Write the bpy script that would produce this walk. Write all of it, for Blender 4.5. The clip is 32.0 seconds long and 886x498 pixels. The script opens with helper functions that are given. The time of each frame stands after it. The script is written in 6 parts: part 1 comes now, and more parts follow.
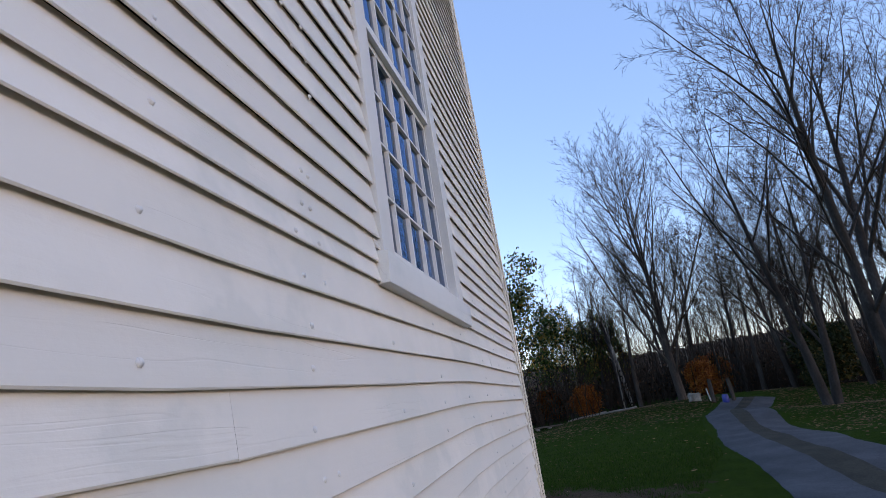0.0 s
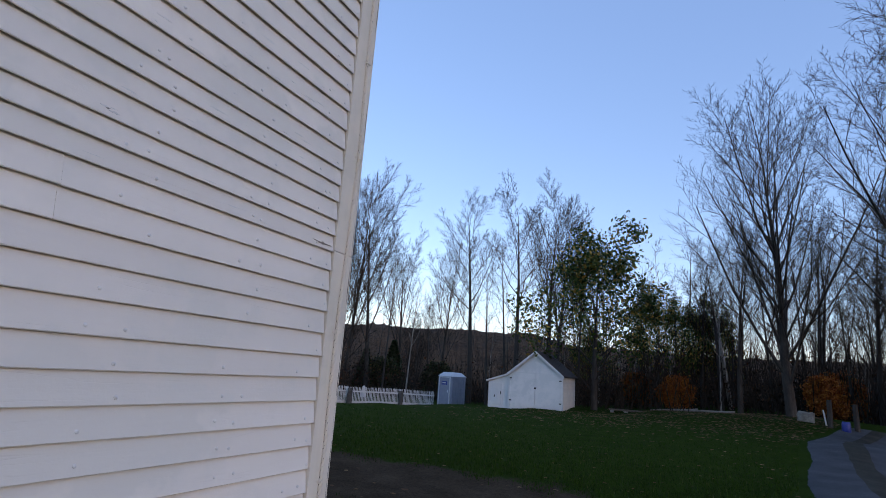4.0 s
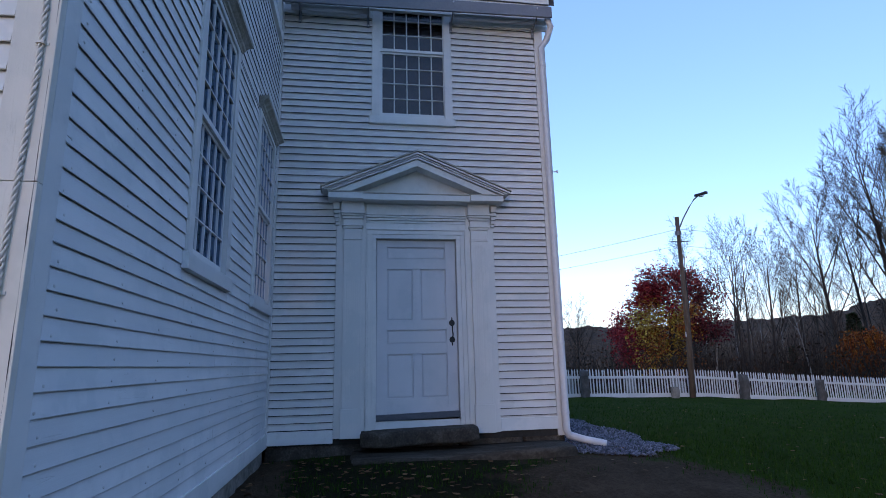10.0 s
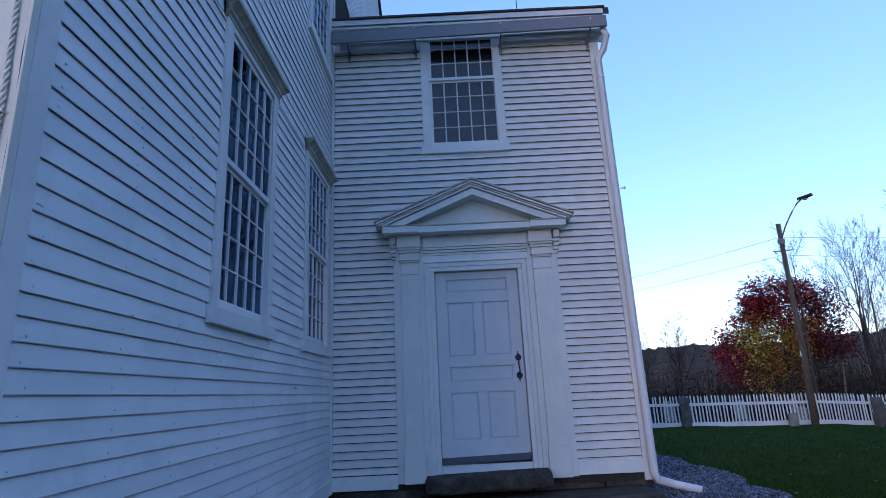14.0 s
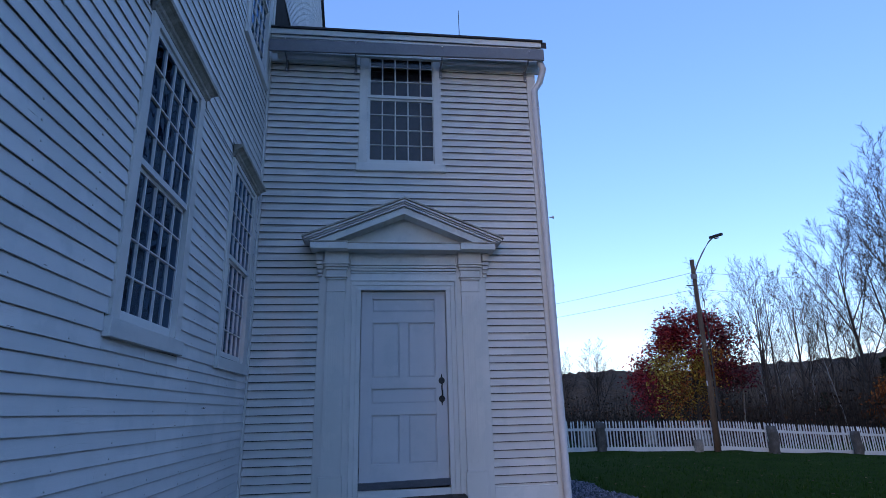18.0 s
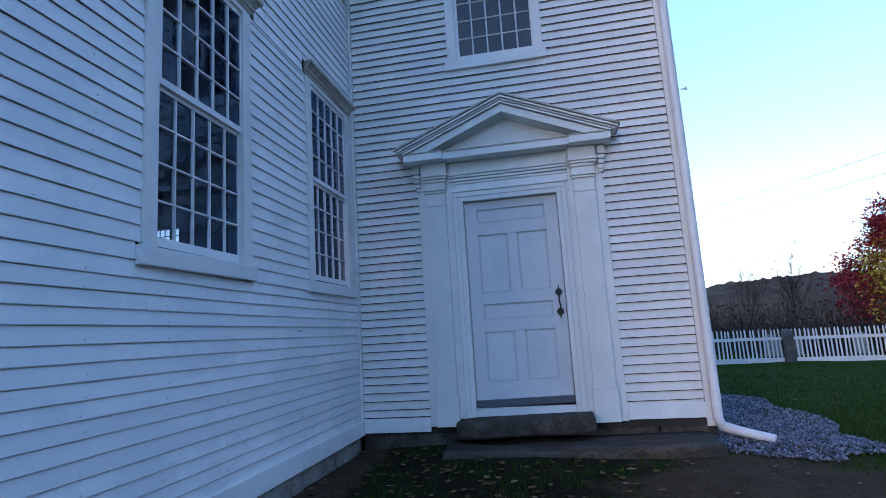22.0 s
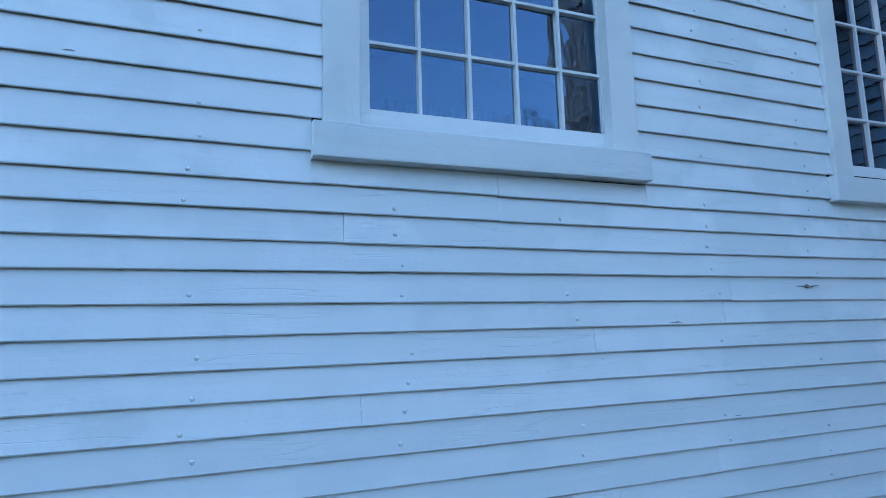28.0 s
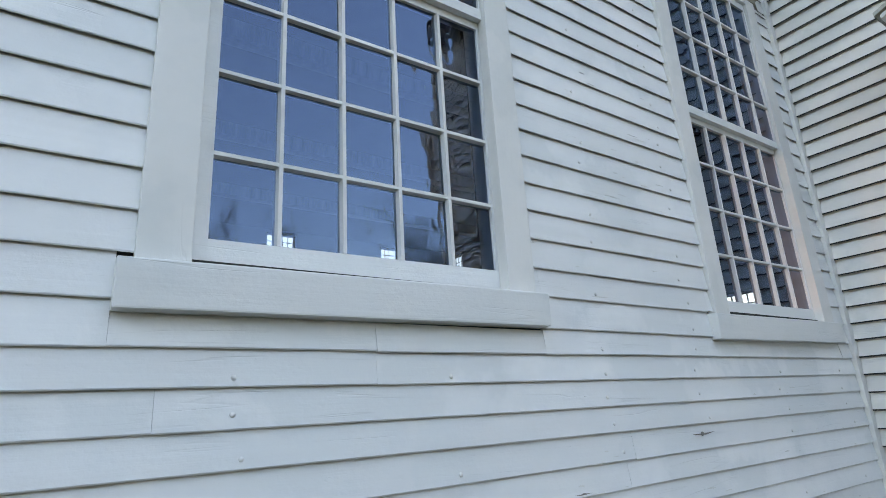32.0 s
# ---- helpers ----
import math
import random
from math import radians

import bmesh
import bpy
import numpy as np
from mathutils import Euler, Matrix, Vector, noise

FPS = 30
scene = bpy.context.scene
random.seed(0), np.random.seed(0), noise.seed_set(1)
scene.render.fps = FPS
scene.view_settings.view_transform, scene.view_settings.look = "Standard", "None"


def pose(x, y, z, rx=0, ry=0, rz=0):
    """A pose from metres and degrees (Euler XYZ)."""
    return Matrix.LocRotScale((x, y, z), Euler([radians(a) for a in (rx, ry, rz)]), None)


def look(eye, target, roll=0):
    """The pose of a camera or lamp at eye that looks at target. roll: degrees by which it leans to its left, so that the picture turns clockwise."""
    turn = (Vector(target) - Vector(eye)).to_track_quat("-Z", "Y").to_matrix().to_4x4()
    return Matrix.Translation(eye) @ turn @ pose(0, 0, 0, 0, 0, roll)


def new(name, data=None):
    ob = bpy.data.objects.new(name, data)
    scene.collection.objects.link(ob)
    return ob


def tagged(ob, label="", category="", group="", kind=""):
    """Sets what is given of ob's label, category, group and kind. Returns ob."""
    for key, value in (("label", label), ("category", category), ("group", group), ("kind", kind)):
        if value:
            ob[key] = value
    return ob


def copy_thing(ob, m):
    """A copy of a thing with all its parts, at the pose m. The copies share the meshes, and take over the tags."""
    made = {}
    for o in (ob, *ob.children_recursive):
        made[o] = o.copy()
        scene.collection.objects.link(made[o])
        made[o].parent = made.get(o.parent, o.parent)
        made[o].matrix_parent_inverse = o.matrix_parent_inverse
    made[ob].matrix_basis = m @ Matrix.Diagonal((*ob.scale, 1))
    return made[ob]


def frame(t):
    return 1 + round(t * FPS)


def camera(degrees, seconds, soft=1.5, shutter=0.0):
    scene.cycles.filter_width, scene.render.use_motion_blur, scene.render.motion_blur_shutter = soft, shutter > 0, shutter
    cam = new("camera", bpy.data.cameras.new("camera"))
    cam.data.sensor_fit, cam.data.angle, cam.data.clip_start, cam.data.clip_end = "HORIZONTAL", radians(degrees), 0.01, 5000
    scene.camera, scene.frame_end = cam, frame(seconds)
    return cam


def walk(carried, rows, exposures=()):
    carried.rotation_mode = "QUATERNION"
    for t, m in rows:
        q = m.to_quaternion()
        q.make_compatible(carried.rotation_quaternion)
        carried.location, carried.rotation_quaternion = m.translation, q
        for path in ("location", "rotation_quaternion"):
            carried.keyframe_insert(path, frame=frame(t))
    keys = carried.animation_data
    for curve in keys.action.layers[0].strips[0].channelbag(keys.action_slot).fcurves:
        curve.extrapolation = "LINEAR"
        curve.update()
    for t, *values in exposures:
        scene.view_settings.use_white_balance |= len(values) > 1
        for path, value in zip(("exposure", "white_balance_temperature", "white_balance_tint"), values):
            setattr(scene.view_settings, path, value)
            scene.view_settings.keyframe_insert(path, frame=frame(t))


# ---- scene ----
cam = camera(78.1, 32.0, soft=0.8)
PATH = [
    (0, (0.551, -4.394, 1.211), (0.128, -2.529, 1.796), -8.8),
    (0.5, (0.644, -4.084, 1.193), (0.307, -2.214, 1.815), -7.7),
    (1, (0.714, -3.768, 1.204), (0.409, -1.897, 1.842), -4.6),
    (1.5, (0.854, -3.525, 1.223), (0.297, -1.713, 1.861), -4.0),
    (2, (0.914, -3.15, 1.19), (0.268, -1.333, 1.721), -0.2),
    (2.5, (1.053, -2.847, 1.195), (0.428, -1.021, 1.722), 0.9),
    (3, (1.219, -2.626, 1.21), (0.435, -0.844, 1.67), 1.6),
    (3.5, (1.334, -2.326, 1.171), (0.508, -0.556, 1.598), 3.1),
    (5.5, (2.136, -1.36, 1.05), (0.919, 0.143, 1.561), 5.9),
    (6, (2.194, -1.114, 1.019), (0.789, 0.256, 1.408), 4.6),
    (6.5, (2.136, -0.785, 0.991), (0.666, 0.504, 1.414), 5.5),
    (7, (2.239, -0.537, 1.031), (0.584, 0.454, 1.561), 1.7),
    (7.5, (2.196, -0.232, 1.015), (0.421, 0.575, 1.455), 1.1),
    (8, (2.144, 0.016, 1.027), (0.352, 0.814, 1.416), 2.1),
    (8.5, (2.133, 0.284, 1.062), (0.27, 0.886, 1.468), 0.4),
    (9, (2.097, 0.512, 1.05), (0.191, 0.95, 1.471), -0.8),
    (9.5, (1.937, 0.798, 1.023), (0.017, 1.175, 1.437), -0.3),
    (10, (1.829, 1.026, 1.032), (-0.104, 1.331, 1.447), -1.3),
    (10.5, (1.68, 1.241, 1.109), (-0.274, 1.396, 1.508), -1.8),
    (11, (1.565, 1.333, 1.143), (-0.385, 1.395, 1.585), -1.8),
    (11.5, (1.613, 1.393, 1.165), (-0.322, 1.328, 1.667), -1.9),
    (12, (1.604, 1.395, 1.167), (-0.324, 1.31, 1.693), -2.0),
    (12.5, (1.571, 1.376, 1.168), (-0.356, 1.316, 1.699), -2.1),
    (13, (1.584, 1.384, 1.17), (-0.339, 1.337, 1.718), -2.1),
    (13.5, (1.59, 1.378, 1.157), (-0.334, 1.342, 1.703), -2.4),
    (14, (1.587, 1.388, 1.16), (-0.346, 1.38, 1.674), -2.7),
    (14.5, (1.578, 1.386, 1.195), (-0.355, 1.456, 1.702), -2.9),
    (15, (1.612, 1.395, 1.19), (-0.296, 1.584, 1.76), -3.3),
    (15.5, (1.631, 1.397, 1.187), (-0.264, 1.597, 1.793), -3.0),
    (17.5, (1.565, 1.426, 1.213), (-0.329, 1.643, 1.818), -1.9),
    (18, (1.54, 1.424, 1.194), (-0.362, 1.663, 1.764), -1.5),
    (18.5, (1.535, 1.437, 1.193), (-0.377, 1.68, 1.727), -1.2),
    (19, (1.552, 1.443, 1.176), (-0.368, 1.687, 1.68), -1.0),
    (19.5, (1.626, 1.456, 1.143), (-0.325, 1.506, 1.581), -1.5),
    (20, (1.646, 1.536, 1.134), (-0.298, 1.4, 1.581), -2.2),
    (20.5, (1.47, 1.625, 1.087), (-0.486, 1.467, 1.475), -3.0),
    (21, (1.247, 1.735, 1.099), (-0.714, 1.624, 1.476), -2.8),
    (21.5, (1.077, 1.945, 1.124), (-0.883, 1.791, 1.49), -3.6),
    (22, (0.93, 2.059, 1.16), (-1.013, 1.698, 1.473), -3.5),
    (22.5, (0.661, 2.179, 1.151), (-1.198, 1.498, 1.437), -3.9),
    (23, (0.466, 2.23, 1.195), (-1.228, 1.214, 1.508), -5.8),
    (23.5, (0.319, 2.316, 1.244), (-1.137, 0.974, 1.526), -5.3),
    (24, (0.032, 2.331, 1.201), (-1.344, 0.899, 1.439), -4.8),
    (24.5, (-0.165, 2.264, 1.222), (-1.518, 0.809, 1.455), -4.0),
    (25, (-0.381, 2.259, 1.234), (-1.659, 0.734, 1.429), -3.7),
    (25.5, (-0.482, 2.085, 1.188), (-1.522, 0.381, 1.308), -3.0),
    (27.5, (-1.208, 1.713, 1.141), (-1.906, -0.142, 1.409), -1.9),
    (28, (-1.325, 1.504, 1.167), (-2.005, -0.358, 1.425), -1.1),
    (28.5, (-1.416, 1.408, 1.207), (-2.038, -0.475, 1.462), -0.5),
    (29, (-1.556, 1.317, 1.254), (-2.003, -0.612, 1.524), -0.0),
    (29.5, (-1.555, 1.163, 1.258), (-2.291, -0.683, 1.49), 1.6),
    (30, (-1.49, 1.031, 1.317), (-2.492, -0.674, 1.615), 0.2),
    (30.5, (-1.486, 1.148, 1.331), (-2.539, -0.53, 1.608), -0.8),
    (31, (-1.488, 1.25, 1.373), (-2.578, -0.37, 1.804), -3.8),
    (31.5, (-1.46, 1.231, 1.396), (-2.564, -0.362, 1.885), -3.8),
    (32, (-1.438, 1.22, 1.402), (-2.524, -0.363, 1.963), -3.0),
]
EXPOSURES = [(0, 1.52, 8100, 32), (3.5, 1.25, 7900, 32), (6, 0.95, 7600, 32), (9, 1.15, 7000, 32), (12, 1.62, 6500, 32), (14, 1.45, 6300, 32), (15, 1.16, 6300, 32), (17.5, 1.12, 6300, 32), (19.5, 1.3, 6400, 32),
             (21, 1.8, 6600, 30), (22, 1.92, 6600, 28), (23, 2.65, 8600, 28), (25.5, 2.95, 10000, 28), (27.5, 2.8, 6950, 18), (29.7, 2.8, 6950, 18), (30, 3.0, 12600, 30), (32, 3.1, 13600, 30)]
walk(cam, [(t, look(eye, target, roll)) for t, eye, target, roll in PATH], EXPOSURES)

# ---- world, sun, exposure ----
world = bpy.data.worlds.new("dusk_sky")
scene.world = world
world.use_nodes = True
wn = world.node_tree
wn.nodes.clear()
sky = wn.nodes.new("ShaderNodeTexSky")
sky.sky_type = "NISHITA"
sky.sun_disc = False
sky.sun_elevation = radians(10.0)
sky.sun_rotation = radians(118)
sky.altitude = 200
sky.air_density = 1.0
sky.dust_density = 0.1
sky.ozone_density = 2.3
wbg = wn.nodes.new("ShaderNodeBackground")
wbg.inputs["Strength"].default_value = 0.15
wout = wn.nodes.new("ShaderNodeOutputWorld")
wsat = wn.nodes.new("ShaderNodeHueSaturation")
wsat.inputs["Saturation"].default_value = 1.12
wsat.inputs["Hue"].default_value = 0.498
wn.links.new(sky.outputs[0], wsat.inputs["Color"])
even = wn.nodes.new("ShaderNodeMix")      # a flat blue laid over the sky model to level its gradient
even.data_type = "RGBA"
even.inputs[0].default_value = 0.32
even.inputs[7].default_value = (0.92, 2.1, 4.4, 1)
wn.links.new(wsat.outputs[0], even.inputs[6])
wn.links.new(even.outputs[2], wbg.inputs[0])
wn.links.new(wbg.outputs[0], wout.inputs[0])

sun_data = bpy.data.lights.new("low_sun", "SUN")
sun_data.energy = 0.22
sun_data.angle = radians(20)
sun_data.color = (1.0, 0.76, 0.54)
sun = new("low_sun", sun_data)
SUN_DIR = Vector((math.sin(radians(118)) * math.cos(radians(10)), math.cos(radians(118)) * math.cos(radians(10)), math.sin(radians(10))))
sun.matrix_world = look(SUN_DIR * 60, (0, 0, 0))


# ---- materials ----
def node_mat(name):
    m = bpy.data.materials.new(name)
    m.use_nodes = True
    nt = m.node_tree
    return m, nt, nt.nodes["Principled BSDF"]


def nd(nt, kind, **inputs):
    n = nt.nodes.new(kind)
    for k, v in inputs.items():
        n.inputs[k.replace("_", " ")].default_value = v
    return n


def coords(nt, scale=(1, 1, 1)):
    tc = nt.nodes.new("ShaderNodeTexCoord")
    mp = nt.nodes.new("ShaderNodeMapping")
    mp.inputs["Scale"].default_value = scale
    nt.links.new(tc.outputs["Object"], mp.inputs[0])
    return mp.outputs[0]


def ramp(nt, fac, stops):
    r = nt.nodes.new("ShaderNodeValToRGB")
    while len(r.color_ramp.elements) < len(stops):
        r.color_ramp.elements.new(0.5)
    for e, (p, c) in zip(r.color_ramp.elements, stops):
        e.position, e.color = p, (*c, 1) if len(c) == 3 else c
    nt.links.new(fac, r.inputs[0])
    return r.outputs[0]


def mix(nt, fac, a, b, mode="MIX"):
    n = nt.nodes.new("ShaderNodeMix")
    n.data_type, n.blend_type = "RGBA", mode
    for sock, v in ((n.inputs[0], fac), (n.inputs[6], a), (n.inputs[7], b)):
        if isinstance(v, (int, float)):
            sock.default_value = v
        elif isinstance(v, tuple):
            sock.default_value = (*v, 1) if len(v) == 3 else v
        else:
            nt.links.new(v, sock)
    return n.outputs[2]


def noise_tex(nt, vec, scale, detail=4.0, rough=0.55, dist=0.0):
    n = nt.nodes.new("ShaderNodeTexNoise")
    n.inputs["Scale"].default_value, n.inputs["Detail"].default_value = scale, detail
    n.inputs["Roughness"].default_value, n.inputs["Distortion"].default_value = rough, dist
    nt.links.new(vec, n.inputs["Vector"])
    return n.outputs[0]


def bump(nt, bsdf, height, strength, dist=0.01):
    b = nt.nodes.new("ShaderNodeBump")
    b.inputs["Strength"].default_value, b.inputs["Distance"].default_value = strength, dist
    nt.links.new(height, b.inputs["Height"])
    nt.links.new(b.outputs[0], bsdf.inputs["Normal"])


def painted_wood(name, base, along=0, wear=0.5, tone=0.06):
    """Weathered paint on wood: one tone a board, blotches, grain relief, hairline cracks along the grain, flaked spots."""
    m, nt, p = node_mat(name)
    sc = [42.0, 42.0, 42.0]
    sc[along] = 1.8
    grain = noise_tex(nt, coords(nt, tuple(sc)), 1.0, 6, 0.65)
    sc2 = [11.0, 11.0, 11.0]
    sc2[along] = 0.55
    streak = noise_tex(nt, coords(nt, tuple(sc2)), 1.0, 3, 0.5, 0.1)
    blot = noise_tex(nt, coords(nt), 1.7, 5, 0.62)
    fine = noise_tex(nt, coords(nt), 75.0, 4, 0.6)
    info = nt.nodes.new("ShaderNodeObjectInfo")
    geo = nt.nodes.new("ShaderNodeNewGeometry")
    rnd = nt.nodes.new("ShaderNodeMath")
    rnd.operation = "ADD"
    nt.links.new(info.outputs["Random"], rnd.inputs[0])
    nt.links.new(geo.outputs["Random Per Island"], rnd.inputs[1])
    fr = nt.nodes.new("ShaderNodeMath")
    fr.operation = "FRACT"
    nt.links.new(rnd.outputs[0], fr.inputs[0])
    dark = tuple(c * (1 - tone * 1.6) for c in base)
    lite = tuple(min(0.9, c * (1 + tone)) for c in base)
    c1 = ramp(nt, fr.outputs[0], [(0.0, dark), (0.5, base), (1.0, lite)])
    c2 = mix(nt, ramp(nt, blot, [(0.42, (0, 0, 0)), (0.52, (0.5, 0.5, 0.5)), (0.55, (1, 1, 1))]), c1, (base[0] * 0.90, base[1] * 0.925, base[2] * 0.93))
    c2 = mix(nt, mix(nt, 0.45 * wear, (0, 0, 0), ramp(nt, streak, [(0.52, (0, 0, 0)), (0.70, (1, 1, 1))])), c2, (base[0] * 0.80, base[1] * 0.79, base[2] * 0.77))
    worn = ramp(nt, noise_tex(nt, coords(nt), 2.6, 4, 0.6), [(0.46, (0, 0, 0)), (0.60, (1, 1, 1))])
    line = ramp(nt, streak, [(0.470, (0, 0, 0)), (0.474, (1, 1, 1)), (0.476, (1, 1, 1)), (0.480, (0, 0, 0))])
    crack = mix(nt, worn, (0, 0, 0), line)
    c3 = mix(nt, mix(nt, min(1.0, wear * 0.28), (0, 0, 0), crack), c2, (base[0] * 0.6, base[1] * 0.58, base[2] * 0.55))
    sc3 = [26.0, 26.0, 26.0]
    sc3[along] = 6.0
    flake = ramp(nt, noise_tex(nt, coords(nt, tuple(sc3)), 1.0, 7, 0.68), [(0.715, (0, 0, 0)), (0.73, (1, 1, 1))])
    flake = mix(nt, worn, (0, 0, 0), flake)
    c4 = mix(nt, mix(nt, min(1.0, wear * 1.0), (0, 0, 0), flake), c3, (base[0] * 0.6, base[1] * 0.57, base[2] * 0.53))
    nt.links.new(c4, p.inputs["Base Color"])
    p.inputs["Roughness"].default_value = 0.6
    p.inputs["Specular IOR Level"].default_value = 0.35
    h = mix(nt, 0.5, mix(nt, 0.4, grain, fine), streak)
    h = mix(nt, 0.5, h, mix(nt, 1.0, (0.5, 0.5, 0.5), mix(nt, 0.8, crack, flake), "SUBTRACT"))
    bump(nt, p, h, 0.5 + 0.5 * wear, 0.008)
    return m


def rough_mat(name, stops, scale, bump_s=0.4, bump_d=0.01, rough=0.85, scale2=None, detail=6, stretch=(1, 1, 1), metal=0.0):
    """A rough natural surface whose colour runs through stops by noise at two scales."""
    m, nt, p = node_mat(name)
    v = coords(nt, stretch)
    a = noise_tex(nt, v, scale, detail, 0.6)
    b = noise_tex(nt, v, scale2 or scale * 7, detail, 0.6)
    f = mix(nt, 0.42, a, b)
    nt.links.new(ramp(nt, f, stops), p.inputs["Base Color"])
    p.inputs["Roughness"].default_value, p.inputs["Metallic"].default_value = rough, metal
    if rough > 0.8:
        p.inputs["Specular IOR Level"].default_value = 0.15
    bump(nt, p, f, bump_s, bump_d)
    return m


def leaf_mat(name, stops, rough=0.6):
    m, nt, p = node_mat(name)
    geo = nt.nodes.new("ShaderNodeNewGeometry")
    nt.links.new(ramp(nt, geo.outputs["Random Per Island"], stops), p.inputs["Base Color"])
    p.inputs["Roughness"].default_value = rough
    p.inputs["Specular IOR Level"].default_value = 0.12
    return m


# near-black for board undersides: shade under the overlap put into colour, plus grime
BUTT = rough_mat("dark_shade_and_grime", [(0.3, (0.03, 0.027, 0.026)), (0.7, (0.07, 0.063, 0.06))], 12, 0.3, 0.002, 0.9)
# porch paint darkened and gable paint lightened to balance the light they get
CLAP_A = painted_wood("white_clapboard_paint_along_y", (0.70, 0.665, 0.63), along=1, wear=0.28)
CLAP_E = painted_wood("cream_white_clapboard_paint", (0.78, 0.72, 0.65), along=1, wear=0.2, tone=0.05)
CLAP_B = painted_wood("white_clapboard_paint_along_x", (0.75, 0.745, 0.73), along=0, wear=0.62)
TRIM = painted_wood("white_trim_paint", (0.725, 0.70, 0.665), along=2, wear=0.3, tone=0.03)
TRIM_H = painted_wood("white_sill_paint", (0.745, 0.74, 0.72), along=0, wear=0.75, tone=0.03)
DOOR = painted_wood("door_paint", (0.62, 0.61, 0.62), along=2, wear=0.12, tone=0.02)
OLDTRIM = painted_wood("cream_corner_board_paint", (0.74, 0.67, 0.57), along=2, wear=0.7, tone=0.03)
LICHEN = rough_mat("lichen_stained_moulding", [(0.3, (0.20, 0.19, 0.15)), (0.5, (0.38, 0.36, 0.30)), (0.7, (0.60, 0.58, 0.53))], 9, 0.5, 0.004, 0.8)
GREY_FASCIA = rough_mat("grey_gutter_metal", [(0.3, (0.15, 0.155, 0.175)), (0.7, (0.21, 0.215, 0.235))], 5, 0.12, 0.003, 0.6, metal=0.1)
PIPE = rough_mat("white_downpipe_enamel", [(0.3, (0.55, 0.55, 0.56)), (0.7, (0.68, 0.68, 0.68))], 6, 0.12, 0.002, 0.4)
SHINGLE = rough_mat("asphalt_shingle", [(0.3, (0.035, 0.035, 0.04)), (0.7, (0.09, 0.088, 0.09))], 30, 0.5, 0.004, 0.9)
STONE = rough_mat("weathered_granite", [(0.25, (0.07, 0.065, 0.055)), (0.45, (0.20, 0.185, 0.16)), (0.6, (0.30, 0.28, 0.25)), (0.8, (0.42, 0.40, 0.36))], 4, 0.7, 0.02, 0.85)
DARKSTONE = rough_mat("mossy_step_stone", [(0.28, (0.022, 0.018, 0.014)), (0.5, (0.065, 0.053, 0.042)), (0.72, (0.15, 0.13, 0.11))], 6, 0.8, 0.02, 0.9)
SLABSTONE = rough_mat("worn_grey_slab_stone", [(0.28, (0.022, 0.017, 0.012)), (0.5, (0.06, 0.048, 0.036)), (0.66, (0.11, 0.092, 0.074)), (0.78, (0.30, 0.27, 0.235))], 4, 0.8, 0.02, 0.9, stretch=(2.5, 0.7, 1))
POSTSTONE = rough_mat("dark_weathered_granite", [(0.25, (0.035, 0.033, 0.03)), (0.5, (0.09, 0.085, 0.078)), (0.75, (0.20, 0.19, 0.175))], 7, 0.7, 0.02, 0.9)
IRON = rough_mat("black_iron", [(0.3, (0.012, 0.012, 0.013)), (0.7, (0.03, 0.03, 0.03))], 30, 0.3, 0.001, 0.45, metal=0.6)
SADDLE = rough_mat("worn_grey_threshold", [(0.3, (0.045, 0.05, 0.062)), (0.7, (0.10, 0.108, 0.13))], 10, 0.4, 0.002, 0.6, stretch=(4, 1, 4))
PLASTER = rough_mat("old_plaster", [(0.3, (0.42, 0.40, 0.36)), (0.7, (0.55, 0.53, 0.48))], 3, 0.15, 0.004, 0.9)
# plaster and boards darkened well below their own tone so rooms read unlit
INSIDE = rough_mat("plaster_and_boards_darkened_as_unlit", [(0.3, (0.028, 0.026, 0.023)), (0.7, (0.055, 0.05, 0.045))], 3, 0.15, 0.004, 0.9)
PINE = rough_mat("aged_pine_boards", [(0.3, (0.10, 0.05, 0.022)), (0.7, (0.19, 0.105, 0.05))], 4, 0.2, 0.003, 0.55, stretch=(1, 6, 1))
BARK = rough_mat("grey_brown_bark", [(0.25, (0.028, 0.023, 0.02)), (0.55, (0.07, 0.058, 0.05)), (0.8, (0.15, 0.135, 0.12))], 5, 0.9, 0.03, 0.95, stretch=(1, 1, 0.25))
LICHEN_BARK = rough_mat("dark_bark_with_grey_lichen", [(0.3, (0.02, 0.017, 0.015)), (0.54, (0.042, 0.036, 0.032)), (0.66, (0.065, 0.062, 0.06)), (0.76, (0.17, 0.19, 0.205))], 3.5, 0.9, 0.03, 0.95, stretch=(1, 1, 0.4))
PALEBARK = rough_mat("pale_lichened_bark", [(0.25, (0.09, 0.08, 0.07)), (0.5, (0.26, 0.235, 0.21)), (0.75, (0.48, 0.46, 0.43))], 4, 0.9, 0.03, 0.95, stretch=(1, 1, 0.3))
SAPLING = rough_mat("brown_sapling_bark", [(0.3, (0.05, 0.034, 0.024)), (0.7, (0.13, 0.092, 0.068))], 3, 0.2, 0.01, 0.95)
TWIG = rough_mat("bare_twig_bark", [(0.3, (0.024, 0.017, 0.013)), (0.7, (0.056, 0.040, 0.031))], 3, 0.2, 0.01, 0.95)
WEATHERED = rough_mat("weathered_grey_wood", [(0.3, (0.14, 0.12, 0.10)), (0.7, (0.32, 0.29, 0.26))], 4, 0.5, 0.006, 0.9, stretch=(3, 3, 0.3))
POLE_WOOD = rough_mat("brown_pole_wood", [(0.3, (0.07, 0.048, 0.035)), (0.7, (0.19, 0.14, 0.105))], 4, 0.5, 0.006, 0.9, stretch=(4, 4, 0.25))
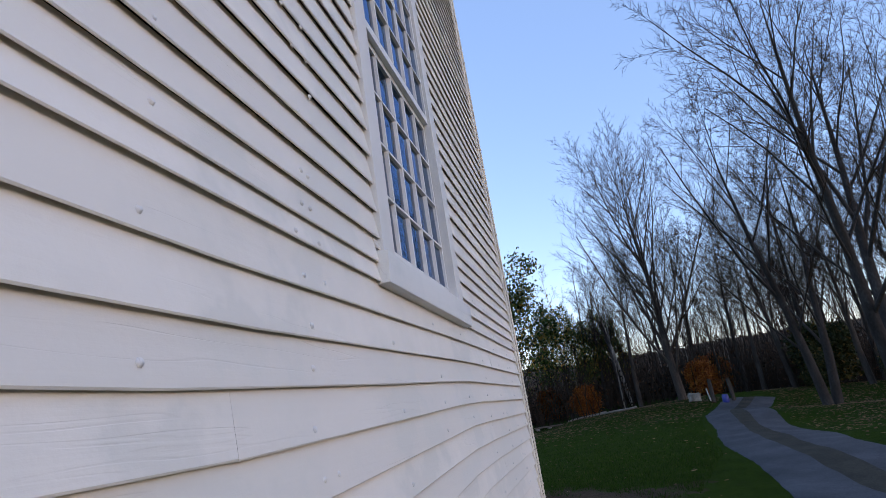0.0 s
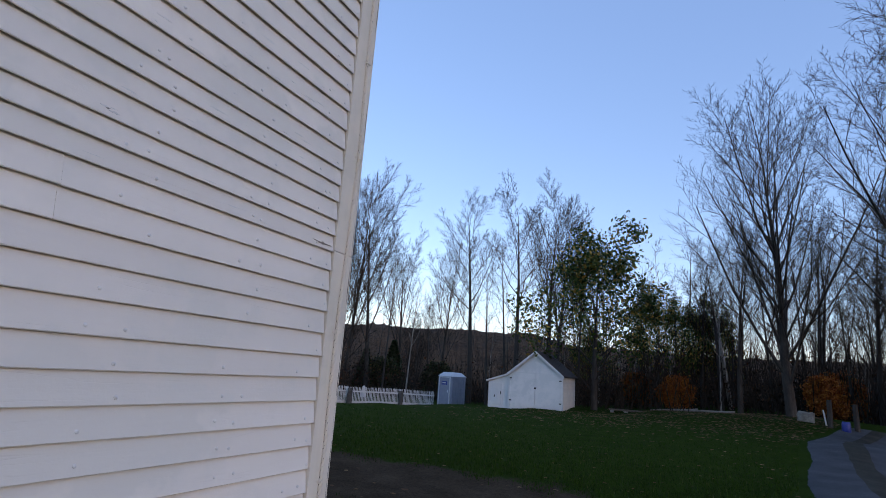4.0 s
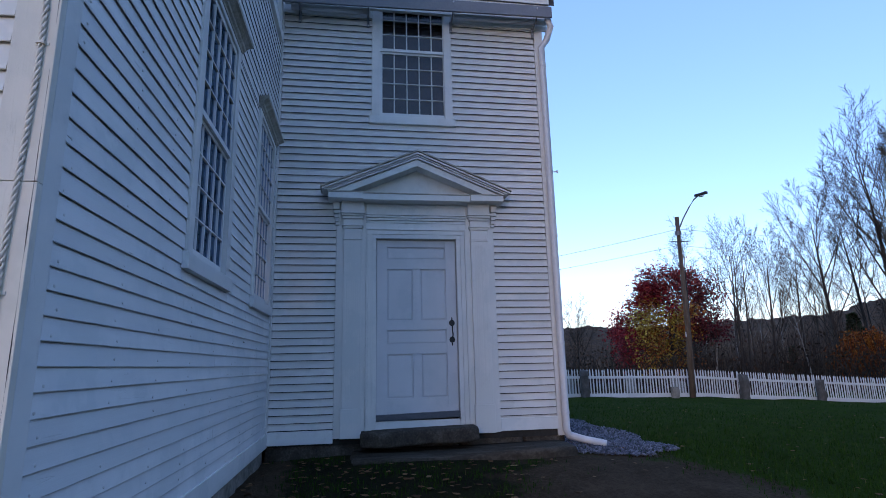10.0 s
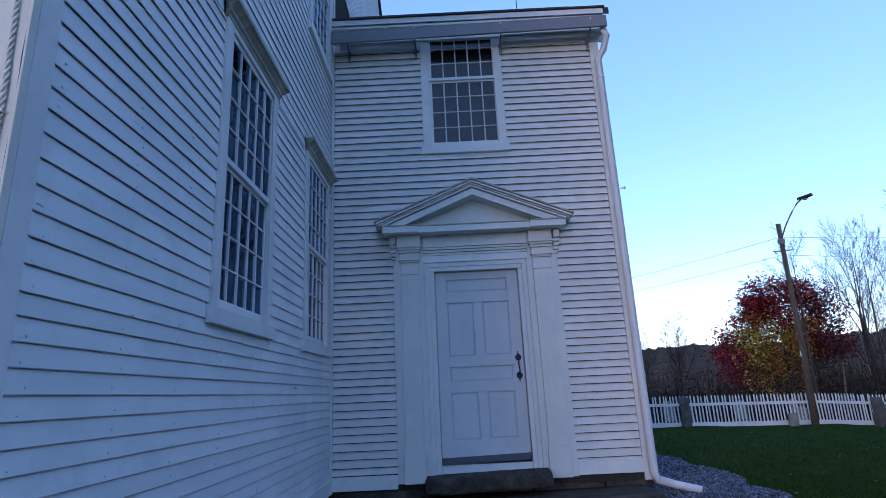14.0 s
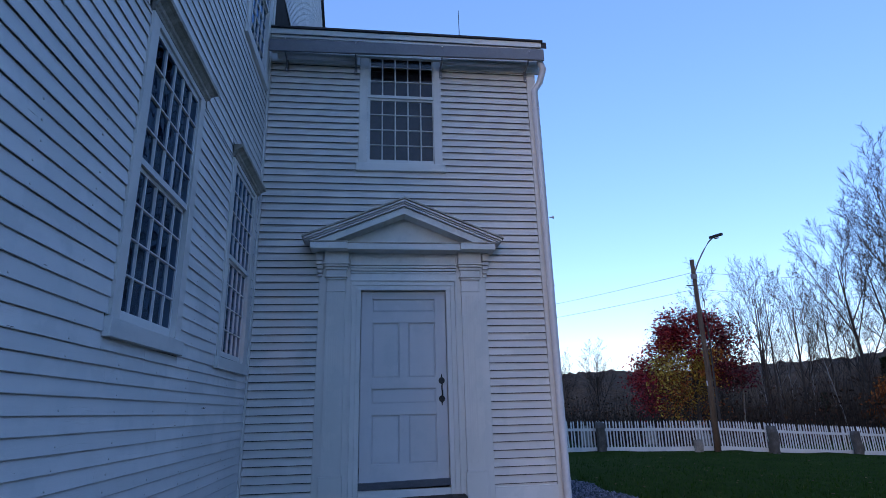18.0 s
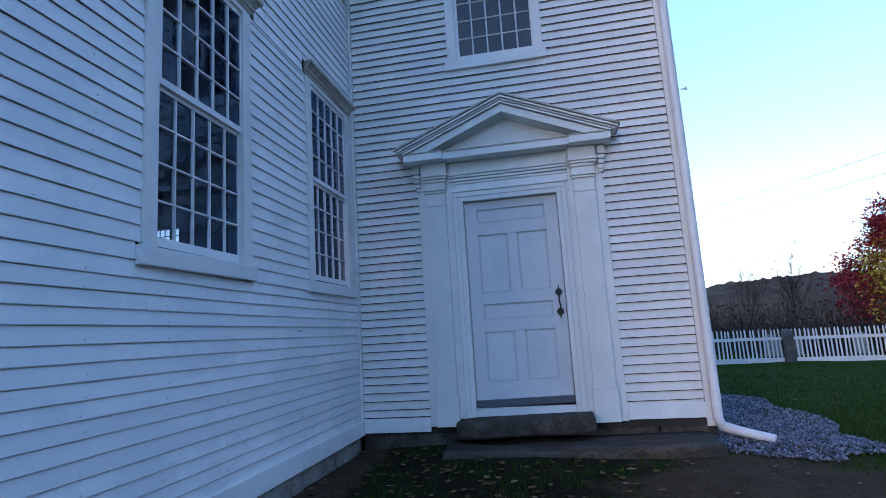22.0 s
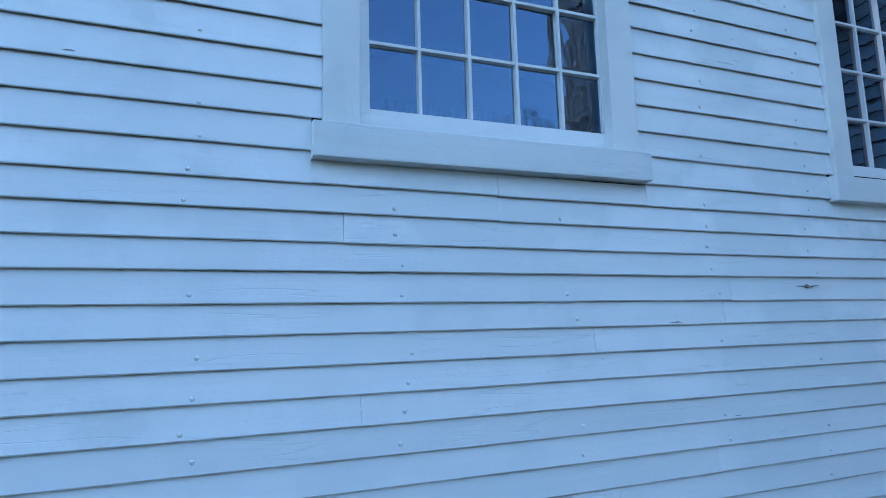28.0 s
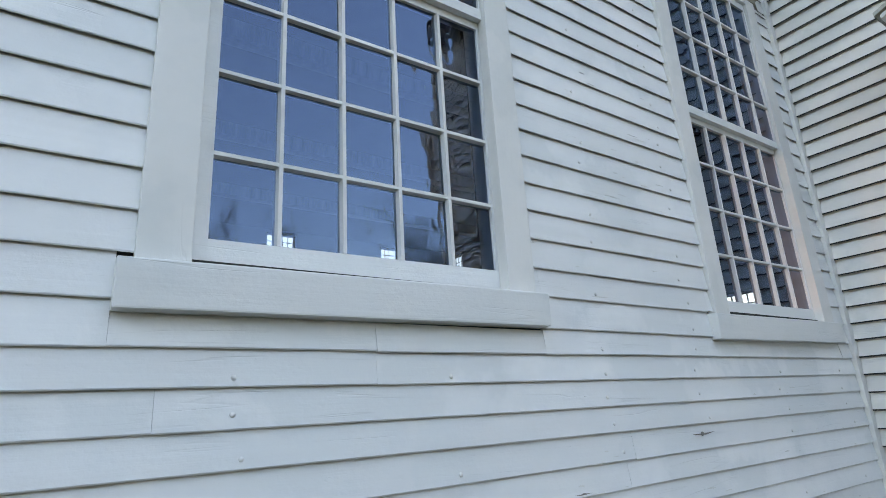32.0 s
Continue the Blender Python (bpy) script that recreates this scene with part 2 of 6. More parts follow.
FENCE_PAINT = painted_wood("white_fence_paint", (0.66, 0.655, 0.64), along=2, wear=0.5, tone=0.10)
SHED_PAINT = painted_wood("white_shed_paint", (0.78, 0.77, 0.75), along=0, wear=0.2, tone=0.03)
PLASTIC = rough_mat("blue_grey_plastic", [(0.3, (0.24, 0.26, 0.33)), (0.7, (0.32, 0.34, 0.40))], 5, 0.1, 0.003, 0.5)
PLASTIC_W = rough_mat("white_translucent_plastic", [(0.3, (0.62, 0.63, 0.66)), (0.7, (0.72, 0.73, 0.75))], 5, 0.1, 0.003, 0.5)
SIGN_BLUE = rough_mat("blue_sign", [(0.3, (0.02, 0.04, 0.22)), (0.7, (0.03, 0.055, 0.28))], 8, 0.05, 0.001, 0.4)
GRAVEL = leaf_mat("blue_grey_crushed_stone", [(0.0, (0.05, 0.058, 0.08)), (0.5, (0.11, 0.125, 0.165)), (1.0, (0.22, 0.24, 0.30))], 0.8)
CABLE = rough_mat("black_cable", [(0.3, (0.015, 0.015, 0.015)), (0.7, (0.03, 0.03, 0.03))], 30, 0.1, 0.001, 0.6)
DRY_LEAF = leaf_mat("fallen_leaves", [(0.0, (0.05, 0.022, 0.010)), (0.45, (0.11, 0.052, 0.022)), (0.8, (0.17, 0.09, 0.04)), (1.0, (0.26, 0.17, 0.085))], 0.8)
RED_LEAF = leaf_mat("red_maple_leaves", [(0.0, (0.07, 0.008, 0.014)), (0.5, (0.22, 0.016, 0.026)), (0.85, (0.36, 0.035, 0.035)), (1.0, (0.46, 0.06, 0.045))])
PLUM_LEAF = leaf_mat("plum_maple_leaves", [(0.0, (0.035, 0.008, 0.012)), (0.5, (0.10, 0.016, 0.024)), (0.85, (0.17, 0.028, 0.032)), (1.0, (0.24, 0.05, 0.04))])
YELLOW_LEAF = leaf_mat("yellow_maple_leaves", [(0.0, (0.16, 0.085, 0.015)), (0.6, (0.40, 0.24, 0.035)), (1.0, (0.56, 0.38, 0.06))])
GREEN_LEAF = leaf_mat("late_green_leaves", [(0.0, (0.020, 0.044, 0.012)), (0.5, (0.05, 0.085, 0.02)), (0.78, (0.12, 0.12, 0.028)), (1.0, (0.34, 0.19, 0.035))])
ORANGE_LEAF = leaf_mat("orange_leaves", [(0.0, (0.13, 0.032, 0.012)), (0.6, (0.33, 0.085, 0.018)), (1.0, (0.45, 0.18, 0.035))])
EVERGREEN = leaf_mat("evergreen_needles", [(0.0, (0.012, 0.022, 0.010)), (1.0, (0.045, 0.06, 0.025))])
BUSH_LEAF = leaf_mat("dull_dark_bush_leaves", [(0.0, (0.014, 0.022, 0.010)), (0.6, (0.035, 0.045, 0.016)), (0.9, (0.07, 0.06, 0.02)), (1.0, (0.16, 0.09, 0.025))])
GRASS = leaf_mat("autumn_grass_blades", [(0.0, (0.009, 0.030, 0.003)), (0.6, (0.017, 0.050, 0.004)), (0.96, (0.028, 0.064, 0.007)), (1.0, (0.08, 0.08, 0.03))], 0.95)


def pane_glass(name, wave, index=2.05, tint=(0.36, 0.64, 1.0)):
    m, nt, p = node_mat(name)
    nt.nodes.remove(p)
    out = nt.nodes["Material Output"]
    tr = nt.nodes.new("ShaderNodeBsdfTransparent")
    # transmission cut below half, which darkens the rooms behind
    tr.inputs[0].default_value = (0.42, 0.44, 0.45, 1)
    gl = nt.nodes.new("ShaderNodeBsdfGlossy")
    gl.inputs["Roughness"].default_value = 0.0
    # blue tint and high index put a deeper sky into the reflections
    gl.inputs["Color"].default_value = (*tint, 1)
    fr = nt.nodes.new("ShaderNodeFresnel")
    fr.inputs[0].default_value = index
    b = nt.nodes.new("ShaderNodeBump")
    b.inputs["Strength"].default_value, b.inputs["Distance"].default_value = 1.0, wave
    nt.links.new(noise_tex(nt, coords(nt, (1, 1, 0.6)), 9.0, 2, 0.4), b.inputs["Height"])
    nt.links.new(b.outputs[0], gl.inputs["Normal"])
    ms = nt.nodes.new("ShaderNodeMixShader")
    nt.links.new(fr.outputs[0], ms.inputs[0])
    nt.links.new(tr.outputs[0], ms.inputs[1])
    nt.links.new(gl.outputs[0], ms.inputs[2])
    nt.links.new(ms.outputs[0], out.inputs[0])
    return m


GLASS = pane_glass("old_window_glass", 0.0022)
GLASS_UP = pane_glass("old_window_glass_before_a_blind", 0.0022, 1.5, (0.9, 0.9, 0.9))
BLIND = rough_mat("mauve_grey_blind_cloth", [(0.3, (0.20, 0.175, 0.19)), (0.7, (0.30, 0.265, 0.28))], 1.6, 0.1, 0.002, 0.95)


# ---- mesh helpers ----
class Build:
    """Collects vertices and faces of one mesh."""

    def __init__(self):
        self.v, self.f, self.under = [], [], []

    def add(self, verts, faces):
        n = len(self.v)
        self.v += [tuple(p) for p in verts]
        self.f += [tuple(i + n for i in q) for q in faces]
        return self

    def box(self, x0, x1, y0, y1, z0, z1):
        return self.add([(x, y, z) for z in (z0, z1) for x, y in ((x0, y0), (x1, y0), (x1, y1), (x0, y1))],
                        [(3, 2, 1, 0), (4, 5, 6, 7), (0, 1, 5, 4), (1, 2, 6, 5), (2, 3, 7, 6), (3, 0, 4, 7)])

    def prism(self, ring, move):
        """A closed ring of points, drawn out by the vector move."""
        k = len(ring)
        a = [Vector(p) for p in ring]
        b = [p + Vector(move) for p in a]
        return self.add(a + b, [tuple(range(k))[::-1], tuple(range(k, 2 * k))] + [(i, (i + 1) % k, k + (i + 1) % k, k + i) for i in range(k)])

    def tube(self, pts, radii, k=8, cap=True):
        pts = [Vector(p) for p in pts]
        rings, ref = [], Vector((0.31, 0.17, 0.93))
        for i, p in enumerate(pts):
            d = (pts[min(i + 1, len(pts) - 1)] - pts[max(i - 1, 0)]).normalized()
            u = d.cross(ref if abs(d.dot(ref)) < 0.95 else Vector((1, 0, 0))).normalized()
            w = d.cross(u)
            rings.append([p + (u * math.cos(6.28319 * j / k) + w * math.sin(6.28319 * j / k)) * radii[i] for j in range(k)])
        faces = []
        for i in range(len(pts) - 1):
            faces += [(i * k + j, i * k + (j + 1) % k, (i + 1) * k + (j + 1) % k, (i + 1) * k + j) for j in range(k)]
        if cap:
            faces += [tuple(range(k))[::-1], tuple(range((len(pts) - 1) * k, len(pts) * k))]
        return self.add([q for r in rings for q in r], faces)

    def moved(self, m):
        self.v = [tuple(m @ Vector(p)) for p in self.v]
        return self

    def mesh(self, name, material, smooth=False, bevel=0.0):
        me = bpy.data.meshes.new(name)
        me.from_pydata(self.v, [], self.f)
        me.materials.append(material)
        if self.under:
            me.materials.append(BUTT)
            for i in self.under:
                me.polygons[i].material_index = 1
        bm = bmesh.new()
        bm.from_mesh(me)
        bmesh.ops.recalc_face_normals(bm, faces=bm.faces)
        if bevel:
            bmesh.ops.bevel(bm, geom=bm.edges[:], offset=bevel, segments=2, affect="EDGES", profile=0.6, clamp_overlap=True)
        bm.to_mesh(me)
        bm.free()
        if smooth:
            me.shade_smooth()
        return me


def part(name, build, material, parent, label="", smooth=False, bevel=0.0):
    ob = new(name, build.mesh(name, material, smooth, bevel) if isinstance(build, Build) else build)
    ob.parent = parent
    return tagged(ob, label)


def thing(name, at, label, category, group="", kind=""):
    ob = new(name)
    ob.empty_display_size = 0.1
    ob.matrix_world = at if isinstance(at, Matrix) else pose(*at)
    return tagged(ob, label, category, group, kind)


def solid(name, build, material, label, category, group="", kind="", smooth=False, bevel=0.0):
    return tagged(new(name, build.mesh(name, material, smooth, bevel)), label, category, group, kind)


def raw_mesh(name, verts, faces, material):
    """A large mesh straight from arrays; faces all of one size."""
    me = bpy.data.meshes.new(name)
    verts, faces = np.asarray(verts, dtype=np.float32), np.asarray(faces, dtype=np.int32)
    n, k = faces.shape
    me.vertices.add(len(verts))
    me.vertices.foreach_set("co", verts.ravel())
    me.loops.add(n * k)
    me.loops.foreach_set("vertex_index", faces.ravel())
    me.polygons.add(n)
    me.polygons.foreach_set("loop_start", np.arange(0, n * k, k, dtype=np.int32))
    me.update(calc_edges=True)
    me.materials.append(material)
    return me


# ---- plan of the meeting house ----
PX = -4.84          # east side of the porch
PY = 3.54           # front of the porch
MAIN_W, MAIN_L = 13.4, 16.0
EAVE, APEX = 8.93, 12.48
PORCH_W = 3.72
PORCH_EAVE = 6.02
SILL = 1.615        # under side of the lower window sills
SKIRT0, SKIRT1 = 0.165, 0.30

WIN_PITCH, ROW_PITCH = 0.1680, 0.2200
WIN_W = 1.135       # length of the sill


def on_east(u, n, z):
    return (n, u, z)


def on_north(u, n, z):
    return (u, n, z)


def on_porch(u, n, z):
    return (PX + n, u, z)


def on_front(u, n, z):
    return (u, PY + n, z)


# ---- shell walls with openings ----
def shell(name, place, u0, u1, z0, top, holes, depth, label, material):
    """A wall with thickness and openings through it; top(u) gives its height."""
    b = Build()
    us = sorted({u0, u1, *[h[0] for h in holes], *[h[1] for h in holes], *([-6.7] if top(-6.7) > top(u0) + 1 else [])})
    us = [u for u in us if min(u0, u1) <= u <= max(u0, u1)]
    for a, c in zip(us, us[1:]):
        cuts = [z0] + sorted(v for h in holes if h[0] <= a + 1e-6 and h[1] >= c - 1e-6 for v in (h[2], h[3]))
        spans = list(zip(cuts[0::2], cuts[1::2] + [None]))
        for lo, hi in spans:
            ha, hc = (top(a), top(c)) if hi is None else (hi, hi)
            ring = [place(a, -0.005, lo), place(c, -0.005, lo), place(c, -0.005, hc), place(a, -0.005, ha)]
            off = Vector(place(0, -depth, 0)) - Vector(place(0, 0, 0))
            b.prism(ring, off)
    return solid(name, b, material, label, "wall", kind="structure")


def win_hole(uc, zb, rows=8):
    return (uc - 0.475, uc + 0.475, zb + 0.12, zb + 0.25 + ROW_PITCH * rows)


B1, B2, A1 = -2.056, -4.104, -2.352
UPZ = 5.10
north_holes = [win_hole(B1, SILL), win_hole(B2, SILL), win_hole(B2, UPZ)]
east_holes = [win_hole(A1, SILL), ]
PWIN, PWZ = 1.712, 4.115
porch_holes = [(PWIN - 0.475, PWIN + 0.475, PWZ + 0.12, PWZ + 0.16 + ROW_PITCH * 7), (1.22, 2.26, 0.30, 2.62)]


def gable_top(u):
    return EAVE + (APEX - EAVE) * (1 - abs(u + MAIN_W / 2) / (MAIN_W / 2))


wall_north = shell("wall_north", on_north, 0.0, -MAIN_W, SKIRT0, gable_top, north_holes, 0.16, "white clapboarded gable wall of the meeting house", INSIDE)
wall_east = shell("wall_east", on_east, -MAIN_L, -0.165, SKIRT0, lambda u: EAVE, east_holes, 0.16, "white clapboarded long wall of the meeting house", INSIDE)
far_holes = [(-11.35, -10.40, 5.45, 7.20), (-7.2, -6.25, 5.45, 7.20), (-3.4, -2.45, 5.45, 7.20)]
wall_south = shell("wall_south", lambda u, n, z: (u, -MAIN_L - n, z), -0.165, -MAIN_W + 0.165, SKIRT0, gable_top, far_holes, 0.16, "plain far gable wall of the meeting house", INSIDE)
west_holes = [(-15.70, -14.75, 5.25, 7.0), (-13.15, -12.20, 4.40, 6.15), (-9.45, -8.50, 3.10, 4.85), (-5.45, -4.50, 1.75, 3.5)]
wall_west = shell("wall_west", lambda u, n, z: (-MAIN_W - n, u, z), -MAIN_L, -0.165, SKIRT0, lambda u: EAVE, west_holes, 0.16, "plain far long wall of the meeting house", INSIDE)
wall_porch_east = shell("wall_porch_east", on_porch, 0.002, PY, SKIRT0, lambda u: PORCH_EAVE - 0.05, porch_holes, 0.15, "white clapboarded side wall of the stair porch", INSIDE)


def porch_top(u):
    return PORCH_EAVE + 1.5 * (1 - abs(u - PX + PORCH_W / 2) / (PORCH_W / 2))


wall_porch_north = shell("wall_porch_north", on_front, PX - 0.155, PX - PORCH_W, SKIRT0, porch_top, [], 0.15, "white clapboarded front wall of the stair porch", CLAP_B)
wall_porch_west = shell("wall_porch_west", lambda u, n, z: (PX - PORCH_W - n, u, z), 0.002, PY - 0.16, SKIRT0, lambda u: PORCH_EAVE - 0.05, [], 0.15, "plain west wall of the stair porch", CLAP_A)

# inner floor, ceiling, roof
solid("floor_inside", Build().box(-MAIN_W + 0.17, -0.17, -MAIN_L + 0.17, -0.17, 0.20, 0.32), PINE, "wide pine floor boards inside the meeting house", "floor", kind="structure")
solid("floor_porch", Build().box(PX - PORCH_W + 0.16, PX - 0.16, 0.01, PY - 0.16, 0.20, 0.32), PINE, "pine floor boards inside the porch", "floor", kind="structure")
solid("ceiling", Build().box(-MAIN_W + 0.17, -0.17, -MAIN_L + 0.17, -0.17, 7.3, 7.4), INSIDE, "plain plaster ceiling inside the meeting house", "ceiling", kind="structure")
solid("ceiling_porch", Build().box(PX - PORCH_W + 0.16, PX - 0.16, 0.01, PY - 0.16, 5.9, 5.97), PLASTER, "plain plaster ceiling inside the porch", "ceiling", kind="structure")


def gable_roof(name, x0, x1, y0, y1, eave, apex, over, label):
    b = Build()
    xm = (x0 + x1) / 2
    k = (apex - eave) / (abs(x1 - x0) / 2)
    for s, xe in ((1, max(x0, x1)), (-1, min(x0, x1))):
        e = (xe + s * over, eave - k * over)
        ring = [(e[0], y0, e[1] + 0.03), (xm, y0, apex + 0.03), (xm, y0, apex + 0.13), (e[0], y0, e[1] + 0.13)]
        b.prism(ring, (0, y1 - y0, 0))
    return solid(name, b, SHINGLE, label, "roof", kind="structure")


gable_roof("roof", 0, -MAIN_W, -MAIN_L - 0.3, 0.06, EAVE, APEX, 0.35, "dark shingled gable roof of the meeting house")
gable_roof("roof_porch", PX, PX - PORCH_W, 0.01, PY + 0.18, PORCH_EAVE + 0.04, PORCH_EAVE + 1.55, 0.16, "dark shingled gable roof of the stair porch")


# ---- clapboards ----
def board(place, u0, u1, z0, z1, rng, back=0.003, front=0.0255, lip=0.003, shade_grime=True):
    """One tapered clapboard with a slightly uneven lower edge."""
    n = max(1, int(abs(u1 - u0) / 0.45))
    b, off, tl = Build(), rng.uniform(-0.0016, 0.0016), rng.uniform(-0.0018, 0.0018)
    vs = []
    for i in range(n + 1):
        u, w = u0 + (u1 - u0) * i / n, rng.uniform(-0.0009, 0.0009) + off + tl * (i / n - 0.5)
        f = front + rng.uniform(-0.001, 0.0015)
        zc = z0 + min(0.030, 0.6 * (z1 - z0))
        vs += [place(u, -0.003, zc), place(u, f - 0.0045, z0 + w + 0.001), place(u, f - 0.002, z0 + w), place(u, f, z0 + w + lip), place(u, back, z1 + 0.012), place(u, -0.003, z1 + 0.012)]
    fs = []
    # undersides, and the lip where tall, painted dark for shade and grime
    b.under = [6 * i + j for i in range(n) for j in ((0, 1, 2) if lip > 0.004 else (0, 1) if lip > 0.0032 else (0,))] if shade_grime else []
    for i in range(n):
        a, c = i * 6, i * 6 + 6
        fs += [(a + j, a + (j + 1) % 6, c + (j + 1) % 6, c + j) for j in range(6)]
    fs += [(0, 1, 2, 3, 4, 5), tuple(n * 6 + j for j in (5, 4, 3, 2, 1, 0))]
    return b.add(vs, fs)


def courses(edges, z_to, pitch):
    """Lower edges of the courses: those given, then evenly on up to z_to."""
    zs = list(edges)
    while zs[-1] + pitch < z_to:
        zs.append(zs[-1] + pitch)
    zs.append(z_to)
    return list(zip(zs, zs[1:]))


def clad(wall, place, rows, u0, u1, blocks, material, seed, parts_below, longest=5.2, name="clapboard", stuff="upper_clapboards", limit=None, front=0.0255, lip=0.003, shade_grime=True):
    """Lay the courses of a wall between u0 and u1, notched round the blocks (a, c, z0, z1). Courses below a height are parts, the rest one mesh."""
    rng, rest = random.Random(seed), Build()
    for z0, z1 in rows:
        lo_u, hi_u = limit(z0, z1) if limit else (u0, u1)
        lo_u, hi_u = max(lo_u, u0), min(hi_u, u1)
        cuts = sorted({lo_u, hi_u, *[v for a, c, lo, hi in blocks for v in (a, c) if lo_u < v < hi_u and z1 > lo and z0 < hi]})
        pieces = []
        for a, c in zip(cuts, cuts[1:]):
            zb, zt = z0, z1
            for ba, bc, lo, hi in blocks:
                if ba < (a + c) / 2 < bc and zt > lo and zb < hi:
                    if zb < lo - 0.012:
                        zt = lo - 0.013
                    elif zt > hi + 0.012:
                        zb = hi + 0.001
                    else:
                        zb = zt
            if zt - zb < 0.012:
                continue
            if pieces and abs(pieces[-1][1] - a) < 1e-6 and pieces[-1][2:] == (zb, zt):
                pieces[-1] = (pieces[-1][0], c, zb, zt)
            else:
                pieces.append((a, c, zb, zt))
        for a, c, zb, zt in pieces:
            u, first = a, True
            while u < c - 0.02:
                ln = rng.uniform(3.2, longest + 1.2) * (rng.uniform(0.4, 1) if first else 1)
                e = c if c - u - ln < 0.9 else u + ln
                b = board(place, u + 0.0003, e - 0.0003, zb, zt, rng, front=front, lip=lip, shade_grime=shade_grime)
                if z0 < parts_below:
                    part(name, b, material, wall)
                else:
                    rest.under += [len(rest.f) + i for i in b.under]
                    rest.add(b.v, b.f)
                u, first = e, False
    if rest.v:
        tagged(part(stuff, rest, material, wall), kind="stuff")


def win_block(uc, zb, rows=8, cornice=True):
    top = zb + 0.185 + ROW_PITCH * rows + 0.05 + 0.035
    return [(uc - 0.567, uc + 0.567, zb + 0.002, zb + 0.108), (uc - 0.537, uc + 0.537, zb + 0.10, top + 0.08)] + ([(uc - 0.60, uc + 0.60, top + 0.03, top + 0.14)] if cornice else [])


CB = 0.115          # width of the corner boards
ROWS_N = [0.302, 0.388, 0.471, 0.556, 0.640, 0.724, 0.808, 0.889, 0.971, 1.054, 1.135, 1.216, 1.302, 1.382, 1.464, 1.544, 1.618]
blocks_n = win_block(B1, SILL) + win_block(B2, SILL) + win_block(B2, UPZ, cornice=False) + [(PX - PORCH_W, PX + 0.055, 0, 7.2)]


def gable_limit(z0, z1):
    half = MAIN_W / 2 * max(0.0, min(1.0, (APEX - z1) / (APEX - EAVE)))
    return -MAIN_W / 2 - half, -MAIN_W / 2 + half


ROWS_N[-2:] = [1.543, 1.620, 1.720, 1.811, 1.907, 2.003]
rows_n = courses(ROWS_N, APEX - 0.1, 0.0970)
rows_left = courses([1.466, 1.546, 1.638, 1.731, 1.823, 1.918, 2.014, 2.109], 3.62, 0.0895)
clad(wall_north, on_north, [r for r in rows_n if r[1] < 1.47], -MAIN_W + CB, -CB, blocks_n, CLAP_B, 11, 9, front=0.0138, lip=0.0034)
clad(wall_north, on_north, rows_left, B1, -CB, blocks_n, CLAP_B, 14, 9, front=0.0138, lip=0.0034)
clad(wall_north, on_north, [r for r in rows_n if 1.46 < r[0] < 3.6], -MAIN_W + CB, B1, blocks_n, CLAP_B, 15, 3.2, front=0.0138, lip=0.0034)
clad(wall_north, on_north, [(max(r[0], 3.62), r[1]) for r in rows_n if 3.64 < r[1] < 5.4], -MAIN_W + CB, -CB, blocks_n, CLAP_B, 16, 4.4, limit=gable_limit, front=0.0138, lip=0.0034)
clad(wall_north, on_north, [r for r in rows_n if r[1] >= 5.4], -MAIN_W + CB, -CB, blocks_n, CLAP_B, 21, 4.4, limit=gable_limit, front=0.0095, shade_grime=False)
LOW_E = [0.34, 0.43, 0.523, 0.614, 0.704, 0.796, 0.886, 0.977, 1.068, 1.16, 1.257, 1.35, 1.44, 1.533, 1.614]


def on_east_low(u, n, z):
    """The lower courses of the long wall widen a little away from the corner."""
    g = max(0.0, min(1.2, (-1.9 - u) / 1.5))
    return (n, u, 1.614 - 0.0115 * g - (1.614 - z) * (1 + 0.122 * g) if z < 1.6 else z)


rows_low = list(zip([0.25] + LOW_E, LOW_E))
rows_er = courses([1.616, 1.69, 1.764, 1.849, 1.93, 2.005], 3.9, 0.0985)
rows_el = courses([1.616, 1.678, 1.758, 1.848, 1.944], 3.9, 0.0985)
clad(wall_east, on_east_low, rows_low, -9.0, -CB, win_block(A1, SILL), CLAP_E, 12, 9, front=0.0185, shade_grime=False)
clad(wall_east, on_east, rows_er, A1, -CB, win_block(A1, SILL), CLAP_E, 17, 3.4, front=0.0185, shade_grime=False)
clad(wall_east, on_east, rows_el, -9.0, A1, win_block(A1, SILL), CLAP_E, 19, 3.4, front=0.0185, shade_grime=False)
clad(wall_east, on_east, courses([3.9], EAVE - 0.3, 0.0985), -9.0, -CB, win_block(A1, SILL), CLAP_E, 20, 3.4, front=0.0185, shade_grime=False)
DOOR_L, DOOR_R = 1.242, 2.240
blocks_p = [(DOOR_L - 0.49, DOOR_R + 0.49, 0, 3.17)] + win_block(PWIN, PWZ, 7, False)[:1] + [(PWIN - 0.537, PWIN + 0.537, PWZ + 0.1, 7)]
# a taller lip widens the dark line painted for shade under each board
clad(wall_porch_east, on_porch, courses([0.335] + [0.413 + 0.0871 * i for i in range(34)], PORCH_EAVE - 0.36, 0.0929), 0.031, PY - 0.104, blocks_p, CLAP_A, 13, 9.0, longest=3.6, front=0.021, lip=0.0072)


JOINT_Z = 1.625     # where the corner board is pieced


# ---- corner boards, skirt boards, foundation ----
def boards_of(name, pieces, material, label, bevel=0.003):
    for bx in pieces:
        solid(name, Build().box(*bx), material, label, "trim", kind="structure", bevel=bevel)


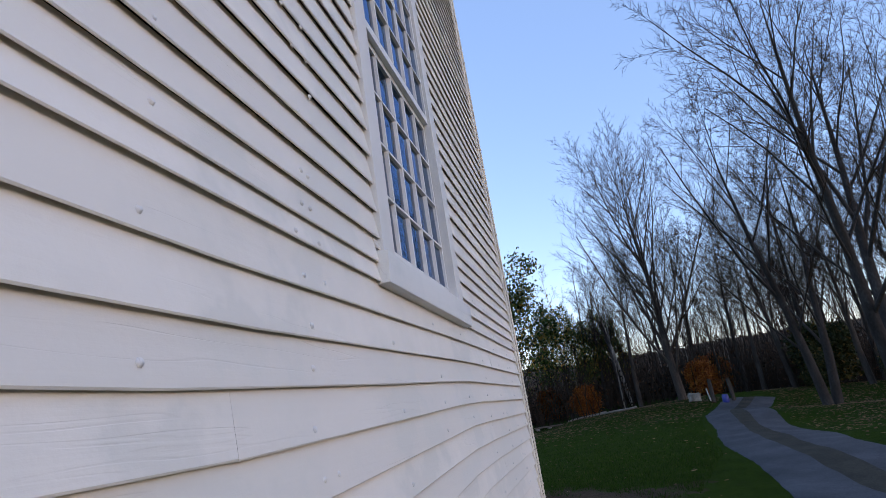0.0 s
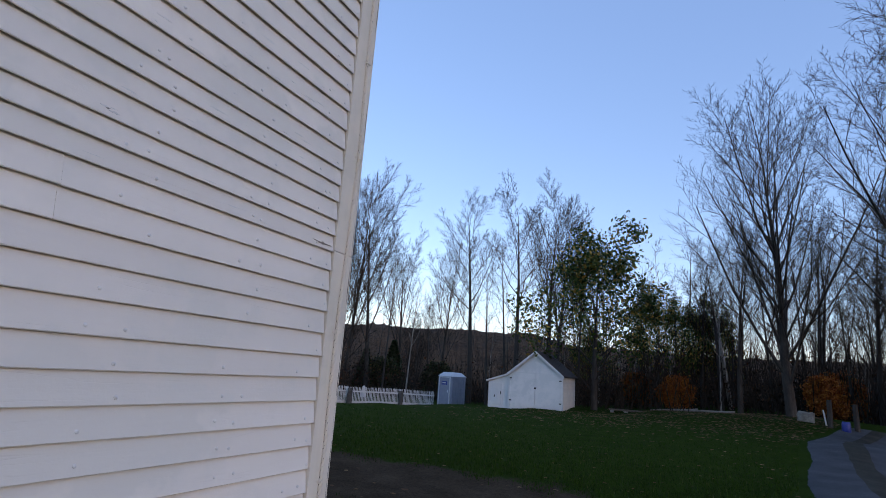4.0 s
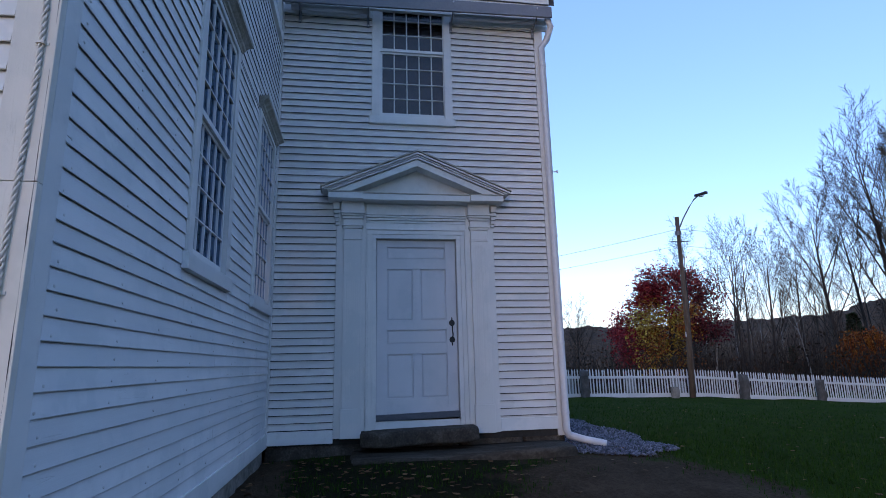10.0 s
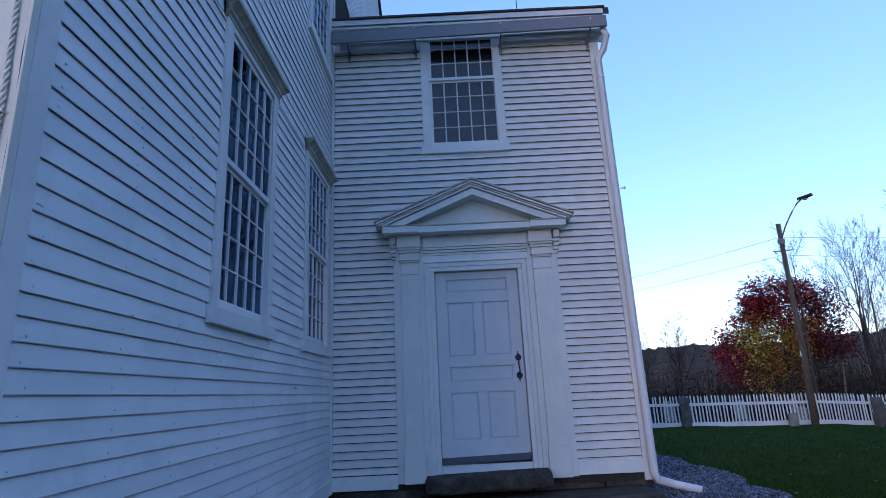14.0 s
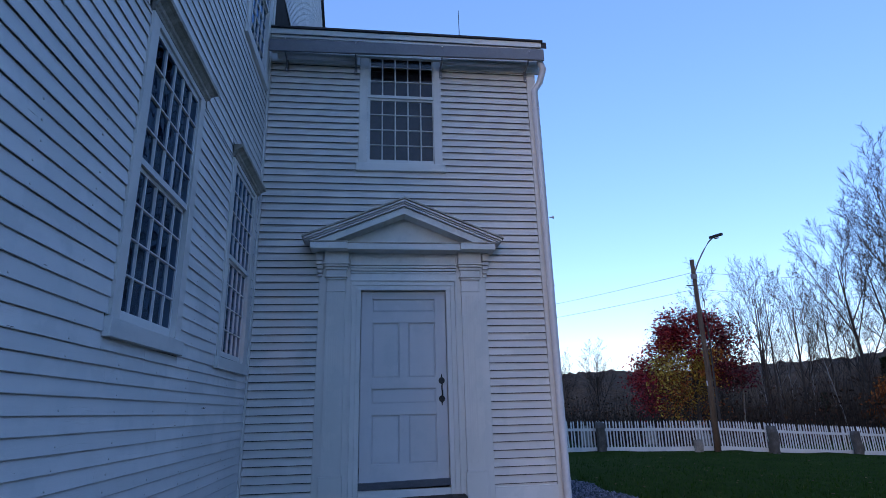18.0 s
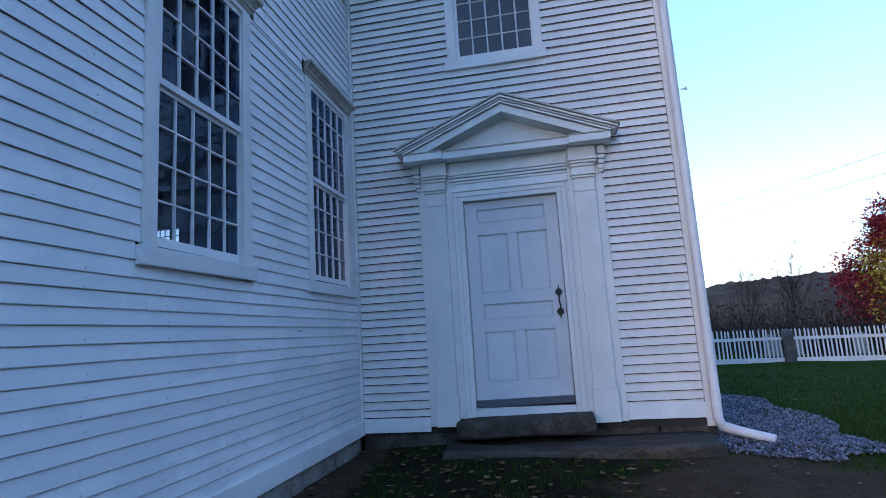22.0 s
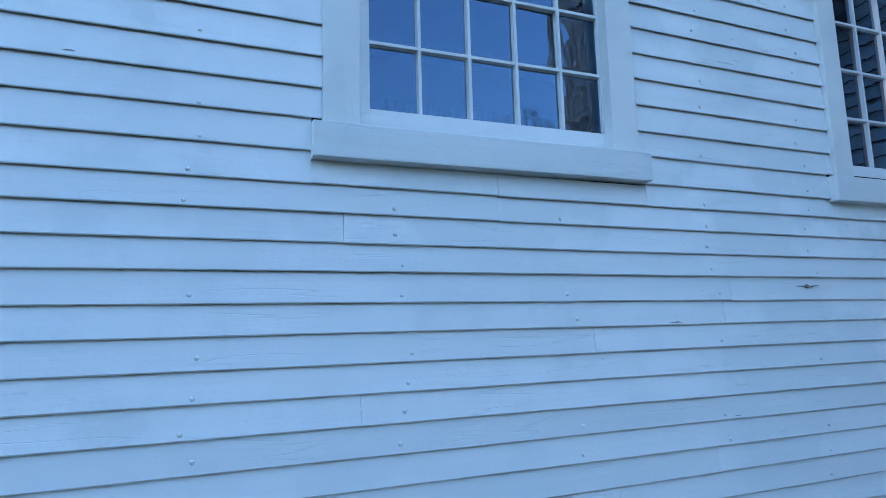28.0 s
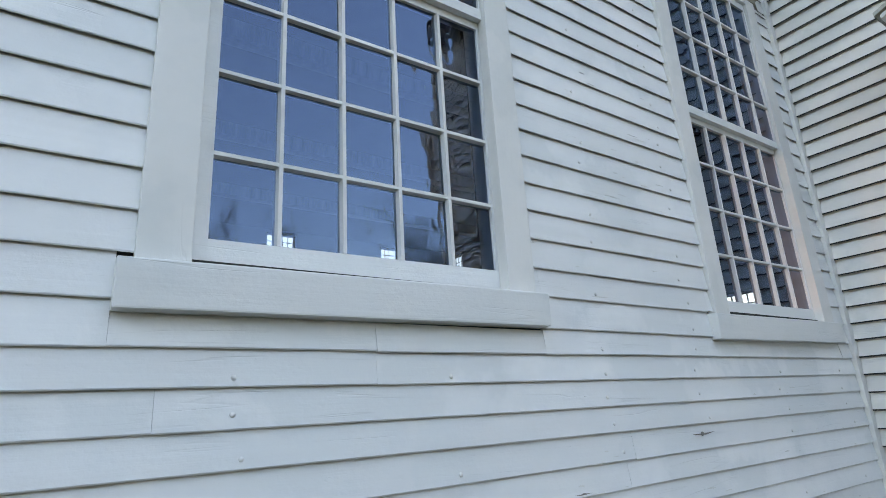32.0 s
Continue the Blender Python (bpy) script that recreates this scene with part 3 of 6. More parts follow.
boards_of("trim", [(-0.01, 0.022, -CB + 0.005, 0.026, SKIRT0, JOINT_Z - 0.002), (-0.01, 0.023, -CB + 0.004, 0.0255, JOINT_Z, EAVE)], OLDTRIM, "cracked cream-white corner board with peeling edges")
boards_of("trim", [(-CB + 0.004, -0.012, -0.002, 0.0245, SKIRT0, EAVE)], TRIM, "white corner board of the gable wall")
boards_of("trim", [(PX - 0.002, PX + 0.055, -0.002, 0.030, SKIRT0, 6.9)], TRIM, "narrow white board in the inner corner")
boards_of("trim", [(PX - 0.1, PX + 0.023, PY - 0.10, PY + 0.023, SKIRT0, PORCH_EAVE - 0.2)], TRIM, "white corner board of the porch")
boards_of("baseboard", [(PX + 0.03, -CB, 0.0, 0.028, SKIRT0, SKIRT1 + 0.012)], TRIM_H, "white skirt board at the foot of the gable wall")
boards_of("baseboard", [(0.0, 0.028, -9.0, -CB, SKIRT0, SKIRT1 + 0.012)], TRIM_H, "white skirt board at the foot of the long wall")
boards_of("baseboard", [(PX, PX + 0.03, 0.03, DOOR_L - 0.49, SKIRT0 + 0.02, SKIRT1 + 0.03), (PX, PX + 0.03, DOOR_R + 0.49, PY - 0.10, SKIRT0 + 0.08, SKIRT1 + 0.09)], TRIM_H, "white skirt board of the porch")


def stone_block(x0, x1, y0, y1, z0, z1, seed, rough=0.02):
    """A rough-hewn block: a divided box with uneven faces."""
    bm = bmesh.new()
    bmesh.ops.create_cube(bm, size=1.0)
    bmesh.ops.subdivide_edges(bm, edges=bm.edges[:], cuts=4, use_grid_fill=True)
    s = Vector((x1 - x0, y1 - y0, z1 - z0))
    c = Vector(((x0 + x1) / 2, (y0 + y1) / 2, (z0 + z1) / 2))
    for v in bm.verts:
        p = Vector((v.co.x * s.x, v.co.y * s.y, v.co.z * s.z)) + c
        edge = sum(abs(abs(k) - 0.5) < 1e-4 for k in v.co)
        d = noise.noise_vector(p * 3.1 + Vector((seed, 0, 0))) * rough + noise.noise_vector(p * 9 + Vector((0, seed, 0))) * rough * 0.5
        v.co = p + d - (p - c).normalized() * (0.012 * max(0, edge - 1))
    me = bpy.data.meshes.new("stone")
    bm.to_mesh(me)
    bm.free()
    me.shade_smooth()
    return me


def stone_part(name, me, material, parent):
    me.materials.append(material)
    return part(name, me, material, parent)


rngf = random.Random(5)
foundation = thing("foundation", (0, 0, 0), "rough granite block foundation under the meeting house", "foundation", kind="structure")
x = -0.02
while x > PX + 0.2:
    w = rngf.uniform(0.7, 1.3)
    stone_part("stone", stone_block(max(PX + 0.02, x - w), x - 0.012, -0.3, -0.015 + rngf.uniform(-0.01, 0.012), -0.45, SKIRT0 - 0.008, x), STONE, foundation)
    x -= w
y = -0.3
while y > -9:
    w = rngf.uniform(0.8, 1.5)
    stone_part("stone", stone_block(-0.3, -0.015, y - w, y - 0.012, -0.5, SKIRT0 - 0.008, y), STONE, foundation)
    y -= w
y = 0.0
while y < PY - 0.1:
    w = rngf.uniform(0.7, 1.2)
    e = min(PY, y + w)
    stone_part("stone", stone_block(PX - 0.3, PX - 0.012, y + 0.006, e - 0.006, -0.3, SKIRT0 + (0.01 if y < 2.2 else 0.07), y + 7), DARKSTONE, foundation)
    y = e
stone_part("stone", stone_block(PX - PORCH_W, PX - 0.3, PY - 0.3, PY - 0.02, -0.3, SKIRT0, 3), STONE, foundation)


# ---- nail heads and the caulked seam ----
def nail_heads(name, place, spots, label):
    b = Build()
    for u, z, n in spots:
        ring = [place(u + 0.0072 * math.cos(a), n, z + 0.0072 * math.sin(a)) for a in [i * math.tau / 6 for i in range(6)]]
        top = [place(u + 0.0045 * math.cos(a), n + 0.0044, z + 0.0045 * math.sin(a)) for a in [i * math.tau / 6 for i in range(6)]]
        b.add(ring + top, [(i, (i + 1) % 6, 6 + (i + 1) % 6, 6 + i) for i in range(6)] + [tuple(range(6, 12))])
    return solid(name, b, TRIM, label, "nails", kind="stuff", smooth=True)


rngn = random.Random(3)


def spots(rows, us, skip, front):
    out = []
    for z0, z1 in rows:
        for u in us:
            uu = u + rngn.uniform(-0.03, 0.03)
            if rngn.random() < 0.62 and not any(a - 0.02 < uu < c + 0.02 and lo < z1 and hi > z0 for a, c, lo, hi in skip):
                f = rngn.uniform(0.2, 0.38)
                out.append((uu, z0 + (z1 - z0) * f, front - (front - 0.003) * f + 0.0002))
    return out


nail_heads("nail_heads", on_east_low, spots([r for r in rows_low + rows_er if r[1] < 3.3], [-0.155, -0.24, -0.55, -0.63, -1.02, -1.1, -1.5, -1.95, -2.4, -2.85, -3.3, -3.38, -3.8, -4.3], win_block(A1, SILL), 0.0185), "painted nail heads on the long wall")
nail_heads("nail_heads", on_north, spots([r for r in rows_n if r[1] < 3.3], [-0.18, -0.7, -1.2, -1.75, -2.3, -2.9, -3.4, -4.0, -4.6], blocks_n, 0.0138), "painted nail heads on the gable wall")


def cable_y(z):
    """How far across the corner board the cable hangs at each height."""
    base = np.interp(z, [0.0, 0.2, 0.45, 0.8, 1.1, 1.3, 1.75, 2.1, 2.6, 3.2, 6.5], [0.42, 0.43, 0.50, 0.56, 0.52, 0.50, 0.64, 0.70, 0.60, 0.58, 0.55])
    return -0.11 + 0.136 * base + 0.004 * noise.noise(Vector((z * 4.5, 0, 3)))


cable = thing("lightning_cable", (0.0232, cable_y(SKIRT0), SKIRT0), "braided lightning-rod cable painted cream, clipped to the corner board", "cable")
bpy.context.view_layer.update()
cable_z = np.arange(SKIRT0 + 0.02, 6.5, 0.006)
cable_mid = [float(np.mean([cable_y(z + d) for d in (-0.09, -0.045, 0, 0.045, 0.09)])) for z in cable_z]
at_cable = cable.matrix_world.inverted()
for k in range(3):
    turn = [z * math.tau / 0.085 + k * math.tau / 3 for z in cable_z]
    strand = [(0.0290 + 0.0048 * math.cos(q), y + 0.0056 * math.sin(q) + 0.0012 * noise.noise(Vector((z * 25, k, 0))), z) for q, y, z in zip(turn, cable_mid, cable_z)]
    part("strand", Build().tube(strand, [0.0046 + 0.0020 * noise.noise(Vector((k, z * 40, 2))) for z in cable_z], 6).moved(at_cable), OLDTRIM, cable, smooth=True)
part("core", Build().tube([(0.0250, y, z) for y, z in zip(cable_mid[::4], cable_z[::4])], [0.0052] * len(cable_mid[::4]), 6).moved(at_cable), BUTT, cable, "dark core between the strands")
for z in (0.3, 0.65, 1.27, 2.1, 2.6, 3.4, 4.3, 5.2):
    y = float(np.interp(z, cable_z, cable_mid))
    clip = Build().box(0.0225, 0.0405, y - 0.0125, y + 0.0125, z - 0.005, z + 0.005)
    clip.box(0.0225, 0.0255, y - 0.022, y - 0.0123, z - 0.006, z + 0.006).box(0.0225, 0.0255, y + 0.0123, y + 0.022, z - 0.006, z + 0.006)
    part("clip", clip.moved(at_cable), OLDTRIM, cable, bevel=0.0012)

split = [(0.0228, 0.0165 + 0.0025 * noise.noise(Vector((z * 7, 4, 0))), z) for z in np.arange(SKIRT0 + 0.02, 6.5, 0.012)]
solid("board_split", Build().tube(split, [max(0.0002, 0.0005 + 0.0026 * noise.noise(Vector((3, p[2] * 5, 0)))) for p in split], 5), BUTT, "thin dark broken split along the edge of the corner board", "crack", kind="structure")


# ---- flaked paint and cracks ----
BAREWOOD = rough_mat("bare_grey_wood", [(0.3, (0.10, 0.085, 0.07)), (0.7, (0.30, 0.27, 0.24))], 14, 0.5, 0.002, 0.9)
CURL = painted_wood("curled_paint", (0.66, 0.64, 0.60), along=0, wear=0.3)


def flakes(name, place, rows, u0, u1, count, front, seed, material, lift, skip, label):
    """Ragged slivers along the grain, on the faces of the boards."""
    rng, b = random.Random(seed), Build()
    while count > 0:
        z0, z1 = rng.choice(rows)
        u, f = rng.uniform(u0, u1), rng.uniform(0.06, 0.5)
        if any(a - 0.15 < u < c + 0.15 and lo < z1 and hi > z0 for a, c, lo, hi in skip):
            continue
        ln, h = rng.uniform(0.012, 0.085), rng.uniform(0.0012, 0.0055)
        n_at = front - (front - 0.003) * f + lift
        z = z0 + (z1 - z0) * f
        k = 6
        top = [(u + ln * (i / k - 0.5), z + h * rng.uniform(0.1, 1) * math.sin(math.pi * (i + 0.4) / (k + 0.8))) for i in range(k + 1)]
        bot = [(u + ln * (i / k - 0.5), z - h * rng.uniform(0.1, 0.8) * math.sin(math.pi * (i + 0.4) / (k + 0.8))) for i in range(k, -1, -1)]
        tilt = (front - 0.003) / (z1 - z0)
        ring = [Vector(place(a, n_at - (c - z) * tilt, c)) for a, c in top + bot]
        off = Vector(place(0, 0.0012, 0)) - Vector(place(0, 0, 0))
        b.prism(ring, off)
        count -= 1
    return solid(name, b, material, label, "paint wear", kind="stuff")


near_n = [r for r in rows_n if 0.7 < r[0] < 1.46] + [r for r in rows_n if 1.54 < r[0] < 2.6]
flakes("paint_flakes", on_north, near_n, -4.7, -2.7, 30, 0.0138, 71, BAREWOOD, -0.0006, blocks_n, "small spots of bare wood where paint has flaked")
flakes("paint_flakes", on_north, [r for r in rows_n if 0.7 < r[0] < 1.46] + rows_left[:14], -1.45, -0.15, 26, 0.0138, 72, BAREWOOD, -0.0006, blocks_n, "small spots of bare wood where paint has flaked")
flakes("paint_flakes", on_east, rows_er[:14], -1.75, -0.13, 22, 0.0185, 73, BAREWOOD, -0.0006, win_block(A1, SILL), "small spots of bare wood where paint has flaked")
flakes("paint_curls", on_east, rows_er[:14], -1.75, -0.13, 80, 0.0185, 74, CURL, 0.0002, win_block(A1, SILL), "curled edges of peeling white paint")
flakes("paint_curls", on_north, near_n, -4.7, -2.7, 90, 0.0138, 75, CURL, 0.0002, blocks_n, "curled edges of peeling white paint")
for place, u, z, n in ((on_east, -0.19, 1.640, 0.0165), (on_north, -3.35, 1.27, 0.0145)):
    knot = Build().tube([place(u + 0.0, n - 0.002, z), place(u, n + 0.0012, z)], [0.008, 0.006], 10)
    knot.prism([place(u - 0.075, n - 0.0008, z + 0.004), place(u - 0.02, n - 0.0008, z - 0.0045), place(u + 0.05, n - 0.0008, z - 0.002), place(u + 0.062, n - 0.0008, z + 0.001), place(u - 0.01, n - 0.0008, z + 0.001)], Vector(place(0, 0.0016, 0)) - Vector(place(0, 0, 0)))
    solid("board_knot", knot, BAREWOOD, "cracked knot showing through the paint of a clapboard", "knot", kind="stuff")


# ---- windows ----
def window(name, rows_low, rows_up, cornice, head, label, glass=None):
    """A sash window seen from its wall plane: x along the wall, y outwards, z up from the under side of the sill."""
    win = thing(name, (0, 0, 0), label, "window", kind="structure")
    rng = random.Random(len(label))
    gw = WIN_PITCH * 5 - 0.022
    gx = -0.013         # the sashes sit a little to one side
    z_low = 0.176
    z_meet = z_low + ROW_PITCH * rows_low
    z_up = z_meet + 0.045
    z_top = z_up + ROW_PITCH * rows_up
    sill = Build().prism([(-WIN_W / 2, -0.10, 0.0), (-WIN_W / 2, 0.046, 0.004), (-WIN_W / 2, 0.050, 0.104), (-WIN_W / 2, -0.10, 0.120)], (WIN_W, 0, 0))
    part("window_sill", sill, TRIM_H, win, "thick white wooden sill with cracked paint", bevel=0.004)
    for s in (-1, 1):
        x0, x1 = sorted((s * 0.432, s * 0.537))
        part("casing", Build().box(x0, x1, -0.02, 0.027, 0.098, z_top + 0.062), TRIM, win, bevel=0.003)
        x0, x1 = sorted((s * 0.435, s * 0.455))
        part("sash_stop", Build().box(x0, x1, -0.10, 0.018, 0.110, z_top + 0.030), TRIM, win)
    part("head_casing", Build().box(-0.431, 0.431, -0.02, 0.027, z_top + 0.020, z_top + 0.062 + (0 if cornice else head)), TRIM_H, win, bevel=0.003)
    if cornice:
        c = Build()
        zc = z_top + 0.064
        prof = [(0.0, 0), (0.030, 0), (0.036, 0.018), (0.050, 0.030), (0.055, 0.050), (0.085, 0.075), (0.105, 0.085), (0.108, 0.112), (0.0, 0.128)]
        n = len(prof)
        left = [(-0.537 - 0.55 * a, a, zc + h) for a, h in prof]
        right = [(0.537 + 0.55 * a, a, zc + h) for a, h in prof]
        c.add(left + right, [tuple(range(n)), tuple(range(2 * n - 1, n - 1, -1))] + [(i, (i + 1) % n, n + (i + 1) % n, n + i) for i in range(n)])
        part("cornice", c, LICHEN, win, "moulded hood stained by lichen")
    for nm, za, zb, rows, y in (("lower_sash", z_low, z_meet, rows_low, -0.026), ("upper_sash", z_up, z_top, rows_up, -0.002)):
        sash = part(nm, Build(), TRIM, win)
        fr = Build()
        a, b2 = gx - gw / 2, gx + gw / 2
        lo = 0.075 if nm == "lower_sash" else 0.040
        fr.box(-0.431, a, y - 0.018, y + 0.012, za - lo, zb + 0.018).box(b2, 0.431, y - 0.018, y + 0.012, za - lo, zb + 0.018)
        fr.box(a, b2, y - 0.018, y + 0.012, za - lo, za - 0.0).box(a, b2, y - 0.018, y + 0.012, zb - 0.022, zb + 0.018)
        sash.data = fr.mesh(nm, TRIM_H)
        for i in range(1, 5):
            xm = gx - gw / 2 - 0.011 + WIN_PITCH * i
            q = rng.uniform(-0.0015, 0.0015)
            part("muntin", Build().prism([(xm - 0.011, y - 0.010, za), (xm - 0.005, y + 0.014, za), (xm + 0.005, y + 0.014, za), (xm + 0.011, y - 0.010, za)], (q, 0, zb - za - 0.022)), TRIM, sash)
        for j in range(1, rows):
            zm = za - 0.011 + ROW_PITCH * j
            part("muntin", Build().prism([(a, y - 0.010, zm - 0.011), (a, y + 0.013, zm - 0.005), (a, y + 0.013, zm + 0.005), (a, y - 0.010, zm + 0.011)], (b2 - a, 0, 0)), TRIM, sash)
        for i in range(5):
            for j in range(rows):
                xa, zc2 = gx - gw / 2 + WIN_PITCH * i, za + ROW_PITCH * j
                t1, t2, t3 = (rng.uniform(-0.0016, 0.0016) for _ in range(3))
                pane = Build().add([(xa - 0.004, y + t1, zc2 - 0.004), (xa + WIN_PITCH - 0.018, y + t2, zc2 - 0.004), (xa + WIN_PITCH - 0.018, y + t3, zc2 + ROW_PITCH - 0.018), (xa - 0.004, y + t1 + t3 - t2, zc2 + ROW_PITCH - 0.018)], [(3, 2, 1, 0)])
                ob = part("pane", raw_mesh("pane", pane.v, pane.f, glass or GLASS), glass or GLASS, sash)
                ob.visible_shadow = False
    return win


win_n1 = window("window_1", 4, 4, True, 0, "white twenty-over-twenty sash window with a moulded hood")
win_n1.matrix_world = pose(B1, 0, SILL, 0, 0.45, 0)     # tilted to fit the camera's view beside the level clapboards
win_n2 = copy_thing(win_n1, pose(B2, 0, SILL - 0.005, 0, 0.45, 0))
win_e1 = copy_thing(win_n1, pose(0, A1, SILL - 0.008, 0, 0, -90))
win_n3 = window("window_2", 4, 4, False, 0.08, "white upper sash window close to the inner corner")
win_n3.matrix_world = pose(B2, 0, UPZ)
win_p = window("window_3", 4, 3, False, 0.02, "white upper sash window of the porch under the eave", GLASS_UP)
blind = thing("window_blind", (PX - 0.15, PWIN, PWZ + 0.12), "mauve-grey cloth blind drawn behind the upper porch window", "blind")
part("cloth", Build().box(-0.012, 0.0, -0.46, 0.46, 0.0, 1.42), BLIND, blind)
part("batten", Build().box(-0.02, 0.012, -0.47, 0.47, 1.42, 1.445), BLIND, blind)
win_p.matrix_world = pose(PX, PWIN, PWZ, 0, 0, -90)
for nm, ob in (("window_4", win_n2), ("window_5", win_e1)):
    ob.name = nm


def far_window(name, at):
    """The far windows, seen through the house: plain grids of bars in their openings."""
    w = thing(name, at, "sash window in the far wall seen through the house", "window", kind="structure")
    f = Build().box(-0.475, -0.43, -0.06, 0.0, 0, 1.75).box(0.43, 0.475, -0.06, 0.0, 0, 1.75).box(-0.43, 0.43, -0.06, 0.0, 0, 0.05).box(-0.43, 0.43, -0.06, 0.0, 1.70, 1.75)
    part("window_frame", f, TRIM, w)
    for i in range(1, 5):
        part("muntin", Build().box(-0.43 + 0.172 * i - 0.01, -0.43 + 0.172 * i + 0.01, -0.045, -0.02, 0.05, 1.70), TRIM, w)
    for j in range(1, 8):
        part("muntin", Build().box(-0.43, 0.43, -0.044, -0.021, 0.05 + 0.206 * j - 0.01, 0.05 + 0.206 * j + 0.01), TRIM, w)
    return w


k = 6
for a, c, lo, hi in far_holes:
    far_window("window_%d" % k, pose((a + c) / 2, -MAIN_L, lo, 0, 0, 180))
    k += 1
for a, c, lo, hi in west_holes:
    far_window("window_%d" % k, pose(-MAIN_W, (a + c) / 2, lo, 0, 0, 90))
    k += 1


# ---- porch door and its frontispiece ----
PORCH_M = Matrix(((0, 1, 0, PX), (1, 0, 0, 0), (0, 0, 1, 0), (0, 0, 0, 1)))   # (along the wall, outwards, up) to the world


def pp(build):
    return build.moved(PORCH_M)


def ubox(u0, u1, n0, n1, z0, z1):
    return pp(Build().box(u0, u1, n0, n1, z0, z1))


DC = (DOOR_L + DOOR_R) / 2
door_1 = thing("door_1", (PX, DC, 0.44), "closed grey-white six-panel door with black iron latch", "door", kind="structure")
to_door = door_1.matrix_world.inverted()


def door_part(name, build, material, parent, label="", bevel=0.0):
    """A part of the door, whose shape is given in the porch's own axes."""
    ob = part(name, build.moved(to_door), material, parent, label, bevel=bevel)
    return ob


D0, D1, DZ0, DZ1 = DOOR_L + 0.004, DOOR_R - 0.004, 0.474, 2.580
leaf_n = -0.060
door_part("leaf", ubox(D0, D1, leaf_n - 0.04, leaf_n, DZ0, DZ1), DOOR, door_1)
st, mid = 0.128, (D0 + D1) / 2
rail_z = [(DZ0, 0.655), (1.170, 1.290), (1.458, 1.575), (2.207, 2.336), (2.488, DZ1)]
for a, c in ((D0, D0 + st), (D1 - st, D1)):
    door_part("stile", ubox(a, c, leaf_n + 0.0005, leaf_n + 0.024, DZ0, DZ1), DOOR, door_1, bevel=0.002)
for a, c in rail_z:
    door_part("rail", ubox(D0 + st, D1 - st, leaf_n + 0.0005, leaf_n + 0.0235, a, c), DOOR, door_1, bevel=0.002)
for a, c in ((0.655, 1.170), (1.575, 2.207)):
    door_part("mullion", ubox(mid - 0.05, mid + 0.05, leaf_n + 0.0005, leaf_n + 0.023, a, c), DOOR, door_1, bevel=0.002)
fields = [(D0 + st, mid - 0.05, 0.655, 1.170), (mid + 0.05, D1 - st, 0.655, 1.170), (D0 + st, mid - 0.05, 1.575, 2.207), (mid + 0.05, D1 - st, 1.575, 2.207),
          (D0 + st, D1 - st, 1.290, 1.458), (D0 + st, D1 - st, 2.336, 2.488)]
for a, c, lo, hi in fields:
    w = 0.022
    ring = [(a + 0.004, leaf_n + 0.001, lo + 0.004), (c - 0.004, leaf_n + 0.001, lo + 0.004), (c - 0.004, leaf_n + 0.001, hi - 0.004), (a + 0.004, leaf_n + 0.001, hi - 0.004),
            (a + w, leaf_n + 0.009, lo + w), (c - w, leaf_n + 0.009, lo + w), (c - w, leaf_n + 0.009, hi - w), (a + w, leaf_n + 0.009, hi - w)]
    door_part("panel", pp(Build().add(ring, [(0, 1, 5, 4), (1, 2, 6, 5), (2, 3, 7, 6), (3, 0, 4, 7), (4, 5, 6, 7)])), DOOR, door_1)
kx = D1 - 0.062
handle = door_part("handle", pp(Build().tube([(kx + 0.005 * math.sin(i), leaf_n + 0.03 + 0.05 * math.sin(math.pi * i / 8), 1.348 + 0.0222 * i) for i in range(9)], [0.008] * 9, 8)), IRON, door_1, "black wrought-iron latch handle")
for zc, tip in ((1.536, 1), (1.333, -1)):
    plate = [(kx + 0.036 * math.cos(a), leaf_n + 0.0245, zc + 0.038 * math.sin(a)) for a in [i * math.tau / 20 for i in range(20)]]
    door_part("latch_plate", pp(Build().prism(plate, (0, 0.006, 0))), IRON, door_1, "black iron latch plate", bevel=0.002)
    door_part("latch_tip", pp(Build().prism([(kx - 0.009, leaf_n + 0.0245, zc + tip * 0.03), (kx + 0.009, leaf_n + 0.0245, zc + tip * 0.03), (kx + 0.006, leaf_n + 0.0245, zc + tip * 0.062), (kx, leaf_n + 0.0245, zc + tip * 0.078), (kx - 0.006, leaf_n + 0.0245, zc + tip * 0.062)], (0, 0.005, 0))), IRON, door_1)
sag = Matrix.Identity(4)
sag[2][1], sag[2][3] = 0.022, -0.022 * DC
door_part("threshold", ubox(DOOR_L - 0.004, DOOR_R + 0.004, -0.09, 0.024, 0.414, 0.484).moved(sag), SADDLE, door_1, "worn grey wooden threshold", bevel=0.006)
door_part("riser", ubox(DOOR_L + 0.0, DOOR_R - 0.0, -0.05, 0.012, 0.30, 0.402), TRIM_H, door_1, "white board under the threshold")

doorway = thing("door_frame", (PX, DC, 0.3), "white pedimented door surround with fluted pilasters", "door surround", kind="structure")
to_way = doorway.matrix_world.inverted()


def way(name, build, material=TRIM, parent=None, label="", bevel=0.0):
    return part(name, build.moved(to_way), material, parent or doorway, label, bevel=bevel)


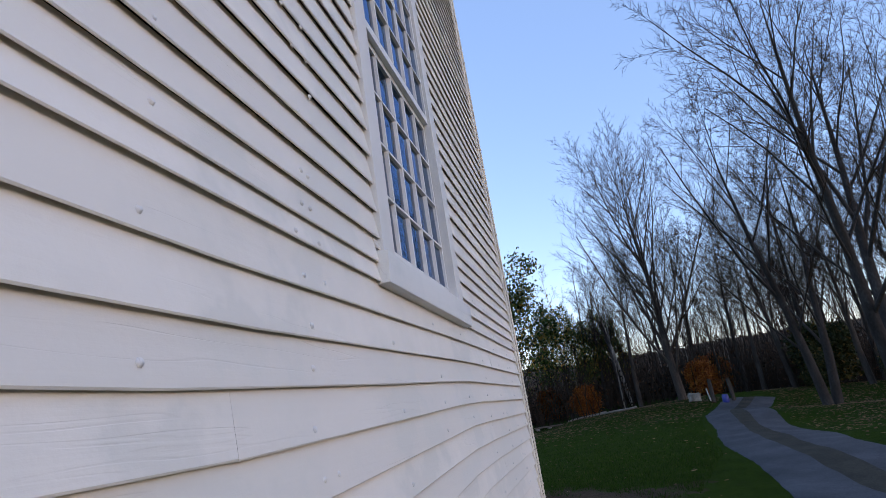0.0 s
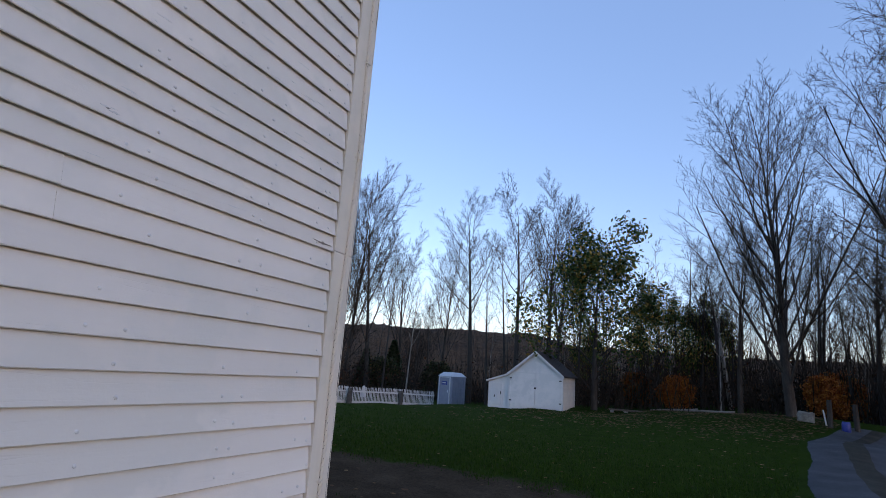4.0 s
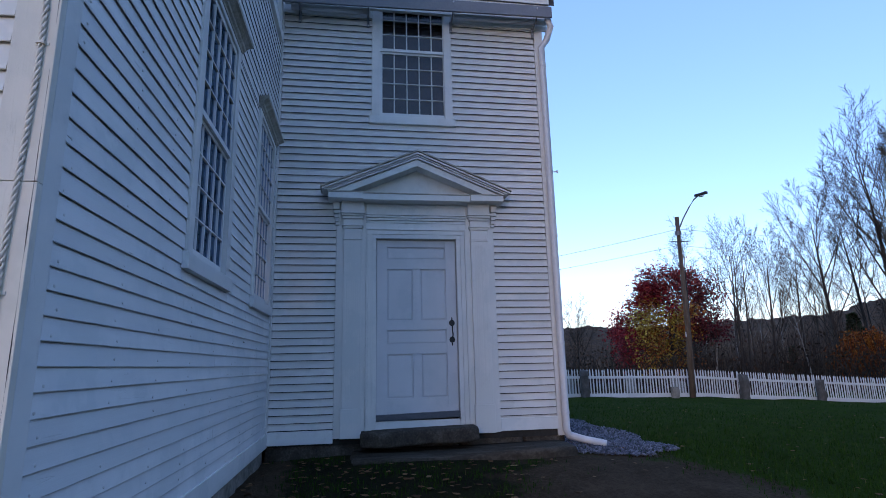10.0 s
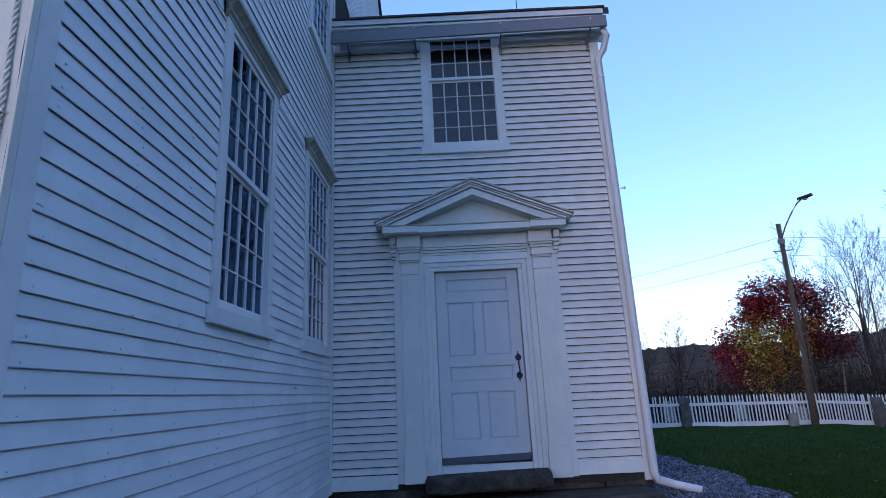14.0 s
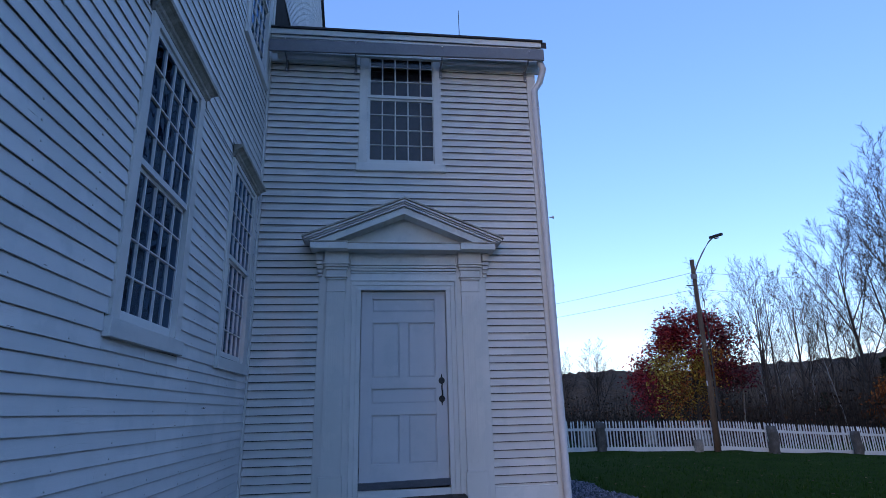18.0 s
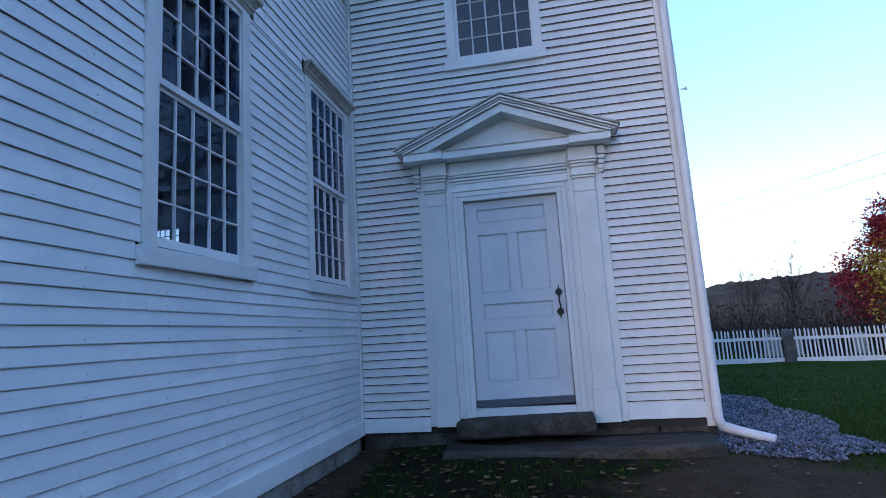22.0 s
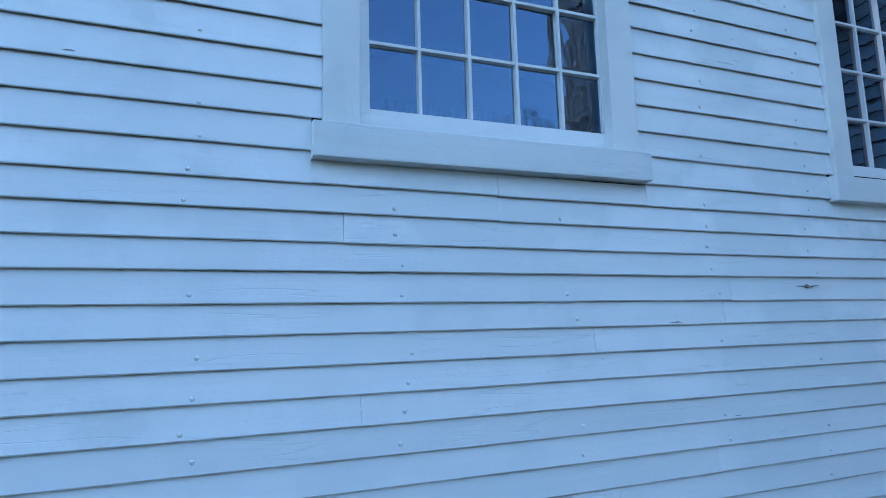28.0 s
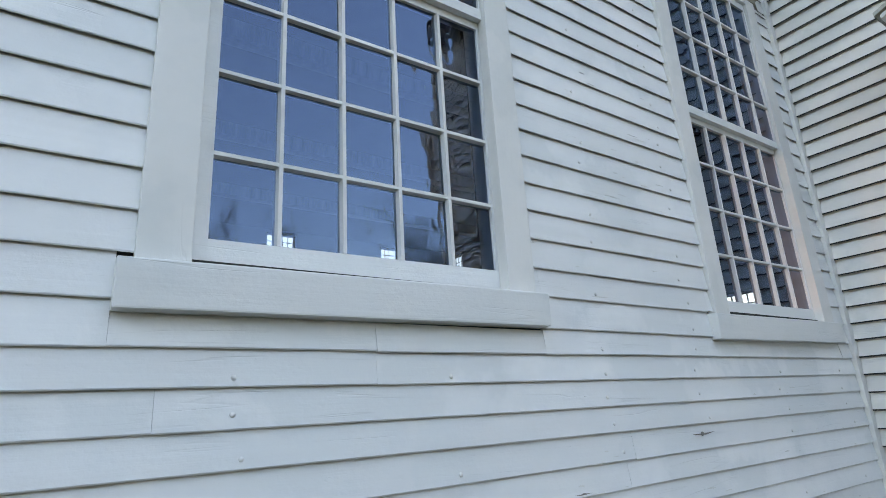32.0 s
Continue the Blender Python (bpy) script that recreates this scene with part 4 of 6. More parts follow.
for s, edge in ((-1, DOOR_L), (1, DOOR_R)):
    def span(a, c):
        return sorted((edge + s * a, edge + s * c))
    u = span(0.0, 0.17)
    way("jamb", ubox(*span(0.002, 0.052), -0.10, 0.030, 0.30, 2.585), bevel=0.002)
    way("architrave", ubox(*span(0.053, 0.105), -0.005, 0.040, 0.30, 2.635), bevel=0.003)
    way("architrave", ubox(*span(0.106, 0.130), -0.005, 0.056, 0.30, 2.688), bevel=0.005)
    way("back_board", ubox(*span(0.131, 0.488), -0.005, 0.034, 0.235, 3.028), bevel=0.002)
    pil = way("pilaster", ubox(*span(0.182, 0.398), 0.034, 0.075, 0.56, 2.60), bevel=0.003, label="white fluted pilaster")
    for i in range(7):
        a = 0.203 + i * 0.0258
        way("flute", ubox(*span(a, a + 0.017), 0.0752, 0.0795, 0.64, 2.50), parent=pil)
    way("plinth", ubox(*span(0.168, 0.412), 0.034, 0.092, 0.235, 0.56), parent=pil, bevel=0.004)
    for a, c, z0, z1, n in ((0.176, 0.404, 2.552, 2.574, 0.086), (0.184, 0.396, 2.570, 2.700, 0.077), (0.174, 0.406, 2.696, 2.726, 0.092), (0.160, 0.420, 2.722, 2.749, 0.108), (0.176, 0.404, 2.745, 2.819, 0.088),
                            (0.164, 0.416, 2.815, 2.852, 0.104), (0.150, 0.430, 2.848, 2.878, 0.124), (0.138, 0.442, 2.874, 2.902, 0.142), (0.150, 0.430, 2.900, 3.036, 0.118)):
        way("capital_moulding", ubox(*span(a, c), 0.034, n, z0, z1 - 0.006), parent=pil, bevel=0.006)
    for z0, z1, n, w in ((2.74, 2.778, 0.060, 0.500), (2.78, 2.826, 0.075, 0.506), (2.828, 2.878, 0.085, 0.515), (2.88, 2.926, 0.095, 0.520), (2.928, 3.028, 0.105, 0.530)):
        way("return_moulding", ubox(*span(0.452, w), -0.005, n, z0, z1 - 0.006), bevel=0.006)
way("head_jamb", ubox(DOOR_L - 0.052, DOOR_R + 0.052, -0.10, 0.030, 2.586, 2.635), TRIM_H, bevel=0.002)
way("head_architrave", ubox(DOOR_L - 0.105, DOOR_R + 0.105, -0.005, 0.040, 2.636, 2.688), TRIM_H, bevel=0.003)
way("head_architrave", ubox(DOOR_L - 0.130, DOOR_R + 0.130, -0.005, 0.056, 2.689, 2.714), TRIM_H, bevel=0.005)
way("frieze", ubox(DOOR_L - 0.130, DOOR_R + 0.130, -0.005, 0.036, 2.715, 2.778), TRIM_H)
for z0, z1, n in ((2.780, 2.812, 0.046), (2.812, 2.846, 0.060), (2.844, 2.874, 0.078), (2.872, 2.892, 0.092), (2.890, 3.036, 0.042)):
    way("entablature_moulding", ubox(DOOR_L - 0.128, DOOR_R + 0.128, -0.005, n, z0, z1 - 0.006), TRIM_H, bevel=0.006)
HALF = 1.105
for a, c, n in ((DC - HALF + 0.02, DC - HALF + 0.44, 0.255), (DC + HALF - 0.44, DC + HALF - 0.02, 0.255), (DC - HALF + 0.44, DC + HALF - 0.44, 0.215)):
    way("corona", ubox(a, c, -0.005, n, 3.030, 3.104), TRIM_H, bevel=0.004)
    way("cornice_shelf", ubox(a - 0.006, c + 0.006, -0.005, n + 0.008, 3.105, 3.119), LICHEN, bevel=0.002)
PEAK, BASE, SLOPE = 3.665, 3.121, 0.42
way("tympanum", pp(Build().prism([(DC - 1.0, 0.03, BASE), (DC + 1.0, 0.03, BASE), (DC, 0.03, BASE + 0.42)], (0, -0.035, 0))), TRIM_H)
for s in (-1, 1):
    # raking mouldings, each a bar with its own depth
    for d0, d1, n, m in ((0.0, 0.020, 0.305, LICHEN), (0.027, 0.049, 0.290, TRIM_H), (0.057, 0.070, 0.268, TRIM_H), (0.078, 0.098, 0.255, TRIM_H), (0.107, 0.190, 0.225, TRIM_H)):
        x_out = HALF + 0.075 - (0.0 if d0 < 0.02 else 0.02 if d0 < 0.05 else 0.045)
        if PEAK - SLOPE * x_out - d1 > BASE:
            ring = [(DC, 0, PEAK - d0), (DC + s * x_out, 0, PEAK - SLOPE * x_out - d0), (DC + s * x_out, 0, PEAK - SLOPE * x_out - d1), (DC, 0, PEAK - d1)]
        else:
            ring = [(DC, 0, PEAK - d0), (DC + s * min(x_out, (PEAK - d0 - BASE) / SLOPE), 0, max(BASE, PEAK - SLOPE * x_out - d0)), (DC + s * min(x_out, (PEAK - d0 - BASE) / SLOPE), 0, BASE), (DC + s * (PEAK - d1 - BASE) / SLOPE, 0, BASE), (DC, 0, PEAK - d1)]
        way("raking_moulding", pp(Build().prism(ring, (0, n, 0))), m)

# steps
step_1 = thing("door_step", (PX + 0.2, DC, 0.0), "dark rough-hewn stone step under the porch door", "step")
me = stone_block(PX - 0.02, PX + 0.34, 1.07, 2.41, 0.165, 0.325, 31, 0.014)
me.transform(step_1.matrix_world.inverted())
stone_part("stone", me, DARKSTONE, step_1)
step_1.matrix_world = pose(PX + 0.2, DC, 0.0, 1.4, 0, 0)
slab = thing("stone_slab", (PX + 0.5, 1.9, 0.0), "broad flat grey stone slab in front of the step", "stone slab")
me = stone_block(PX - 0.05, PX + 0.70, 0.97, 3.42, -0.10, 0.095, 41, 0.032)
me.transform(slab.matrix_world.inverted())
stone_part("stone", me, SLABSTONE, slab)
slab.matrix_world = pose(PX + 0.5, 1.9, 0.005, 0.9, 0, 0)


# ---- porch eave, gutter, downpipe ----
eave = thing("eave_cornice", (PX, PY / 2, PORCH_EAVE - 0.3), "white boxed eave along the porch with crown moulding", "cornice", kind="structure")
te = eave.matrix_world.inverted()
for n, z0, z1, m in ((0.036, 5.64, 5.765, TRIM_H), (0.060, 5.767, 5.86, TRIM_H), (0.11, 5.862, 5.925, TRIM_H), (0.15, 5.927, 5.965, TRIM_H), (0.175, 5.967, 6.045, TRIM_H)):
    for u0, u1 in (((0.02, PWIN - 0.54), (PWIN + 0.54, PY + 0.10)) if n < 0.05 else ((0.02, PY + 0.10),)):
        part("eave_board", ubox(u0, u1, -0.0, n, z0, z1).moved(te), m, eave, bevel=0.004)
part("drip_edge", ubox(-0.0, PY + 0.12, 0.06, 0.20, 6.047, 6.07).moved(te), SHINGLE, eave, "dark roof edge", bevel=0.003)
gutter = thing("gutter", (PX + 0.2, PY / 2, PORCH_EAVE - 0.2), "grey metal gutter board on iron brackets", "gutter")
tg = gutter.matrix_world.inverted()
part("gutter_board", pp(Build().prism([(0.04, 0.26, 5.62), (PY + 0.09, 0.26, 5.685), (PY + 0.09, 0.26, 5.85), (0.04, 0.26, 5.79)], (0, 0.03, 0))).moved(tg), GREY_FASCIA, gutter, bevel=0.004)
part("gutter_bed", pp(Build().prism([(0.04, 0.16, 5.72), (PY + 0.09, 0.16, 5.785), (PY + 0.09, 0.16, 5.80), (0.04, 0.16, 5.735)], (0, 0.10, 0))).moved(tg), GREY_FASCIA, gutter)
for u0, u1 in ((0.12, 1.14), (2.28, PY + 0.06)):
    part("gutter_tube", pp(Build().tube([(u0, 0.10, 5.685 + u0 * 0.012), (u1, 0.10, 5.685 + u1 * 0.012)], [0.042, 0.042], 12)).moved(tg), PIPE, gutter, "white round gutter tube", smooth=True)
for u in (0.23, 1.12, 2.25, PY - 0.12):
    br = Build().tube([(u, 0.036, 5.60), (u, 0.10, 5.635), (u, 0.20, 5.66), (u, 0.255, 5.70), (u, 0.262, 5.80)], [0.011] * 5, 6).box(u - 0.018, u + 0.018, 0.026, 0.042, 5.50, 5.66)
    part("bracket", pp(br).moved(tg), GREY_FASCIA, gutter)
    part("bolt", pp(Build().tube([(u, 0.289, 5.80), (u, 0.302, 5.80)], [0.014, 0.010], 8)).moved(tg), PIPE, gutter)
    part("bolt", pp(Build().tube([(u, 0.041, 5.52), (u, 0.050, 5.52)], [0.010, 0.008], 8)).moved(tg), PIPE, gutter)
down = thing("downpipe", (PX + 0.08, PY + 0.05, 0.1), "white round downpipe with a kicked-out foot", "downpipe")
td = down.matrix_world.inverted()
part("pipe", pp(Build().tube([(PY + 0.05, 0.20, PORCH_EAVE - 0.30), (PY + 0.09, 0.20, PORCH_EAVE - 0.42), (PY + 0.06, 0.10, PORCH_EAVE - 0.56), (PY - 0.015, 0.07, PORCH_EAVE - 0.68), (PY - 0.015, 0.07, 0.24), (PY + 0.02, 0.09, 0.15)], [0.046] * 6, 12)).moved(td), PIPE, down, smooth=True)
part("pipe_foot", pp(Build().tube([(PY + 0.01, 0.08, 0.17), (PY + 0.16, 0.19, 0.13), (PY + 0.36, 0.34, 0.09)], [0.047, 0.042, 0.042], 12)).moved(td), PIPE, down, smooth=True)
for z in (5.05, 2.62, 1.25, 0.42):
    part("pipe_collar", pp(Build().tube([(PY - 0.015, 0.07, z), (PY - 0.015, 0.07, z + 0.035)], [0.051, 0.051], 12)).moved(td), PIPE, down)
rod = thing("lightning_rod", (PX - 0.5, 2.62, PORCH_EAVE + 0.3), "thin dark lightning rod on the porch roof", "lightning rod")
part("rod", Build().tube([(0, 0, 0.05), (0, 0, 0.75)], [0.008, 0.004], 6), IRON, rod)
part("rod_foot", Build().box(-0.05, 0.05, -0.05, 0.05, 0.0, 0.07), IRON, rod)
nail = thing("insulator", (PX + 0.03, PY + 0.06, 3.53), "small white wire insulator on the porch corner", "insulator")
part("peg", Build().tube([(0, 0.0, 0), (0.0, 0.06, 0.01)], [0.008, 0.008], 8), PIPE, nail)
part("cap", Build().tube([(0, 0.05, -0.012), (0, 0.05, 0.022)], [0.012, 0.010], 8), PIPE, nail)


# ---- ground ----
HEIGHTS = [(-3.6, 0, 0.0), (-2.4, 2.8, -0.17), (2.2, -0.5, -0.50), (2.1, 0.4, -0.46), (2.1, -1.2, -0.48), (2.1, -0.8, -0.50), (1.5, -0.3, -0.34), (2.9, 0, -0.46), (2.2, -1.9, -0.3), (-4.1, 1.8, 0.10), (-3.9, 2.8, 0.04), (1.6, 1.4, -0.20), (1.2, 1.9, -0.2), (1.2, -2.6, -0.14), (0.7, -4, -0.09), (-1.5, 1.2, -0.08), (-1.2, 1.75, -0.12), (-4.5, 1.2, 0.06), (-4.6, 3.6, 0.06), (-5, 5.4, -0.04),
           (-9, 4, 0.08), (-6.7, 4.2, 0.04), (0, 0, -0.05), (-15.4, 0, 0.0), (-15.4, 7.2, -0.08), (-15.4, 12, -0.19), (-15.9, 15, -0.42), (-16.2, 19.6, -0.67), (-16.4, 24, -0.86),
           (-14.3, 30, -0.98), (-13.6, 31.3, -1.05), (-8.6, 25, -0.43), (-5.3, 26, -0.31), (-5, 29, -0.22), (-3.3, 25.6, -0.25), (0.2, 26, 0.12), (2.9, 23.8, 0.30), (4.9, 25.6, 0.35),
           (2.6, 36, 0.3), (8.8, 19.5, -0.45), (3.8, 6, -0.12), (7, 12, -0.30), (4.2, 16, 0.0), (9, 2, -0.2), (3, -10, 0.0), (12, -12, 0.0), (25, 30, -1.2), (-30, 16, -1.6), (-40, 30, -2.5), (-60, 40, -5),
           (-20, 50, -3.0), (0, 60, -2.5), (30, 60, -3), (50, 0, -1.5), (20, -30, 0), (-10, -30, 0), (-40, -20, -1), (-30, 0, -0.8), (60, 60, -5), (-10, 12, -0.2), (-3, 12, -0.18), (-8, 18, -0.35), (0, 14, -0.1)]
HX = np.array(HEIGHTS)


def ground_z(x, y):
    x, y = np.asarray(x, dtype=float), np.asarray(y, dtype=float)
    d2 = (x[..., None] - HX[:, 0]) ** 2 + (y[..., None] - HX[:, 1]) ** 2
    w = 1.0 / (d2 + 0.6) ** 1.6
    z = (w * HX[:, 2]).sum(-1) / w.sum(-1)
    far = np.clip((np.hypot(x, y) - 60) / 120, 0, 1)
    z = z * (1 - far) + far * -7.0
    return z + 0.018 * np.sin(x * 1.7 + 0.6 * y) * np.sin(y * 1.3 - 0.4 * x) * (1 - far) + 0.006 * np.sin(x * 6.1) * np.sin(y * 5.3)


def gz(x, y):
    return float(ground_z(x, y))


def axis_steps(fine0, fine1):
    out = list(np.arange(fine0, fine1, 0.3))
    for s, a in ((1, fine1), (-1, fine0)):
        v, st = a, 0.4
        while abs(v) < 3500:
            out.append(v)
            v += s * st
            st *= 1.13
    return np.array(sorted(set(np.round(out, 3))))


gx, gy = axis_steps(-17, 8), axis_steps(-6, 28)
GX, GY = np.meshgrid(gx, gy)
GV = np.stack([GX.ravel(), GY.ravel(), ground_z(GX, GY).ravel()], 1)
ii = np.arange(len(gy) - 1)[:, None] * len(gx) + np.arange(len(gx) - 1)[None]
ii = ii.ravel()
GF = np.stack([ii, ii + 1, ii + 1 + len(gx), ii + len(gx)], 1)

m, nt, p = node_mat("lawn_with_bare_earth")
v = coords(nt)
big = noise_tex(nt, v, 0.35, 5, 0.6)
mid_n = noise_tex(nt, v, 2.2, 6, 0.65)
fine_n = noise_tex(nt, v, 26.0, 6, 0.7)
grass_c = ramp(nt, mix(nt, 0.5, mid_n, fine_n), [(0.30, (0.009, 0.021, 0.002)), (0.5, (0.018, 0.039, 0.0035)), (0.68, (0.029, 0.054, 0.006)), (0.85, (0.048, 0.05, 0.015))])
earth_c = ramp(nt, mix(nt, 0.5, mid_n, fine_n), [(0.3, (0.026, 0.017, 0.010)), (0.5, (0.062, 0.042, 0.027)), (0.75, (0.12, 0.085, 0.058))])
# darker, less green ground colour used inside an ellipse beside the house
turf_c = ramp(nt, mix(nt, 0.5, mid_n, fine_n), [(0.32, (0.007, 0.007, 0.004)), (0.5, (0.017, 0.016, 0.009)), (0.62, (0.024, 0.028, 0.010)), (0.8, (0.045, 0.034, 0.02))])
tc = nt.nodes.new("ShaderNodeTexCoord")
mp = nt.nodes.new("ShaderNodeMapping")
mp.vector_type = "TEXTURE"
mp.inputs["Location"].default_value, mp.inputs["Rotation"].default_value, mp.inputs["Scale"].default_value = (-1.6, 3.7, 0), (0, 0, radians(8)), (3.0, 1.2, 50)
nt.links.new(tc.outputs["Object"], mp.inputs[0])
ln = nt.nodes.new("ShaderNodeVectorMath")
ln.operation = "LENGTH"
nt.links.new(mp.outputs[0], ln.inputs[0])
ad = nt.nodes.new("ShaderNodeMath")
ad.operation = "MULTIPLY_ADD"
nt.links.new(mid_n, ad.inputs[0])
ad.inputs[1].default_value = 1.5
mp2 = nt.nodes.new("ShaderNodeMapping")
mp2.vector_type = "TEXTURE"
mp2.inputs["Location"].default_value, mp2.inputs["Scale"].default_value = (-2.9, 0.05, 0), (2.4, 0.36, 50)
nt.links.new(tc.outputs["Object"], mp2.inputs[0])
ln2 = nt.nodes.new("ShaderNodeVectorMath")
ln2.operation = "LENGTH"
nt.links.new(mp2.outputs[0], ln2.inputs[0])
least = nt.nodes.new("ShaderNodeMath")
least.operation = "MINIMUM"
nt.links.new(ln.outputs["Value"], least.inputs[0])
nt.links.new(ln2.outputs["Value"], least.inputs[1])
nt.links.new(least.outputs[0], ad.inputs[2])
bare = ramp(nt, ad.outputs[0], [(0.0, (1, 1, 1)), (1.0, (0, 0, 0))])
bare_r = bare.node
bare_r.color_ramp.elements[0].position, bare_r.color_ramp.elements[1].position = 0.55, 0.62
sc_n = nt.nodes.new("ShaderNodeMath")
sc_n.operation = "MULTIPLY"
nt.links.new(ad.outputs[0], sc_n.inputs[0])
sc_n.inputs[1].default_value = 0.33
nt.links.new(sc_n.outputs[0], bare_r.inputs[0])
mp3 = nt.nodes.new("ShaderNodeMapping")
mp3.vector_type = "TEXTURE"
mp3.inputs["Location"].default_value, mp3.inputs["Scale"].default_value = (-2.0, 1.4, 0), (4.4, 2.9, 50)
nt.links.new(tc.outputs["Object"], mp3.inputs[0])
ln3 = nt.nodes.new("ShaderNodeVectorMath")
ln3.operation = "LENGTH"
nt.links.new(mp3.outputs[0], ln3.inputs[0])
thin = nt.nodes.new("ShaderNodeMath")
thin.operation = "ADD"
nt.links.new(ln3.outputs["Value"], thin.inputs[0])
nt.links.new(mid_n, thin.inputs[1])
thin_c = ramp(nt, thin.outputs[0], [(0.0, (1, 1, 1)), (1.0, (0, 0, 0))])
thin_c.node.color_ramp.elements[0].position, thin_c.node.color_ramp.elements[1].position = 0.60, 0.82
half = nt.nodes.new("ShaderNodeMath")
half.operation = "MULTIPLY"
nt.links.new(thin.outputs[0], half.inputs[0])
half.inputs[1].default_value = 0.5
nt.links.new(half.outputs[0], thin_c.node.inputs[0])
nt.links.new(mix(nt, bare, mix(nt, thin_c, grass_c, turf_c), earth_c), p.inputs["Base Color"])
p.inputs["Roughness"].default_value = 0.95
p.inputs["Specular IOR Level"].default_value = 0.03
bump(nt, p, mix(nt, 0.6, mid_n, fine_n), 0.9, 0.05)
LAWN = m
ground = tagged(new("ground", raw_mesh("ground", GV, GF, LAWN)), "sloping autumn lawn with bare earth near the house", "ground", kind="structure")
ground.data.shade_smooth()

# drive
ROADM = rough_mat("grey_gravel_drive", [(0.3, (0.036, 0.037, 0.039)), (0.5, (0.062, 0.063, 0.067)), (0.75, (0.112, 0.115, 0.122))], 1.2, 0.6, 0.02, 0.95, scale2=45)
CROWNM = rough_mat("trodden_brown_drive_crown", [(0.3, (0.022, 0.019, 0.014)), (0.5, (0.042, 0.036, 0.026)), (0.75, (0.075, 0.066, 0.05))], 1.6, 0.7, 0.03, 0.95, scale2=38)
lane = [(4.6, -14), (4.4, -6), (3.9, -1), (3.42, 3), (3.6, 6.5), (4.1, 11), (4.8, 16), (5.5, 19.5), (6.9, 23)]


def lane_x(y):
    return np.interp(y, [q[1] for q in lane], [q[0] for q in lane])


lv, rows_l = [], 100
for i in range(rows_l + 1):
    cy = -14 + 37 * i / rows_l
    w = 1.06 + 0.06 * math.sin(cy * 0.9)
    for t in np.linspace(-1, 1, 11):
        xx = float(lane_x(cy)) + t * w + 0.04 * noise.noise(Vector((cy * 1.3, t * 3, 0)))
        lv.append((xx, cy, gz(xx, cy) + 0.045 - 0.07 * t ** 6 - 0.018 * math.exp(-((abs(t) - 0.55) / 0.2) ** 2)))
lf = [(a * 11 + c, a * 11 + c + 1, a * 11 + 11 + c + 1, a * 11 + 11 + c) for a in range(rows_l) for c in range(10)]
road_me = raw_mesh("road", lv, lf, ROADM)
road_me.materials.append(CROWNM)
for k2, poly in enumerate(road_me.polygons):
    poly.material_index = 1 if k2 % 10 in (4, 5) else 0
road_me.shade_smooth()
tagged(new("road", road_me), "narrow blue-grey gravel drive with a browner crown, leading to the woods", "road", kind="structure")

# grass, leaves and stones scattered
rs = np.random.RandomState(4)


def keep_off(x, y):
    """True where something may grow: clear of walls, steps and the drive."""
    ok = ~((x < 0.05) & (y < 0.03)) & ~((x < PX + 0.05) & (x > PX - PORCH_W - 0.05) & (y < PY + 0.05)) & ~((x < PX + 0.78) & (y > 0.9) & (y < 3.48) & (x > PX - 1))
    return ok & ~(np.abs(x - lane_x(y)) < 1.12)


def bare_earth(x, y):
    c, s = math.cos(radians(8)), math.sin(radians(8))
    dx, dy = x + 1.6, y - 3.7
    return np.minimum(np.hypot((dx * c + dy * s) / 3.0, (-dx * s + dy * c) / 1.2), np.hypot((x + 2.9) / 2.4, (y - 0.05) / 0.36))


def clumps(x, y):
    """Uneven growth, about -1 to 1, in tufts and patches."""
    return (np.sin(5.1 * x + 2.3 * np.sin(3.7 * y)) + np.sin(4.3 * y + 2.0 * np.sin(4.9 * x + 1.0)) + np.sin(11.0 * x + 7.0 * y)) / 3


N = 130000
r = rs.gamma(2.0, 3.2, N)
a = rs.uniform(-0.3, 2.3, N)
bx, by = 0.5 - r * np.sin(a), 0.4 + r * np.cos(a)
near = np.hypot((bx + 2.0) / 4.4, (by - 1.4) / 2.9) + rs.normal(0, 0.12, N) < 0.95
ok = keep_off(bx, by) & (by < 20) & ~(near & (rs.uniform(0, 1, N) < 0.60 - 0.7 * clumps(bx, by))) & (bx > -15.2) & (bare_earth(bx, by) + 0.3 * clumps(bx * 0.7, by * 0.7) + rs.normal(0, 0.12, N) > 0.95)
bx, by = bx[ok], by[ok]
n = len(bx)
bz = ground_z(bx, by)
hh = rs.uniform(0.018, 0.05, n) * (1 + 0.02 * np.hypot(bx, by))
wd = 0.0032 * (1 + 0.12 * np.hypot(bx, by))
th, lean = rs.uniform(0, 6.283, n), rs.uniform(0, 0.6, n)
V = np.empty((n, 3, 3))
V[:, 0] = np.stack([bx - wd * np.cos(th), by - wd * np.sin(th), bz - 0.004], 1)
V[:, 1] = np.stack([bx + wd * np.cos(th), by + wd * np.sin(th), bz - 0.004], 1)
V[:, 2] = np.stack([bx - hh * lean * np.sin(th), by + hh * lean * np.cos(th), bz + hh], 1)
tagged(new("grass", raw_mesh("grass", V.reshape(-1, 3), np.arange(3 * n).reshape(-1, 3), GRASS)), "short green autumn grass", "grass", kind="stuff")


